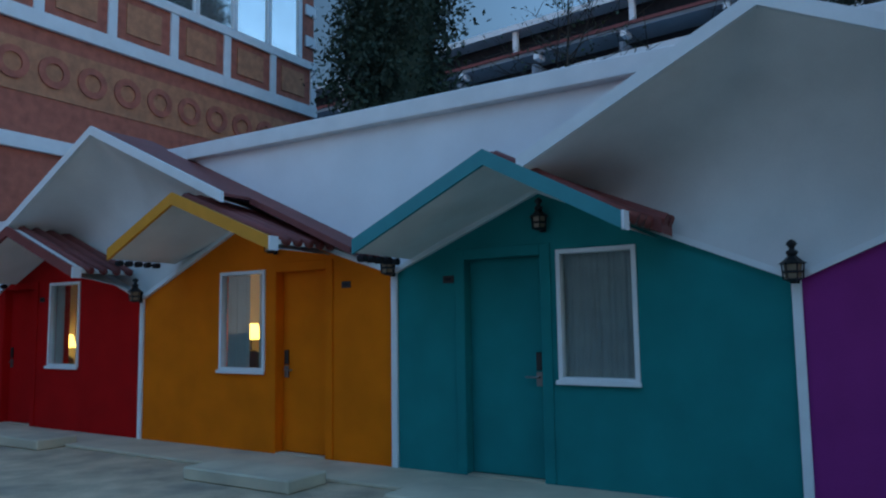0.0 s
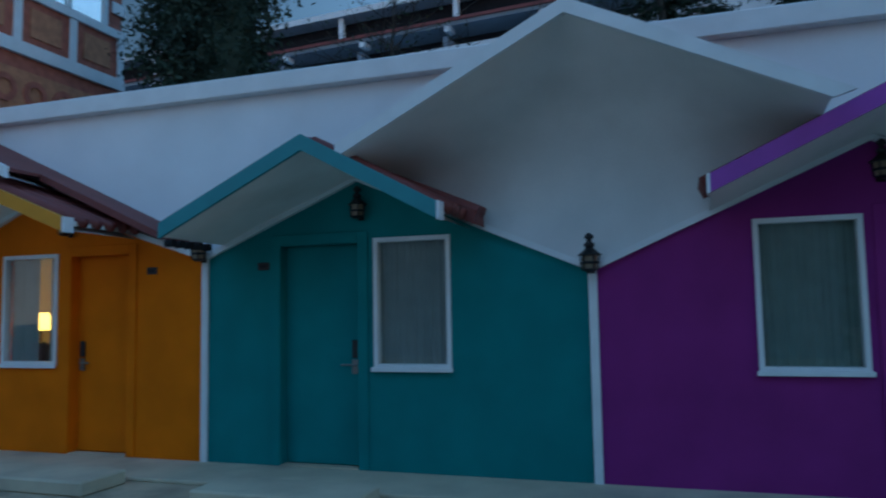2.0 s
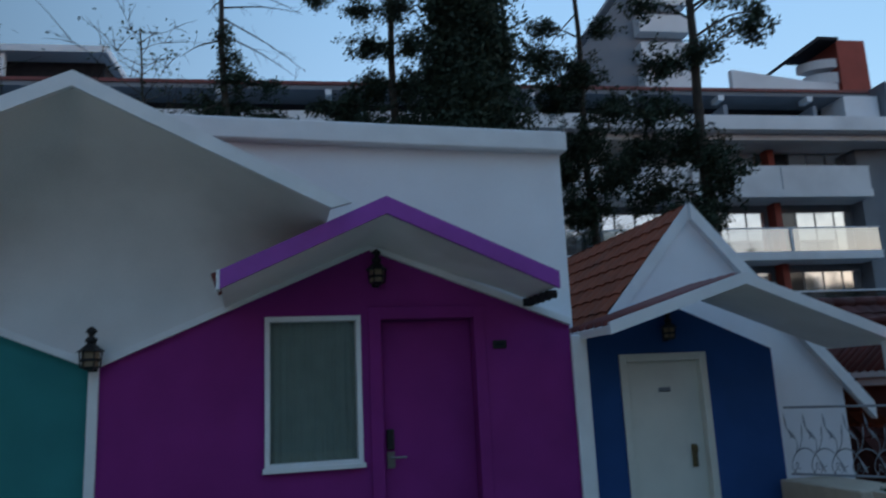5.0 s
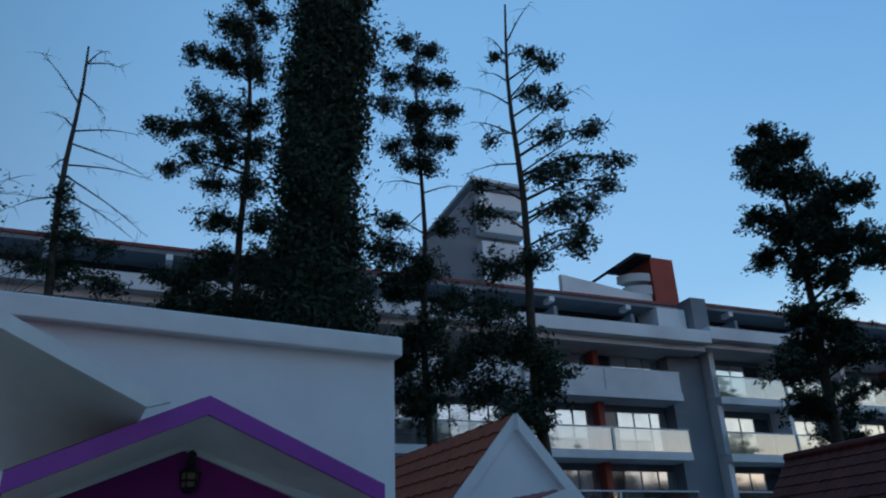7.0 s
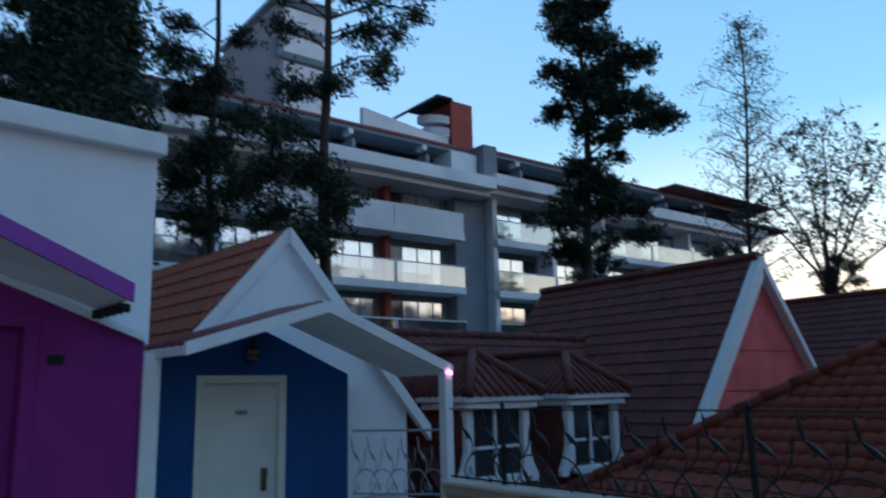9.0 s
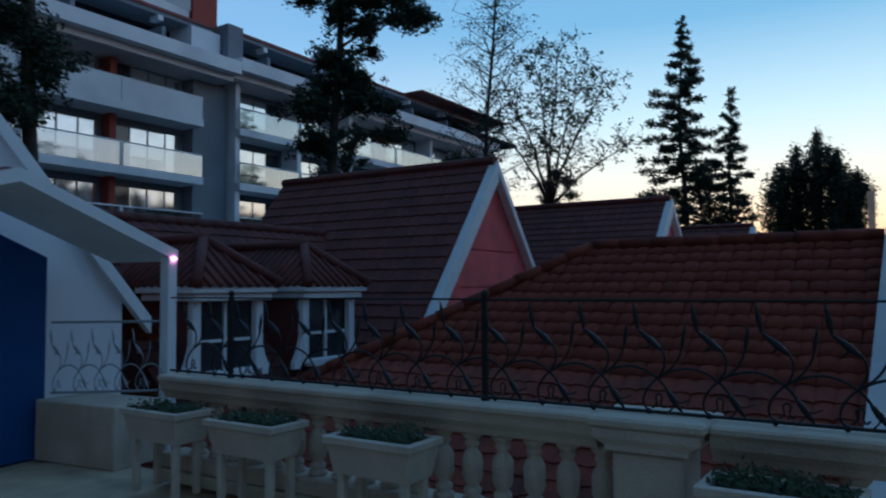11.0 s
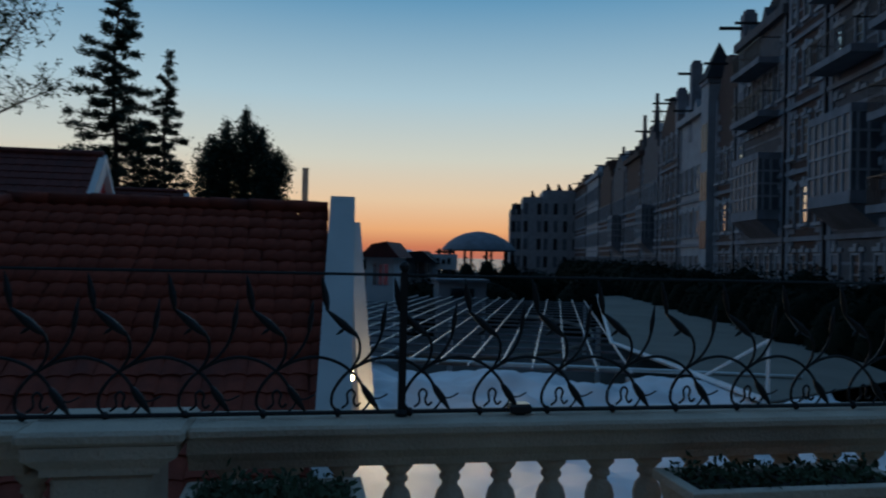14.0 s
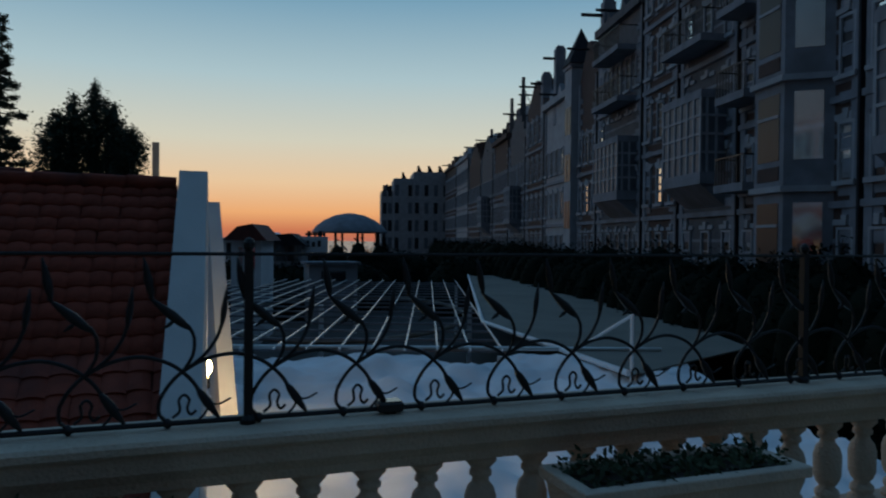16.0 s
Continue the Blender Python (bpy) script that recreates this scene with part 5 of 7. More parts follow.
def tree(label, x, y, top, low, radius, kind, limbs, leaves, size, seed, trunk=0.16, lean=(0, 0), base=-4.0, material="needle", east=True):
    th = thing("tree", label, "tree", "trees")
    th.matrix_basis = (site(x, y) if east else Matrix.Identity(4)) @ Matrix.Translation((x, y, base))
    rnd = random.Random(seed)
    H = top - base
    lo = low - base

    def axis(z):
        t = z / H
        return Vector((lean[0] * t * t + 0.12 * math.sin(z * 0.7 + seed), lean[1] * t * t + 0.12 * math.sin(z * 0.5 + 2 * seed), z))

    bm = bmesh.new()
    zs = [H * k / 14 for k in range(15)]
    tube(bm, [axis(z) for z in zs], [trunk * (1 - 0.93 * z / H) + 0.012 for z in zs], 8)
    part("trunk", bm, "bark", th, "dark tapered trunk", True)
    bm = bmesh.new()
    spots = []
    for i in range(limbs):
        t = (i + rnd.random()) / limbs
        z = lo + (H - lo) * t * 0.985
        a = i * 2.399 + rnd.gauss(0, 0.4)
        if kind == "spruce":
            R = radius * (1 - t) ** 0.85 * rnd.uniform(0.65, 1.1) + 0.12
            rise = -0.28
        elif kind == "column":
            R = radius * min(1, 3.2 * (1 - t)) * rnd.uniform(0.8, 1.05) * (0.75 + 0.25 * min(1, t * 5)) + 0.05
            rise = 0.9
        elif kind == "round":
            R = radius * math.sqrt(max(0.03, 1 - (1.9 * t - 0.75) ** 2 / 1.35)) * rnd.uniform(0.75, 1.08)
            rise = 0.25
        elif kind == "clump":
            R = radius * (0.3 + 0.7 * abs(math.sin(5.0 * t + a * 0.5 + seed))) * rnd.uniform(0.45, 1.2) * (1.1 - 0.55 * t)
            rise = 0.12
        else:
            R = radius * (0.35 + 0.65 * math.sin(math.pi * min(1, 0.25 + 0.75 * t))) * rnd.uniform(0.5, 1.1)
            rise = 0.75
        p = axis(z)
        d = Vector((math.cos(a), math.sin(a), 0))
        pts = [p]
        for q in (0.33, 0.66, 1.0):
            bend = rise * R * q + (0.22 * R * q * q if kind == "spruce" else -0.1 * R * q * q)
            pts.append(p + d * R * q + Vector((rnd.gauss(0, 0.07), rnd.gauss(0, 0.07), 0)) * R + Vector((0, 0, bend)))
        if kind != "column" or i % 4 == 0:
            r0 = max(0.012, trunk * 0.32 * (1 - 0.7 * t))
            tube(bm, pts, [r0, r0 * 0.7, r0 * 0.45, 0.006], 4)
        if kind in ("twig", "clump"):
            for j in range(5):
                q = rnd.uniform(0.35, 1.0)
                b0 = pts[min(2, int(q * 3))].lerp(pts[min(3, int(q * 3) + 1)], q * 3 % 1)
                e = b0 + Vector((rnd.gauss(0, 0.3), rnd.gauss(0, 0.3), rnd.gauss(0.15, 0.22))) * R
                tube(bm, [b0, b0.lerp(e, 0.5) + Vector((0, 0, 0.04)), e], [0.012, 0.008, 0.004], 3)
                spots.append((e, 0.16 + 0.07 * R))
        for j in range(max(1, int(R * 5)) if kind != "twig" else 2):
            q = rnd.uniform(0.25 if kind != "clump" else 0.5, 1.05)
            k = min(2, int(q * 3))
            c = pts[k].lerp(pts[k + 1], min(1.0, q * 3 - k))
            spots.append((c, 0.16 + 0.10 * R if kind != "spruce" else 0.10 + 0.05 * R))
    tagged(part("branchwork", bm, "bark", th, "thin branching limbs"), kind="stuff")
    if kind == "column":
        bm = bmesh.new()
        lathe(bm, [(radius * (0.62 if leaves > 20000 else 0.3) * min(1, 3.2 * (1 - k / 16)) + 0.02, lo + (H - lo) * k / 16) for k in range(17)], 12)
        part("inner_foliage", bm, "needle", th, "dense inner foliage", True)
    if leaves:
        rng = np.random.default_rng(seed)
        pick = rng.integers(0, len(spots), leaves)
        c = np.array([tuple(spots[i][0]) for i in pick])
        s = np.array([spots[i][1] for i in pick])[:, None]
        squash = (1, 1, 0.7) if kind in ("spruce", "clump", "twig") else (1, 1, 1.3)
        c = c + rng.normal(size=c.shape) * s * squash * {'column': 1.0, 'clump': 0.6, 'spruce': 0.85}.get(kind, 0.62)
        ob = new("crown", leaf_mesh(c, size, seed))
        ob.data.materials.append(M[material])
        ob.parent = th
        tagged(ob, "loose dark evergreen foliage" if material == "needle" else "small sparse leaves", kind="stuff")
    return th


def bough_tree(label, x, y, base, top, trunk, lean, turn, boughs, density, size, seed, bare=(), droop=0.5):
    """A ragged evergreen: a leaning trunk, a limb to each bough, and hanging sprays of leaves about it. boughs: sideways reach, height, radius; bare: leafless limbs."""
    th = thing("tree", label, "tree", "trees")
    th.matrix_basis = site(x, y) @ Matrix.Translation((x, y, base)) @ Matrix.Rotation(radians(turn), 4, "Z")
    drop = th.matrix_basis.translation.z - base
    rnd = random.Random(seed)
    rng = np.random.default_rng(seed)
    H = top - base - drop

    def axis(z):
        t = z / H
        return Vector((lean[0] + (lean[1] - lean[0]) * t + 0.07 * math.sin(z * 0.8 + seed), 0.1 * math.sin(z * 0.5 + seed), z))

    bm = bmesh.new()
    zs = [H * k / 16 for k in range(17)]
    tube(bm, [axis(z) for z in zs], [trunk * (1 - 0.92 * z / H) + 0.012 for z in zs], 8)
    part("trunk", bm, "bark", th, "dark tapered trunk", True)
    twig, spots = bmesh.new(), []

    def limb(a, b, r, sag):
        m = a.lerp(b, 0.55) + Vector((0, 0, sag))
        pts = smooth_line([a, m, b], 4)
        tube(twig, pts, [max(0.005, r * (1 - 0.85 * k / (len(pts) - 1))) for k in range(len(pts))], 5)
        return pts

    for side, z, r in boughs:
        z = z - base - drop
        depth = rnd.uniform(-1, 1) * max(0.35, abs(side) * 0.5)
        c = Vector((side, depth, z))
        foot = axis(max(0.5, min(H * 0.98, z - 0.25 * abs(side - lean[1]) - 0.3 * r)))
        pts = limb(foot, c, 0.02 + 0.012 * (c - foot).length, 0.12 * (c - foot).length)
        n = max(6, int(r * r * 62 * density))
        for k in range(n):
            d = Vector((rnd.gauss(0, 0.5), rnd.gauss(0, 0.5), rnd.gauss(0, 0.42)))
            o = c if k % 3 else pts[rnd.randrange(len(pts) // 3, len(pts))]
            e = o + d * r * (1.0 if k % 3 else 0.6)
            if k % 2 == 0:
                tube(twig, [pts[-1 - k % 4], pts[-1 - k % 4].lerp(e, 0.6) + Vector((0, 0, 0.05)), e], [0.012, 0.008, 0.004], 3)
            spots.append(e)
    for z0, x1, z1 in bare:
        a, b = axis(z0 - base - drop), Vector((x1, rnd.uniform(-0.6, 0.6), z1 - base - drop))
        pts = limb(a, b, 0.03, 0.1)
        for k in range(9):
            p = pts[rnd.randrange(2, len(pts))]
            e = p + Vector((rnd.gauss(0.12 if x1 > a.x else -0.12, 0.18), rnd.gauss(0, 0.2), rnd.gauss(-0.08, 0.2)))
            tube(twig, [p, p.lerp(e, 0.5) + Vector((0, 0, 0.03)), e], [0.009, 0.006, 0.003], 3)
    tagged(part("branchwork", twig, "bark", th, "thin branching limbs"), kind="stuff")
    if spots:
        c = np.repeat(np.array([tuple(p) for p in spots]), 24, axis=0)
        along = rng.uniform(0, 1, (len(c), 1))
        c = c + rng.normal(size=c.shape) * (0.085, 0.085, 0.06) + np.array([(0, 0, -1.0)]) * along ** 2 * droop * 0.3
        ob = new("crown", leaf_mesh(c, size, seed, 0.8))
        ob.data.materials.append(M["needle"])
        ob.parent = th
        tagged(ob, "ragged hanging sprays of dark needles", kind="stuff")
    return th


bough_tree("nearly bare dying conifer with thin broken branches", -0.3, 13.7, -4.0, 16.2, 0.22, (-0.3, -0.9), 6, 
           [(-0.7, 11.4, 0.3), (-0.6, 10.7, 0.4), (-0.5, 10.1, 0.5), (0.5, 10.0, 0.4), (-0.4, 9.3, 0.6), (0.7, 9.1, 0.5), (-1.2, 9.2, 0.5)], 2.6, 0.055, 11,
           bare=[(15.6, -0.4, 16.4), (15.6, 0.1, 15.9), (14.2, -1.9, 15.2), (14.6, -0.1, 14.3), (13.3, 0.8, 13.6), (12.9, 1.2, 12.4), (12.2, 1.2, 12.0), (11.9, 1.5, 10.7), (11.4, 1.2, 10.3),
                 (12.4, -1.2, 12.1), (11.2, -1.9, 10.8), (13.4, -1.3, 13.8)])
bough_tree("tall ragged conifer with long open boughs", 4.0, 13.9, -4.0, 20.4, 0.2, (0.0, -0.6), -6,
           [(-0.7, 19.7, 0.54), (-0.1, 19.1, 0.46), (-1.3, 18.5, 0.5), (-0.7, 18.1, 0.55), (-2.1, 16.7, 0.4), (-1.3, 16.6, 0.5), (-0.4, 16.8, 0.6), (-3.2, 14.7, 0.4), (-2.6, 14.7, 0.48), (-1.9, 15.2, 0.4), (-1.6, 14.5, 0.6),
            (-0.4, 15.1, 0.65), (-2.8, 13.6, 0.35), (-2.0, 13.6, 0.42), (-1.1, 13.7, 0.5), (-0.2, 14.0, 0.55), (-1.3, 12.5, 0.42), (-0.2, 12.5, 0.5), (-1.1, 11.2, 0.5), (0.3, 11.3, 0.5), (-1.0, 10.3, 0.6), (0.3, 10.2, 0.65), (-1.6, 9.5, 0.5), (0.2, 8.8, 0.9), (-1.0, 8.5, 0.8)], 4.4, 0.055, 12)
tree("dense dark column shaped cypress", 5.2, 10.6, 23.0, 1.0, 1.0, "column", 260, 170000, 0.075, 13, 0.25)
bough_tree("slim open conifer with loose foliage", 9.35, 12.8, -4.0, 18.6, 0.16, (-0.4, -0.6), -22,
           [(-1.0, 18.3, 0.4), (-0.1, 18.3, 0.42), (-1.6, 17.3, 0.35), (-0.6, 17.1, 0.55), (0.3, 16.9, 0.4), (-1.7, 16.1, 0.4), (-0.6, 15.7, 0.6), (0.5, 15.8, 0.4), (-1.5, 14.8, 0.36), (-0.5, 14.6, 0.55), (0.3, 14.5, 0.4), (-1.0, 13.6, 0.36),
            (-0.3, 13.5, 0.42), (-1.6, 11.6, 0.4), (0.2, 11.5, 0.35), (-1.6, 10.5, 0.6), (-0.5, 10.1, 0.6), (-1.3, 9.5, 0.7), (0.3, 9.0, 0.6), (-0.6, 8.0, 0.8), (-1.4, 7.4, 0.7), (0.3, 7.0, 0.7), (-0.7, 6.2, 0.8)], 4.6, 0.055, 14,
           bare=[(12.9, -1.7, 13.0), (12.0, -1.5, 10.8), (12.6, 0.8, 12.9), (15.2, 0.9, 16.0)])
bough_tree("tall half bare conifer with loose sprays on one side", 10.6, 8.9, -4.0, 17.3, 0.2, (-0.4, -0.5), -31,
           [(2.2, 12.1, 0.36), (1.9, 11.3, 0.36), (1.3, 10.6, 0.36), (1.5, 12.5, 0.33), (0.9, 11.6, 0.42), (0.6, 10.3, 0.42), (0.8, 9.2, 0.4), (1.1, 9.8, 0.33), (0.5, 12.6, 0.36), (0.3, 11.3, 0.4), (0.8, 13.6, 0.34), (0.2, 14.0, 0.3), (0.6, 14.8, 0.3), (0.2, 15.6, 0.28), (-0.9, 15.2, 0.2),
            (-1.2, 12.9, 0.22), (-1.5, 10.9, 0.22), (-1.5, 10.1, 0.33), (-1.3, 8.8, 0.46), (-0.4, 8.9, 0.42), (-1.5, 7.5, 0.55), (-1.9, 6.7, 0.6), (-0.9, 6.8, 0.62), (-0.3, 6.3, 0.5), (-1.8, 5.9, 0.6), (-0.1, 5.8, 0.5), (-0.8, 5.0, 0.7)], 4.0, 0.055, 15,
           bare=[(15.8, 0.3, 16.9), (15.3, -1.0, 16.2), (14.4, -1.2, 15.2), (13.6, -1.5, 14.1), (12.6, -1.6, 12.9), (11.7, -1.8, 11.6), (10.9, -1.9, 11.2), (13.8, 0.9, 15.2), (12.6, 1.5, 13.9), (11.4, 2.0, 12.6), (10.2, 1.9, 11.0)])
bough_tree("pine with dense uneven clumps of needles", 19.3, 8.2, -4.0, 14.3, 0.26, (-0.9, -0.4), -51,
           [(-0.7, 14.3, 0.30), (-1.3, 13.8, 0.41), (-0.6, 13.4, 0.59), (0.1, 13.4, 0.41), (-1.0, 12.6, 0.51), (-0.1, 12.3, 0.68), (0.9, 11.8, 0.42), (1.4, 11.4, 0.41), (0.3, 11.2, 0.68), (-1.4, 11.3, 0.42), (-0.7, 10.8, 0.68), (0.3, 10.2, 0.68), (1.2, 10.0, 0.47), (1.9, 9.2, 0.42),
            (1.5, 9.5, 0.42), (-1.5, 10.4, 0.42), (-0.5, 9.5, 0.47), (0.3, 9.1, 0.42), (0.5, 8.5, 0.26), (-0.9, 8.2, 0.41), (-0.3, 7.8, 0.51), (0.2, 7.6, 0.36), (-1.1, 7.3, 0.47), (0.0, 7.0, 0.51), (-1.4, 6.6, 0.55), (0.9, 6.7, 0.38), (1.1, 5.9, 0.38), (-1.2, 5.6, 0.51)], 6.0, 0.065, 16, droop=0.35)
tree("thin young spruce with sparse upturned branches", 23.0, 5.8, 13.3, 4.0, 1.7, "twig", 56, 8000, 0.04, 17, 0.13, (0.5, 0))
tree("tall spruce with tiered drooping branches", 46.4, 5.6, 17.5, 5.0, 3.3, "spruce", 84, 26000, 0.10, 19, 0.26)
tree("small narrow spruce with drooping branches", 47.0, 3.0, 12.8, 4.0, 1.7, "spruce", 54, 12000, 0.09, 20, 0.18)
for k, (dx, dy, hh, rr) in enumerate(((0.0, -0.5, 12.6, 1.1), (0.6, 0.9, 11.7, 0.95), (-0.5, -1.9, 11.0, 1.0), (0.3, 2.0, 10.2, 1.15), (0.2, -2.9, 9.4, 1.1))):
    tree("dark upright evergreen in a close clump", 62.4 + dx, dy + 0.5, hh, 3.0, rr, "column", 70, 8000, 0.12, 21 + k * 7, 0.3)
tree("dark narrow evergreen behind the cottages", -9.0, 7.6, 13.5, 2.0, 1.25, "column", 140, 60000, 0.07, 22, 0.2, east=False)
tree("thin bare tree with pale sparse twigs", -6.3, 11.0, 9.6, 4.0, 2.6, "twig", 40, 700, 0.06, 23, 0.12, material="leaf", east=False)


def fan_tree(label, x, y, base, fork, stems, seed):
    """A tree with several slender stems that fan out from one fork, fine twigs and small scattered leaf clumps."""
    th = thing("tree", label, "tree", "trees")
    th.matrix_basis = site(x, y) @ Matrix.Translation((x, y, base))
    rnd = random.Random(seed)
    f = Vector((0, 0, fork - base))
    bm = bmesh.new()
    tube(bm, [(0, 0.1, 0), f * 0.5, f], [0.2, 0.17, 0.14], 8)
    part("trunk", bm, "bark", th, "short dark trunk", True)
    twig, spots = bmesh.new(), []
    for dy, dz, dx in stems:
        e = f + Vector((dx, dy, dz))
        pts = [f + (e - f) * q + Vector((0, -dy * 0.35 * q * (1 - q), dz * 0.25 * q * (1 - q))) + Vector((0, rnd.gauss(0, 0.05), 0)) for q in [k / 8 for k in range(9)]]
        bm = bmesh.new()
        tube(bm, pts, [0.055 * (1 - 0.9 * k / 8) + 0.008 for k in range(9)], 6)
        part("stem", bm, "bark", th, "slender bent stem", True)
        L = (e - f).length
        for j in range(int(L * 5.5)):
            q = rnd.uniform(0.3, 1.0)
            k = min(7, int(q * 8))
            b0 = pts[k].lerp(pts[k + 1], q * 8 - k)
            d = Vector((rnd.gauss(0, 0.6), rnd.choice((-1, 1)) * rnd.uniform(0.3, 1.0), rnd.uniform(-0.1, 0.8)))
            r = rnd.uniform(0.5, 1.4) * (1.15 - 0.5 * q)
            m1, m2 = b0 + d * r * 0.5 + Vector((0, 0, 0.08)), b0 + d * r
            tube(twig, [b0, m1, m2], [0.016, 0.011, 0.005], 3)
            for w in range(3):
                o = b0.lerp(m2, rnd.uniform(0.4, 1)) if w else m2
                t = o + Vector((rnd.gauss(0, 0.2), rnd.gauss(0, 0.28), rnd.gauss(0.08, 0.2)))
                tube(twig, [o, t], [0.007, 0.004], 3)
                spots.append(t)
    tagged(part("branchwork", twig, "bark", th, "fine bare twigs"), kind="stuff")
    rng = np.random.default_rng(seed)
    c = np.array([tuple(p) for p in spots])
    c = np.repeat(c, 8, axis=0) + rng.normal(size=(len(c) * 8, 3)) * 0.08
    ob = new("crown", leaf_mesh(c, 0.075, seed))
    ob.data.materials.append(M["leaf"])
    ob.parent = th
    tagged(ob, "small scattered clumps of leaves", kind="stuff")


fan_tree("many stemmed young tree fanning out with sparse leaves", 28.2, 6.0, -4.0, 4.5,
         [(2.9, 3.9, 0.3), (1.9, 5.2, -0.4), (0.7, 6.4, 0.3), (-0.6, 6.2, -0.3), (-1.5, 5.6, 0.5), (-2.6, 4.6, -0.2), (-3.1, 2.3, 0.4)], 31)
for k, (xx, yy, hh, rr) in enumerate(((26.0, 14.5, 8.8, 2.0), (33.0, 12.5, 8.2, 2.0), (39.0, 10.5, 8.0, 2.2))):
    tree("low dark evergreen in front of the hotel", xx, yy, hh, -1.0, rr, "clump", 40, 26000, 0.065, 50 + k, 0.18)
tree("dark low conifers near the hotel wing", 2.0, 15.5, 10.8, 2.0, 2.0, "clump", 40, 26000, 0.065, 61, 0.18)
tree("thin bare tree with pale sparse twigs", -2.8, 12.0, 11.0, 5.0, 2.2, "twig", 36, 500, 0.06, 62, 0.1, material="leaf")

FRAME = Matrix.Identity(4)
# ---- street of tall town houses ----
P0 = Vector((3.2, -5.1, 0.0))
ROW = site(40.0, -14.0) @ Matrix.Translation(P0) @ Matrix.Rotation(radians(-14.0), 4, "Z")
FY = -15.0


def street_window(th, x0, x1, z0, z1, arch=False, lit=False, trim="street_stone"):
    w = thing("window", "", "")
    w.parent = th
    part("pane", boxes((x0 + 0.08, FY + 0.004, z0 + 0.08, x1 - 0.08, FY + 0.02, z1 - 0.08)), "mirror_glass" if lit else "street_glass", w)
    bm = boxes((x0, FY + 0.002, z0, x0 + 0.09, FY + 0.1, z1), (x1 - 0.09, FY + 0.002, z0, x1, FY + 0.1, z1), (x0 + 0.09, FY + 0.002, z1 - 0.09, x1 - 0.09, FY + 0.1, z1), (x0 + 0.09, FY + 0.022, (z0 + z1) / 2, x1 - 0.09, FY + 0.06, (z0 + z1) / 2 + 0.06))
    part("frame", bm, trim, w)
    part("sill", boxes((x0 - 0.12, FY + 0.002, z0 - 0.16, x1 + 0.12, FY + 0.2, z0 - 0.002)), trim, w)
    if arch:
        bm = bmesh.new()
        xm, r = (x0 + x1) / 2, (x1 - x0) / 2 + 0.1
        pts = [(xm + r * math.cos(a), z1 + 0.002 + 0.6 * r * math.sin(a)) for a in [math.pi * i / 8 for i in range(9)]]
        tri_prism(bm, pts, "y", FY + 0.002, FY + 0.09)
        part("arch", bm, trim, w)
    return w


def oriel(th, x0, x1, z0, z1, cols, rows, lit=False):
    o = thing("oriel_window", "", "")
    o.parent = th
    D = 1.15
    part("apron", boxes((x0, FY + 0.003, z0, x1, FY + D, z0 + 0.5)), "street_stone", o)
    part("head", boxes((x0, FY + 0.003, z1 - 0.35, x1, FY + D, z1)), "street_stone", o)
    bm = bmesh.new()
    tri_prism(bm, [(FY + 0.003, z0 - 0.9), (FY + 0.003, z0 - 0.002), (FY + D - 0.05, z0 - 0.002)], "x", x0 + 0.1, x1 - 0.1)
    part("corbel", bm, "street_stone", o)
    part("pane", boxes((x0 + 0.06, FY + 0.01, z0 + 0.5, x1 - 0.06, FY + D - 0.06, z1 - 0.35)), "street_curtain", o, "dim panes with drawn curtains")
    for k in range(cols + 1):
        x = x0 + (x1 - x0 - 0.12) * k / cols
        part("mullion", boxes((x, FY + D - 0.055, z0 + 0.5, x + 0.12, FY + D, z1 - 0.35)), "grey_stone", o)
    for xx in (x0, x1 - 0.055):
        for q in (0.35, 0.7):
            part("mullion", boxes((xx, FY + D * q, z0 + 0.5, xx + 0.055, FY + D * q + 0.1, z1 - 0.35)), "grey_stone", o)
    for k in range(1, rows):
        z = z0 + 0.5 + (z1 - z0 - 0.85) * k / rows
        part("transom", boxes((x0 + 0.003, FY + 0.02, z, x1 - 0.003, FY + D - 0.003, z + 0.1)), "grey_stone", o)
    return o


def iron_balcony(th, x0, x1, z):
    b = thing("balcony", "", "")
    b.parent = th
    part("slab", boxes((x0, FY + 0.003, z - 0.3, x1, FY + 1.2, z)), "street_stone", b)
    bm = bmesh.new()
    n = int((x1 - x0) / 0.22)
    for k in range(n + 1):
        x = x0 + 0.05 + (x1 - x0 - 0.1) * k / n
        box(bm, x - 0.015, FY + 1.12, z + 0.002, x + 0.015, FY + 1.15, z + 1.0)
    box(bm, x0, FY + 1.11, z + 1.0, x1, FY + 1.16, z + 1.05)
    for xx in (x0, x1 - 0.05):
        box(bm, xx, FY + 0.02, z + 1.0, xx + 0.05, FY + 1.1, z + 1.05)
    tagged(part("railing", bm, "iron", b, "black iron balcony railing"), kind="stuff")


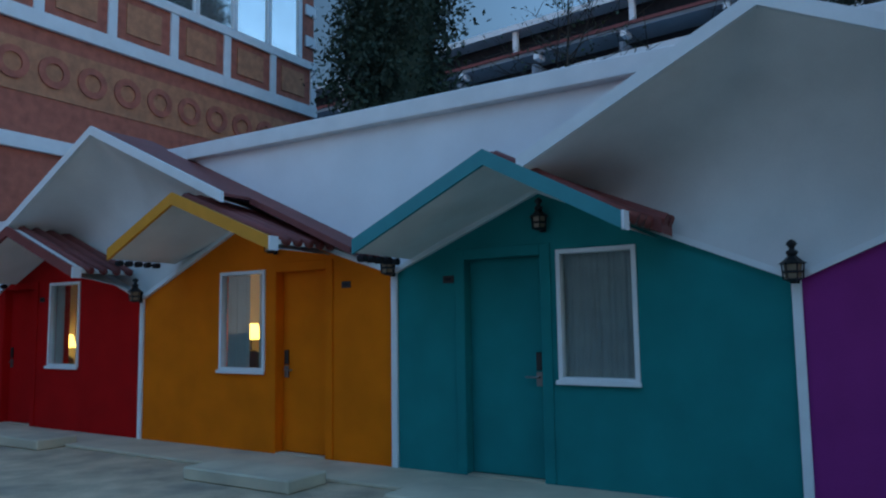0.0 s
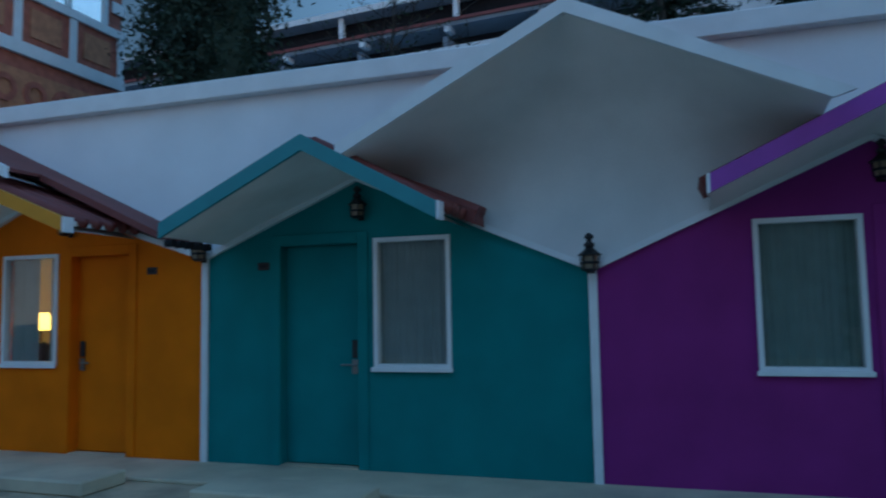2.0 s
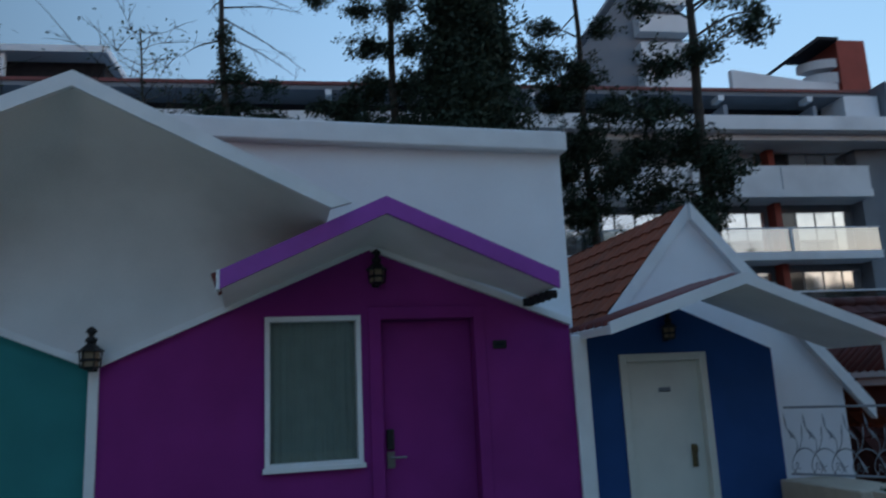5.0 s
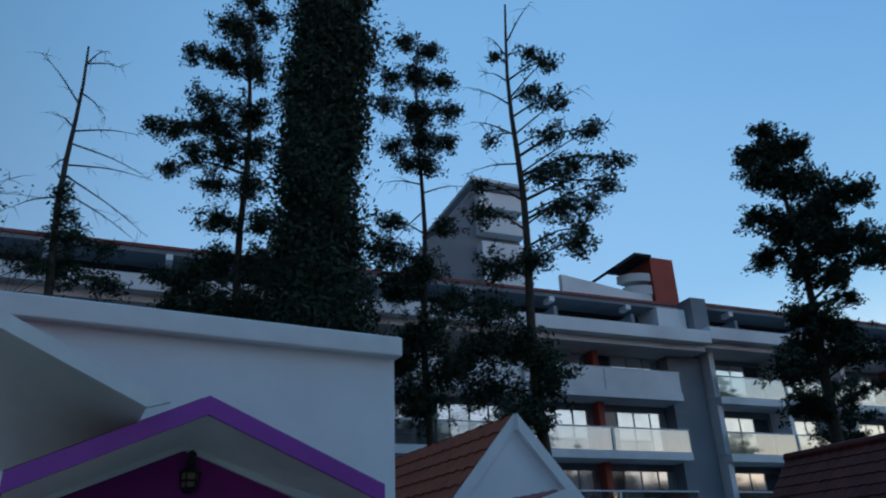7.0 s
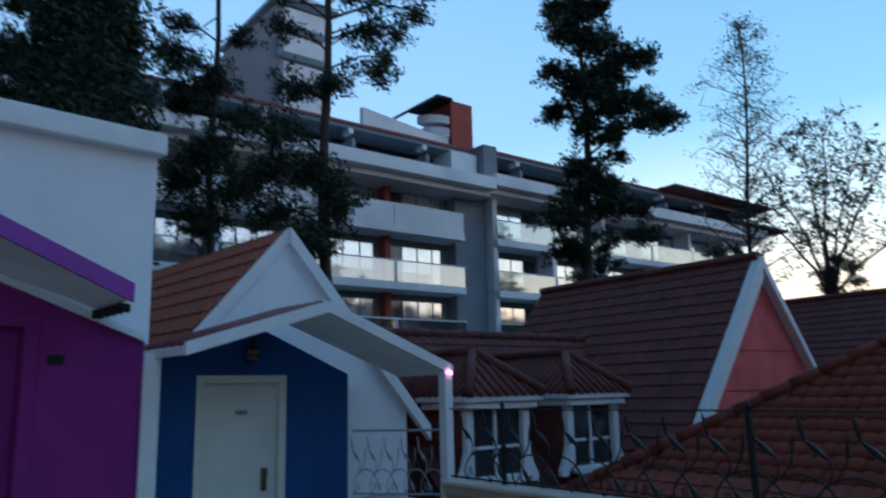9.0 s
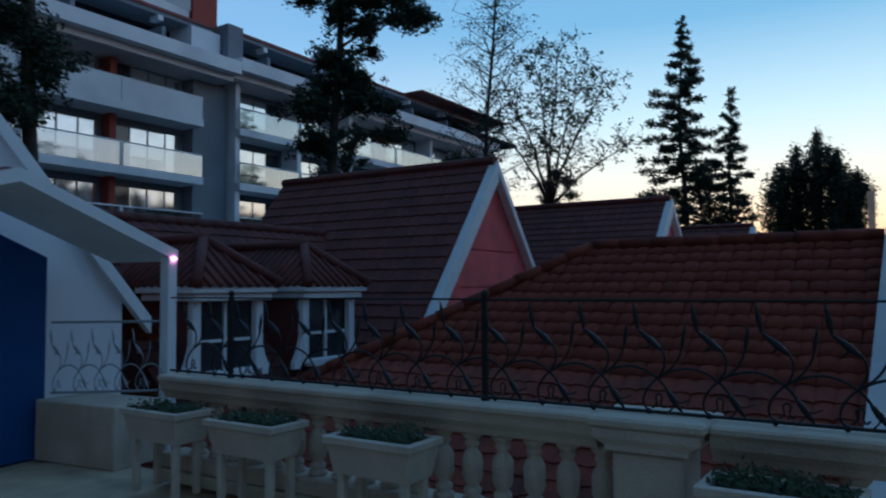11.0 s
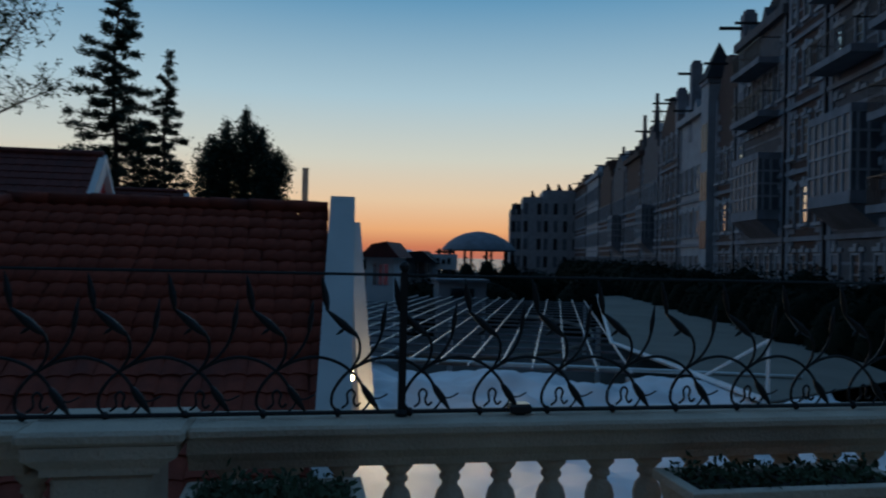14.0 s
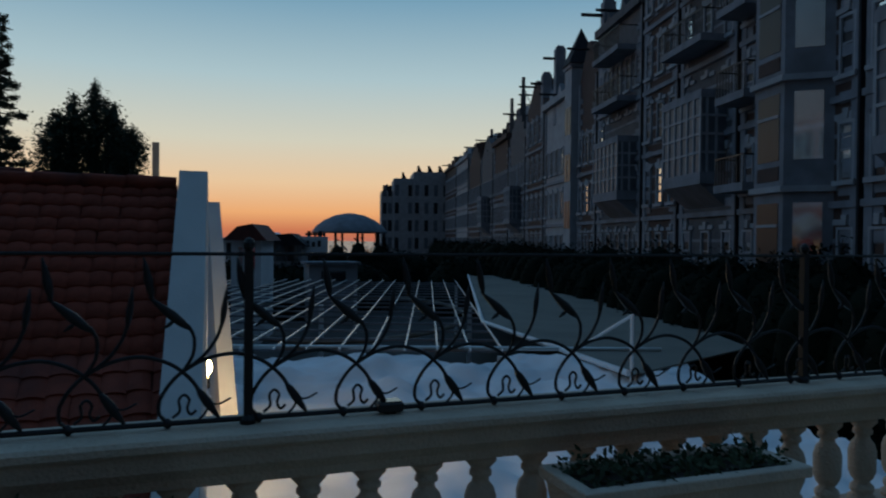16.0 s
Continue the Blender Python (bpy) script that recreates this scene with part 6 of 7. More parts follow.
def stone_bay(th, x0, x1, top):
    """A three-sided stone bay through all storeys, with tall windows and cornices."""
    o = thing("bay", "", "")
    o.parent = th
    D = 1.3
    bm = bmesh.new()
    tri_prism(bm, [(x0, FY + 0.003), (x1, FY + 0.003), (x1 - 0.7, FY + D), (x0 + 0.7, FY + D)], "z", -4.0, top)
    part("shaft", bm, "street_stone", o, "pale stone bay")
    for f in range(int((top + 4) / 3.6)):
        z = -4.0 + 0.9 + f * 3.6
        bm = bmesh.new()
        tri_prism(bm, [(x0 - 0.15, FY + 0.004), (x1 + 0.15, FY + 0.004), (x1 - 0.6, FY + D + 0.15), (x0 + 0.6, FY + D + 0.15)], "z", z + 2.55, z + 2.75)
        part("cornice", bm, "grey_stone", o)
        part("panel", boxes((x0 + 0.95, FY + D + 0.001, z - 0.65, x1 - 0.95, FY + D + 0.03, z - 0.2)), "brown_brick", o, "dark brick panel")
        part("pane", boxes((x0 + 0.95, FY + D + 0.001, z, x1 - 0.95, FY + D + 0.02, z + 2.2)), "street_glass", o)
        part("transom", boxes((x0 + 0.95, FY + D + 0.021, z + 1.4, x1 - 0.95, FY + D + 0.06, z + 1.5)), "grey_stone", o)
        for xa, xb, glassy in ((x0, x0 + 0.7, "mirror_glass"), (x1, x1 - 0.7, "street_glass")):
            s = 1 if xb > xa else -1
            a, b = Vector((xa, FY, 0)).lerp(Vector((xb, FY + D, 0)), 0.22), Vector((xa, FY, 0)).lerp(Vector((xb, FY + D, 0)), 0.8)
            o2 = Vector((-s * 0.02, 0.01, 0))
            bm = bmesh.new()
            v = [bm.verts.new(q) for q in ((a.x + o2.x, a.y + o2.y, z), (b.x + o2.x, b.y + o2.y, z), (b.x + o2.x, b.y + o2.y, z + 2.2), (a.x + o2.x, a.y + o2.y, z + 2.2))]
            w = [bm.verts.new(q.co - o2 * 0.8) for q in v]
            bm.faces.new(v)
            for i in range(4):
                bm.faces.new((v[i], v[(i + 1) % 4], w[(i + 1) % 4], w[i]))
            part("side_pane", bm, glassy, o)
    return o


def town_house(x0, x1, eave, style, gable, seed, bay=None, ori=None, balconies=()):
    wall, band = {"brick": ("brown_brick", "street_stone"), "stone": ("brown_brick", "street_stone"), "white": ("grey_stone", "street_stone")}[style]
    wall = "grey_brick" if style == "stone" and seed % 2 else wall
    text = {"brick": "brown brick town house with pale stone bands", "stone": "dark brick town house with stone bays and balconies", "white": "pale rendered town house with a tower"}[style]
    th = thing("town_house", text, "town house", "street of town houses")
    th.matrix_basis = ROW
    rnd = random.Random(seed)
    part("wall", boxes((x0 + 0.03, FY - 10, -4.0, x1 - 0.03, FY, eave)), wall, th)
    xm, hw = (x0 + x1) / 2, (x1 - x0) / 2
    bm = bmesh.new()
    if gable == "step":
        n = 4
        for k in range(n):
            w = hw * (1 - k / n) - 0.15
            box(bm, xm - w, FY - 0.6, eave + 0.002 + k * 0.8, xm + w, FY, eave + (k + 1) * 0.8)
    elif gable == "point":
        tri_prism(bm, [(x0 + 0.1, eave + 0.002), (x1 - 0.1, eave + 0.002), (xm + 0.3, eave + min(hw * 1.25, 2.5)), (xm - 0.3, eave + min(hw * 1.25, 2.5))], "y", FY - 0.6, FY)
    else:
        box(bm, x0 + 0.03, FY - 0.8, eave + 0.002, x1 - 0.03, FY + 0.35, eave + 0.5)
        for k in range(3):
            xx = x0 + (x1 - x0) * (k + 0.5) / 3
            tri_prism(bm, [(xx - 0.7, eave + 0.502), (xx + 0.7, eave + 0.502), (xx, eave + 1.6)], "y", FY - 0.6, FY - 0.1)
    part("gable", bm, wall, th, "front gable")
    top = eave + (3.2 if gable == "step" else min(hw * 1.25, 2.5) if gable == "point" else 1.2)
    part("chimney", boxes((x1 - 1.1, FY - 2.4, eave - 0.5, x1 - 0.35, FY - 1.4, top + 0.9)), "hotel" if seed % 2 else "brown_brick", th)
    bm = bmesh.new()
    tube(bm, [(xm, FY - 0.2, top - 0.5), (xm, FY + 1.5, top - 0.5)], 0.09, 5)
    part("hoist_beam", bm, "slate", th)
    bm = bmesh.new()
    tri_prism(bm, [(x0 + 0.05, eave + 0.01), (x1 - 0.05, eave + 0.01), (xm, eave + min(hw * 1.05, 2.3))], "y", FY - 10, FY - 0.62)
    part("roof", bm, "slate", th, "dark slate roof")
    floors = int((eave + 4.0) / 3.3)
    cols = max(3, int((x1 - x0) / 1.45))
    for f in range(1, floors):
        z = -4.0 + f * 3.3
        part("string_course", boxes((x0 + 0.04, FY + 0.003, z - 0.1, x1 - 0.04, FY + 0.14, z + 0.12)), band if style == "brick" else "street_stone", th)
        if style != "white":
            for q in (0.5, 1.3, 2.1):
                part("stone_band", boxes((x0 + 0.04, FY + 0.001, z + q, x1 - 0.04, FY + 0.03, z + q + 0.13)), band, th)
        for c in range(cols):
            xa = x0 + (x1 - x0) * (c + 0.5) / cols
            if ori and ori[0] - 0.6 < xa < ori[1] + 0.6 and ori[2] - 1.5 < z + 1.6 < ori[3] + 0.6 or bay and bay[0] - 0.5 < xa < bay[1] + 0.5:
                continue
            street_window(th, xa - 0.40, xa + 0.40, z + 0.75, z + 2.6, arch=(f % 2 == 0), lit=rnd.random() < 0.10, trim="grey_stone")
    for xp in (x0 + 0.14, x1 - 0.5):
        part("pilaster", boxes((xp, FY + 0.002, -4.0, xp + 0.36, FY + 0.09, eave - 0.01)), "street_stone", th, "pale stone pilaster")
    if x0 < 76 and style != "white":
        bm = bmesh.new()
        for k in range(int((eave + 3.6) / 0.72)):
            z = -3.6 + k * 0.72
            w = 0.62 if k % 2 else 0.42
            box(bm, x0 + 0.505, FY + 0.002, z, x0 + 0.505 + w, FY + 0.05, z + 0.36)
            box(bm, x1 - 0.505 - w, FY + 0.002, z, x1 - 0.505, FY + 0.05, z + 0.36)
        tagged(part("quoin", bm, "street_stone", th, "pale stone corner blocks"), kind="stuff")
        for f in range(1, floors):
            z = -4.0 + f * 3.3
            bm = bmesh.new()
            for c in range(cols):
                xa = x0 + (x1 - x0) * (c + 0.5) / cols
                tri_prism(bm, [(xa - 0.14, z + 2.98), (xa + 0.14, z + 2.98), (xa + 0.1, z + 2.66), (xa - 0.1, z + 2.66)], "y", FY + 0.002, FY + 0.13)
                box(bm, xa - 0.62, FY + 0.002, z + 2.66, xa - 0.16, FY + 0.07, z + 2.84)
                box(bm, xa + 0.16, FY + 0.002, z + 2.66, xa + 0.62, FY + 0.07, z + 2.84)
            tagged(part("lintel", bm, "grey_stone", th, "pale stone lintels with keystones"), kind="stuff")
    if ori:
        oriel(th, *ori, 6, 4)
    if bay:
        stone_bay(th, *bay)
    for bx0, bx1, bz in balconies:
        iron_balcony(th, bx0, bx1, bz)
    part("drain_pipe", boxes((x0 + 0.01, FY + 0.003, -4.0, x0 + 0.12, FY + 0.16, eave)), "slate", th)
    return th


for k, (a, b, e, style, gable, *more) in enumerate(((6.0, 13.5, 17.5, "brick", "step"), (13.5, 20.9, 17.0, "brick", "flat", None, (15.0, 19.0, 3.8, 7.7), ((15.0, 19.2, 10.2),)),
        (20.9, 28.2, 17.8, "stone", "point", (22.3, 25.5, 17.0), None, ((25.8, 28.0, 3.6), (25.8, 28.0, 7.0), (25.8, 28.0, 10.4))),
        (28.2, 33.8, 17.0, "stone", "flat", None, (29.3, 33.2, 3.8, 7.7), ((29.3, 33.4, 10.0), (28.5, 33.4, 13.2))), (33.8, 38.4, 16.0, "brick", "point"),
        (38.4, 46.1, 14.2, "stone", "flat", None, (39.3, 43.6, 3.7, 7.2), ((39.3, 43.8, 9.4), (39.3, 43.8, 12.2))), (46.1, 50.45, 12.2, "brick", "point"), (52.25, 60.0, 12.0, "white", "flat"),
        (60.0, 67.0, 12.8, "brick", "point"), (67.0, 75.0, 11.0, "stone", "step", None, (69.0, 72.0, 3.0, 6.6)), (75.0, 84.0, 12.0, "brick", "flat"), (84.0, 93.0, 11.5, "stone", "point", None, (86.0, 89.0, 3.0, 6.6)),
        (93.0, 104.0, 11.2, "brick", "step"), (104.0, 118.0, 13.2, "white", "flat"), (118.0, 134.0, 13.5, "brick", "flat"))):
    town_house(a, b, e, style, gable, k, *more)

# pale corner tower with a dark pyramid cap
th = thing("tower_house", "pale stone corner tower with a dark pointed roof", "tower", "street of town houses")
th.matrix_basis = ROW
part("shaft", boxes((50.5, FY - 1.2, -4.0, 52.2, FY + 0.55, 13.5)), "grey_stone", th, "pale stone shaft")
part("cornice", boxes((50.4, FY - 1.3, 13.502, 52.3, FY + 0.65, 13.8)), "street_stone", th)
bm = bmesh.new()
v = [bm.verts.new(p) for p in ((50.3, FY - 1.4, 13.8), (52.4, FY - 1.4, 13.8), (52.4, FY + 0.75, 13.8), (50.3, FY + 0.75, 13.8), (51.35, FY - 0.35, 16.5))]
for f in ((0, 1, 4), (1, 2, 4), (2, 3, 4), (3, 0, 4), (3, 2, 1, 0)):
    bm.faces.new([v[i] for i in f])
part("cap", bm, "slate", th, "dark pointed cap")
for f in range(4):
    for dx in (0.4, 1.4):
        part("window", boxes((50.25 + dx * 0.8, FY + 0.552, -1.0 + f * 3.3, 50.8 + dx * 0.8, FY + 0.58, 0.9 + f * 3.3)), "street_glass", th)
# spires of scaffolding poles on the far roofs
for k, u in enumerate((70.5, 76.0, 88.0)):
    th = thing("roof_mast", "slender mast with short cross arms on a far roof", "mast", "roof masts")
    th.matrix_basis = ROW
    bm = bmesh.new()
    z1 = (17.2, 16.2, 14.8)[k]
    box(bm, u - 0.22, FY - 0.62, 11.0, u + 0.22, FY - 0.18, z1 - 1.6)
    box(bm, u - 0.15, FY - 0.55, z1 - 1.6, u + 0.15, FY - 0.25, z1)
    part("mast", bm, "mast_steel", th)
    for dz, a, b in ((1.75, -1.25, 0.05), (2.7, -1.1, 0.15)):
        part("cross_arm", boxes((u - 0.07, FY + a, z1 - dz, u + 0.07, FY + b, z1 - dz + 0.13)), "slate", th)
    bm = bmesh.new()
    tube(bm, [(u, FY - 0.4, z1 - 0.9), (u, FY - 1.3, z1 - 2.9)], 0.035, 5)
    part("stay", bm, "slate", th)
# stacks on the party walls, each with a hoist beam over the street
for u, z1, zb, out in ((45.5, 16.7, 15.6, 1.4), (57.0, 16.7, 15.7, 1.0), (61.2, 15.6, 14.6, 1.0)):
    th = thing("chimney_stack", "grey stone chimney stack with a dark hoist beam", "chimney", "chimney stacks")
    th.matrix_basis = ROW
    part("shaft", boxes((u - 0.35, FY - 0.75, 10.5, u + 0.35, FY + 0.05, z1 - 0.25)), "street_stone", th, bevel=0.03)
    part("cap", boxes((u - 0.28, FY - 0.66, z1 - 0.25, u + 0.28, FY - 0.04, z1)), "street_stone", th, bevel=0.08)
    part("hoist_beam", boxes((u - 0.08, FY - 0.3, zb - 0.09, u + 0.08, FY + out, zb + 0.09)), "slate", th, "dark timber hoist beam")

# block that closes the street
th = thing("end_block", "long grey block with rows of windows closing the street", "building")
th.matrix_basis = ROW
for x, y0, y1, z in ((134.2, FY - 4, -9.2, 13.8), (135.0, -9.2, -5.6, 12.6), (136.5, -5.6, -3.4, 10.4)):
    part("wall", boxes((x, y0, -4.0, x + 12, y1 - 0.02, z)), "grey_stone", th, "grey stone wall")
    bm = bmesh.new()
    n = max(1, int((y1 - y0) / 1.8))
    for k in range(n):
        yc = y0 + (k + 0.5) * (y1 - y0) / n
        tri_prism(bm, [(yc - 0.5, z + 0.002), (yc + 0.5, z + 0.002), (yc, z + 1.0)], "x", x, x + 1)
        box(bm, x + 2, yc - 0.2, z + 0.002, x + 2.6, yc + 0.2, z + 1.3)
    tagged(part("parapet", bm, "slate", th), kind="stuff")
    for f in range(4):
        for k in range(n + 1):
            yc = y0 + 0.6 + k * (y1 - y0 - 1.2) / max(1, n)
            part("window", boxes((x - 0.06, yc - 0.35, f * 3.2 - 0.2, x - 0.003, yc + 0.35, f * 3.2 + 1.8)), "street_curtain" if (k + f) % 2 == 0 else "street_glass", th)

# ---- courtyard: pergola, cloth, awning, hedge ----
YARD = site(22.0, -9.0) @ Matrix.Translation(P0) @ Matrix.Rotation(radians(-19.0), 4, "Z")
th = thing("pergola", "wide white slatted pergola roof over the courtyard", "pergola")
th.matrix_basis = YARD
slat = None
for k in range(19):
    y = -1.76 + k * 0.71
    bm = boxes((16.3, y - 0.022, -1.05, 44.0, y + 0.022, -1.0))
    part("slat", bm, "slat", th, "long glossy white slat", bevel=0.005)
for k in range(16):
    x = 16.6 + k * 1.72
    part("cross_beam", boxes((x - 0.035, -1.85, -1.11, x + 0.035, 11.1, -1.052)), "street_stone", th, "grey cross beam")
for x in (16.6, 29.0, 42.5):
    for y in (-1.76, 4.0, 10.5):
        part("post", boxes((x - 0.08, y - 0.08, -4.0, x + 0.08, y + 0.08, -1.202)), "white_paint", th)
bm = bmesh.new()
n = 48
ring = [bm.verts.new((26 + 7.5 * math.cos(2 * math.pi * k / n), 2.6 + 4.2 * math.sin(2 * math.pi * k / n), -3.9)) for k in range(n)]
ring2 = [bm.verts.new((p.co.x, p.co.y, -3.99)) for p in ring]
bm.faces.new(ring)
for k in range(n):
    bm.faces.new((ring2[k], ring2[(k + 1) % n], ring[(k + 1) % n], ring[k]))
rb = bmesh.new()
ring3 = [(26 + 7.3 * math.cos(2 * math.pi * k / n), 2.6 + 4.0 * math.sin(2 * math.pi * k / n), -1.2) for k in range(n + 1)]
tube(rb, ring3, 0.07, 6)
part("ring_beam", rb, "awning", th, "curved grey beam")
ob = solid("pond", bm, "street_glass", "dark oval pool under the pergola", "pool")
ob.matrix_basis = YARD

bm = bmesh.new()
nx, ny = 110, 120
g = []
for i in range(nx + 1):
    col = []
    for j in range(ny + 1):
        x, y = 4.6 + 11.8 * i / nx, -5.4 + 11.8 * j / ny
        sag = 0.20 * (0.3 - abs(noise.noise((x * 0.9, y * 0.8, 5.0)))) + 0.10 * (0.25 - abs(noise.noise((x * 2.3 + 0.4 * y, y * 1.6, 7.0)))) + 0.12 * math.sin(x * 2.1 + 0.8 * math.sin(y * 1.3)) * math.sin(y * 1.7) + 0.12 * noise.noise((x * 1.1, y * 1.1, 0)) + 0.035 * math.sin(y * 6.5 + 1.6 * math.sin(x * 1.3)) * (0.5 + 0.5 * math.sin(x * 2.2)) + 0.05 * noise.noise((x * 3.1, y * 3.1, 4.0)) + 0.09 * (abs(noise.noise((x * 1.7, y * 1.7, 9.0))) - 0.25) + 0.04 * abs(noise.noise((x * 4.3, y * 2.2, 2.0)))
        col.append(bm.verts.new((x + 0.25 * math.sin(y * 1.9), y, -1.22 + sag)))
    g.append(col)
for i in range(nx):
    for j in range(ny):
        bm.faces.new((g[i][j], g[i + 1][j], g[i + 1][j + 1], g[i][j + 1]))
ob = solid("cloth", bm, "fabric", "rumpled white cloth stretched over the courtyard", "cloth", round_faces=True)
ob.matrix_basis = YARD
bm = bmesh.new()
nx, ny = 40, 46
g = []
for i in range(nx + 1):
    col = []
    for j in range(ny + 1):
        x, y = 5.0 + 6.4 * i / nx, -5.6 + 6.1 * j / ny
        sag = 0.14 * math.sin(x * 1.9 + 0.8 * math.sin(y * 1.3)) * math.sin(y * 1.5) + 0.10 * noise.noise((x * 1.1, y * 1.1, 3))
        col.append(bm.verts.new((x, y, -1.35 + sag)))
    g.append(col)
for i in range(nx):
    for j in range(ny):
        bm.faces.new((g[i][j], g[i + 1][j], g[i + 1][j + 1], g[i][j + 1]))
ob = solid("cloth", bm, "fabric", "white cloth spread below the balustrade", "cloth", round_faces=True)
ob.matrix_basis = YARD
frame_t = thing("cloth_support", "thin steel support carrying the white cloth", "support")
frame_t.matrix_basis = YARD
for x, y in ((5.2, -5.4), (5.2, 0.3), (11.6, -5.2), (11.6, 0.3), (11.6, 6.2), (16.2, -5.2), (16.2, 6.2)):
    part("leg", boxes((x - 0.04, y - 0.04, -4.0, x + 0.04, y + 0.04, -1.38)), "chrome", frame_t)
bm = bmesh.new()
tube(bm, [(16.55, -5.3, -1.02), (16.55, 6.3, -1.02)], 0.05, 8)
part("edge_pipe", bm, "chrome", frame_t, "steel pipe along the edge of the cloth")

FRAME = Matrix.Identity(4)
th = thing("awning", "large taut grey awning sloping beside the pergola", "awning")
bm = bmesh.new()
quad = [(21.7, -16.2, -1.0), (48.7, -30.1, -1.0), (50.0, -38.0, -1.0), (24.0, -24.3, -1.0), (15.0, -19.5, -1.0), (13.28, -14.5, -1.0)]
lo = [bm.verts.new((p[0], p[1], p[2] - 0.03)) for p in quad]
hi = [bm.verts.new(p) for p in quad]
bm.faces.new(hi)
bm.faces.new(lo[::-1])
for k in range(6):
    bm.faces.new((lo[k], lo[(k + 1) % 6], hi[(k + 1) % 6], hi[k]))
part("sheet", bm, "awning", th, "grey canvas sheet")
for a, b in (((13.28, -14.47, -0.97), (21.7, -16.15, -0.97)), ((21.7, -16.15, -0.97), (48.7, -30.05, -0.97))):
    bm = bmesh.new()
    tube(bm, [a, b], 0.06, 6)
    part("edge_pole", bm, "white_paint", th)
bm = bmesh.new()
tube(bm, [(13.3, -14.55, -4.0), (13.3, -14.55, 0.1)], 0.035, 6)
tube(bm, [(13.3, -14.55, 0.08), (15.7, -14.98, -0.95)], 0.03, 6)
part("mast", bm, "white_paint", th)


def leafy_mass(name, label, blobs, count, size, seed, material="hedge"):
    rng = np.random.default_rng(seed)
    b = np.array(blobs)
    w = b[:, 3] * b[:, 4] + b[:, 4] * b[:, 5]
    pick = rng.choice(len(b), count, p=w / w.sum())
    d = rng.normal(size=(count, 3))
    d /= np.linalg.norm(d, axis=1, keepdims=True)
    c = b[pick, :3] + d * b[pick, 3:] * rng.uniform(0.82, 1.06, (count, 1))
    ob = new(name, leaf_mesh(c, size, seed))
    ob.data.materials.append(M[material])
    tagged(ob, label, "hedge", kind="stuff")
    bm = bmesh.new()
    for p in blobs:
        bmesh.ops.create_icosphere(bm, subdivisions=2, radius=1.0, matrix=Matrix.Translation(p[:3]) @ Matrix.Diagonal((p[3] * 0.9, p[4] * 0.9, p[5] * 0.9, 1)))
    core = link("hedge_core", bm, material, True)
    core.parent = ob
    return ob


rnd = random.Random(5)
blobs = []
for k in range(46):
    u = 6.0 + k * 1.05
    c = ROW @ Vector((u, -10.6 + rnd.uniform(-0.4, 0.4), 0))
    blobs.append((c.x, c.y, -1.7 + rnd.uniform(-0.1, 0.15), 1.1, 1.5, 2.55 + rnd.uniform(-0.15, 0.25)))
    if k % 2 == 0:
        c = ROW @ Vector((u, -12.6 + rnd.uniform(-0.4, 0.4), 0))
        blobs.append((c.x, c.y, -1.6, 1.3, 1.5, 2.8 + rnd.uniform(-0.2, 0.4)))
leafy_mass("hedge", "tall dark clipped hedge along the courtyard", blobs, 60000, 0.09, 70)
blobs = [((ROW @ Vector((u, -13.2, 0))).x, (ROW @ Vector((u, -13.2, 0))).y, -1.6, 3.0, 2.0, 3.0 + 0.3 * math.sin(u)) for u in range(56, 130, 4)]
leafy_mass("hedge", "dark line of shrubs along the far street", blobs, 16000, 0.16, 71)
far = site(60.0, -15.0) @ Matrix.Translation(P0)
blobs = [((far @ Vector((u, v, 0))).x, (far @ Vector((u, v, 0))).y, -2.6, 3.5, 3.0, 2.9 + 0.5 * math.sin(u * 1.3)) for u, v in ((52, -8), (57, -14), (60, -6), (64, -18), (70, -9), (75, -24), (50, -20))]
blobs += [((far @ Vector((u, v, 0))).x, (far @ Vector((u, v, 0))).y, -1.2, 1.3, 1.0, h) for u, v, h in ((63.0, -13.6, 2.4), (63.6, -15.6, 2.7), (63.2, -17.4, 2.5), (64.0, -12.2, 2.1))]
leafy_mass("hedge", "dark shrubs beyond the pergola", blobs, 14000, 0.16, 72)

# domed pavilion and small huts far down the yard
FRAME = site(60.0, -15.0)
th = thing("domed_pavilion", "low round pavilion with a grey dome", "pavilion")
th.matrix_basis = site(71.0, -21.0) @ Matrix.Translation((71.2, -20.9, 0))
bm = bmesh.new()
lathe(bm, [(3.55, 1.95), (3.5, 2.1), (3.1, 2.6), (2.4, 3.15), (1.4, 3.6), (0.5, 3.78), (0.05, 3.82)], 28)
part("dome", bm, "street_stone", th, "grey shingled dome", True)
for k in range(10):
    a = k * math.pi / 5
    bm = bmesh.new()
    tube(bm, [(3.2 * math.cos(a), 3.2 * math.sin(a), -4.0), (3.2 * math.cos(a), 3.2 * math.sin(a), 1.95)], 0.12, 6)
    part("post", bm, "slate", th)
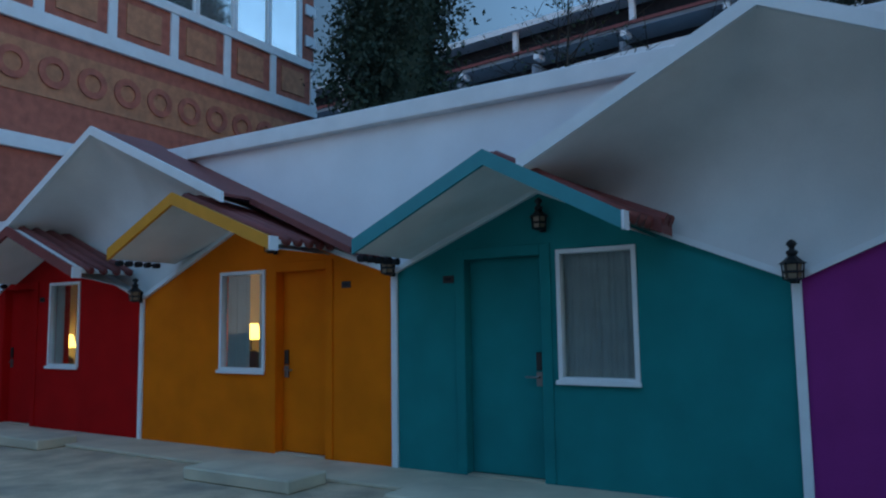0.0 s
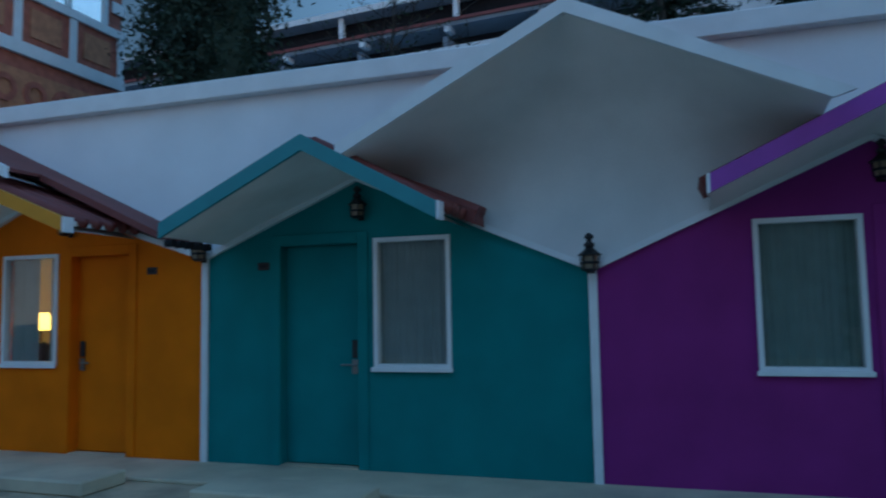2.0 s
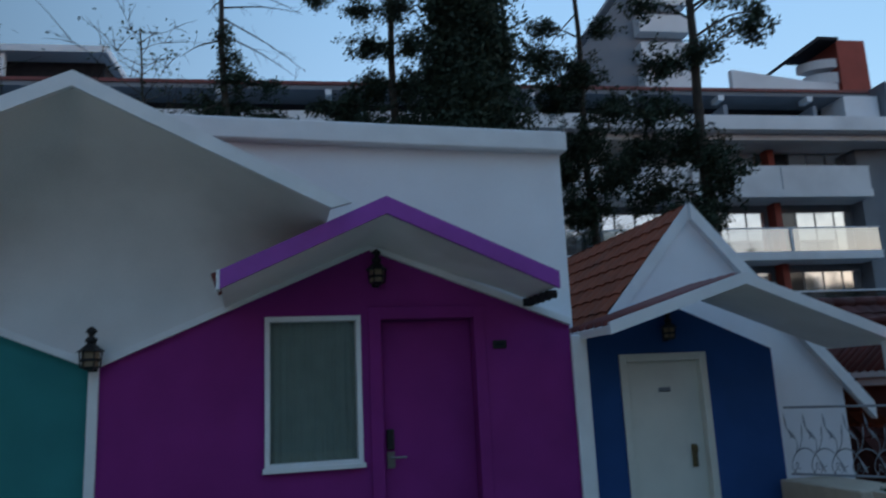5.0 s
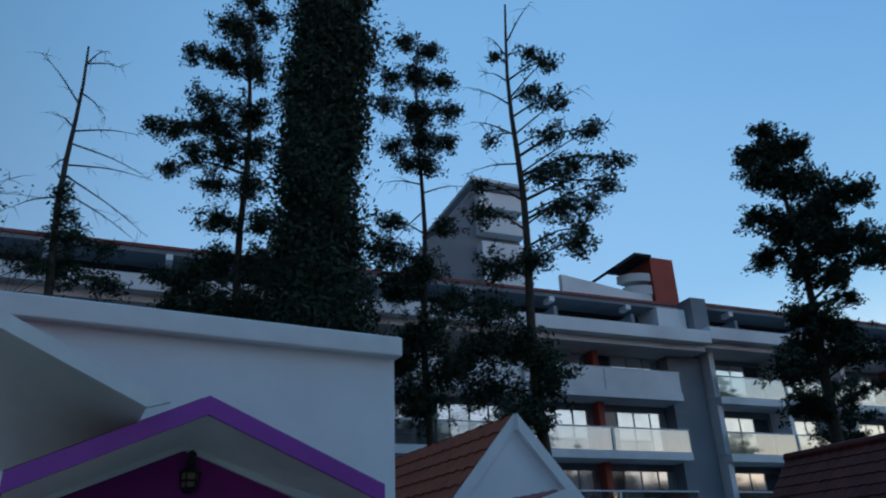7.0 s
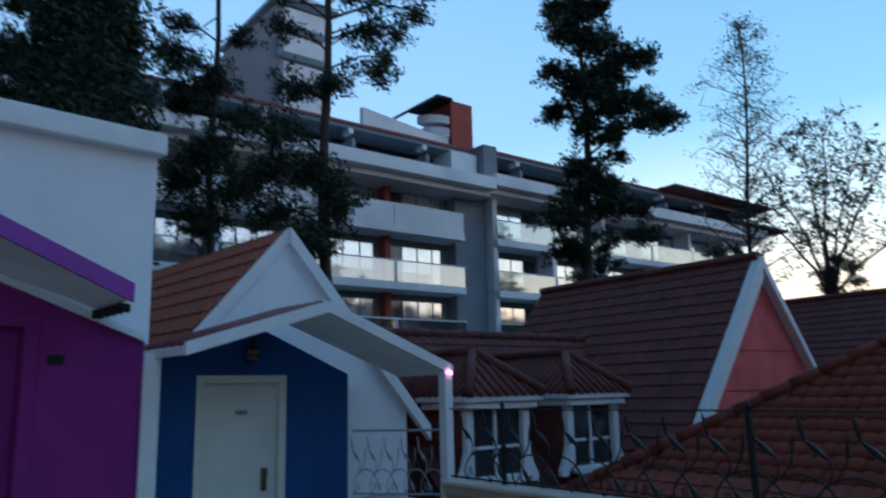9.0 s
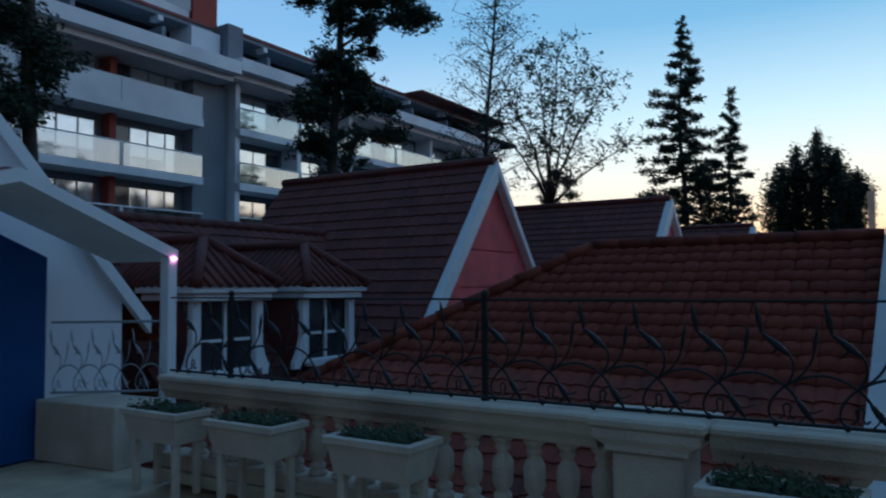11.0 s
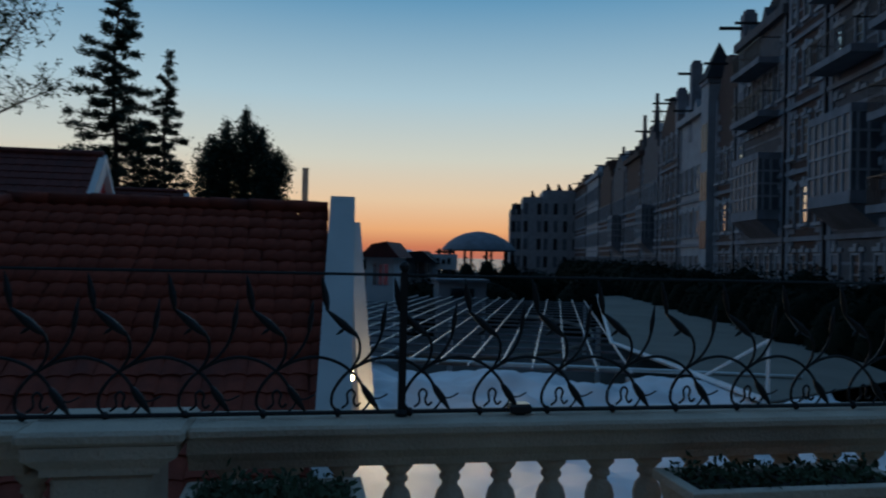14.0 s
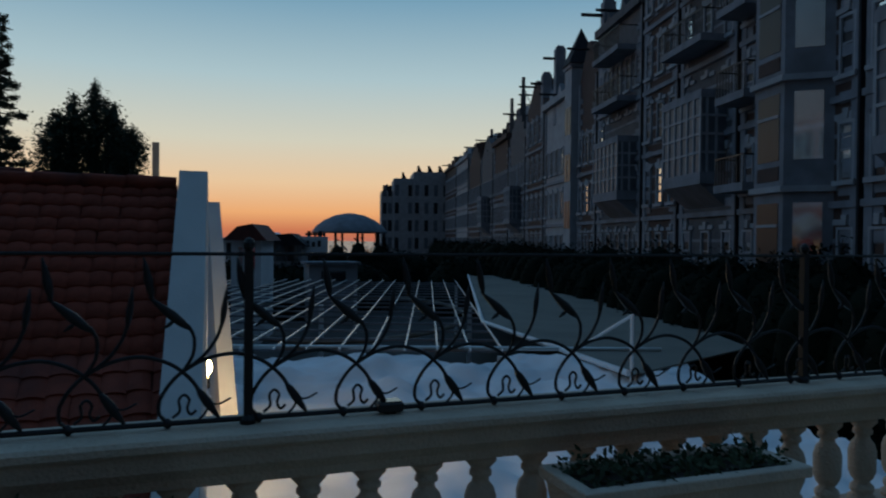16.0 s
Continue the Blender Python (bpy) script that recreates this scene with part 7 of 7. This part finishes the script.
for k, (x, y, w, d, h, rm) in enumerate(((44.0, -9.4, 4.0, 1.5, 1.25, "tile_far"), (58.0, -13.0, 3.6, 3.0, 0.9, "slate"), (84.0, -14.0, 7.0, 6.0, 1.2, "hotel"))):
    th = thing("hut", "small far hut with a low pitched roof" if k else "brown roofed hut beyond the pergola", "hut", "far huts")
    th.matrix_basis = site(x, y) @ Matrix.Translation((x, y, 0)) @ Matrix.Rotation(radians(-16), 4, "Z")
    part("wall", boxes((-w / 2, -d / 2, -4.0, w / 2, d / 2, h)), "hotel" if k != 1 else "grey_stone", th)
    bm = bmesh.new()
    tri_prism(bm, [(-d / 2 - 0.35, h + 0.002), (d / 2 + 0.35, h + 0.002), (d / 4, h + 0.7), (-d / 4, h + 0.85)], "x", -w / 2 - 0.5, w / 2 + 0.5)
    part("roof", bm, rm, th)
    for q in range(3):
        y0 = -d / 2 + 0.3 + q * (d - 0.6) / 3
        part("window", boxes((-w / 2 - 0.05, y0, -0.2, -w / 2 - 0.003, y0 + (d - 0.6) / 3 - 0.06, 0.9)), "dark_glass" if k else "mirror_glass", th)
bm = bmesh.new()
for k in range(2):
    tube(bm, [(62.0, -15.5 - 0.9 * k, -4.0), (62.0, -15.5 - 0.9 * k, 2.0)], 0.14, 6)
tube(bm, [(62.0, -15.2, 1.75), (62.0, -16.7, 1.75)], 0.1, 6)
th = solid("gate", bm, "slate", "pair of dark gate posts with a crossbar", "gate")

# white board with dark lettering beside the gate, and a low pale kiosk
th = thing("sign_board", "white board with a dark line of lettering beyond the pergola", "sign", at=(58.0, -14.6, 0))
part("board", boxes((-0.05, -1.6, 0.4, 0.05, 1.0, 1.55)), "hotel", th, "white board")
for k in range(5):
    part("bar", boxes((-0.09, 0.62 - k * 0.42, 0.8, -0.052, 0.85 - k * 0.42, 1.25 - 0.1 * (k % 2))), "slate", th, "dark letter bar")
for y in (-1.5, 0.9):
    part("post", boxes((-0.04, y - 0.05, -4.0, 0.04, y + 0.05, 0.398)), "slate", th)
th = thing("kiosk", "low pale kiosk with a flat roof beyond the pergola", "kiosk", at=(52.0, -15.2, 0))
part("body", boxes((-1.0, -1.6, -4.0, 1.0, 1.6, -0.3)), "grey_stone", th, "pale walls")
part("roof", boxes((-1.2, -1.8, -0.298, 1.2, 1.8, -0.12)), "street_stone", th, "flat grey roof")
part("hatch", boxes((-1.06, -0.8, -1.6, -1.002, 0.8, -0.7)), "dark_glass", th, "dark serving hatch")
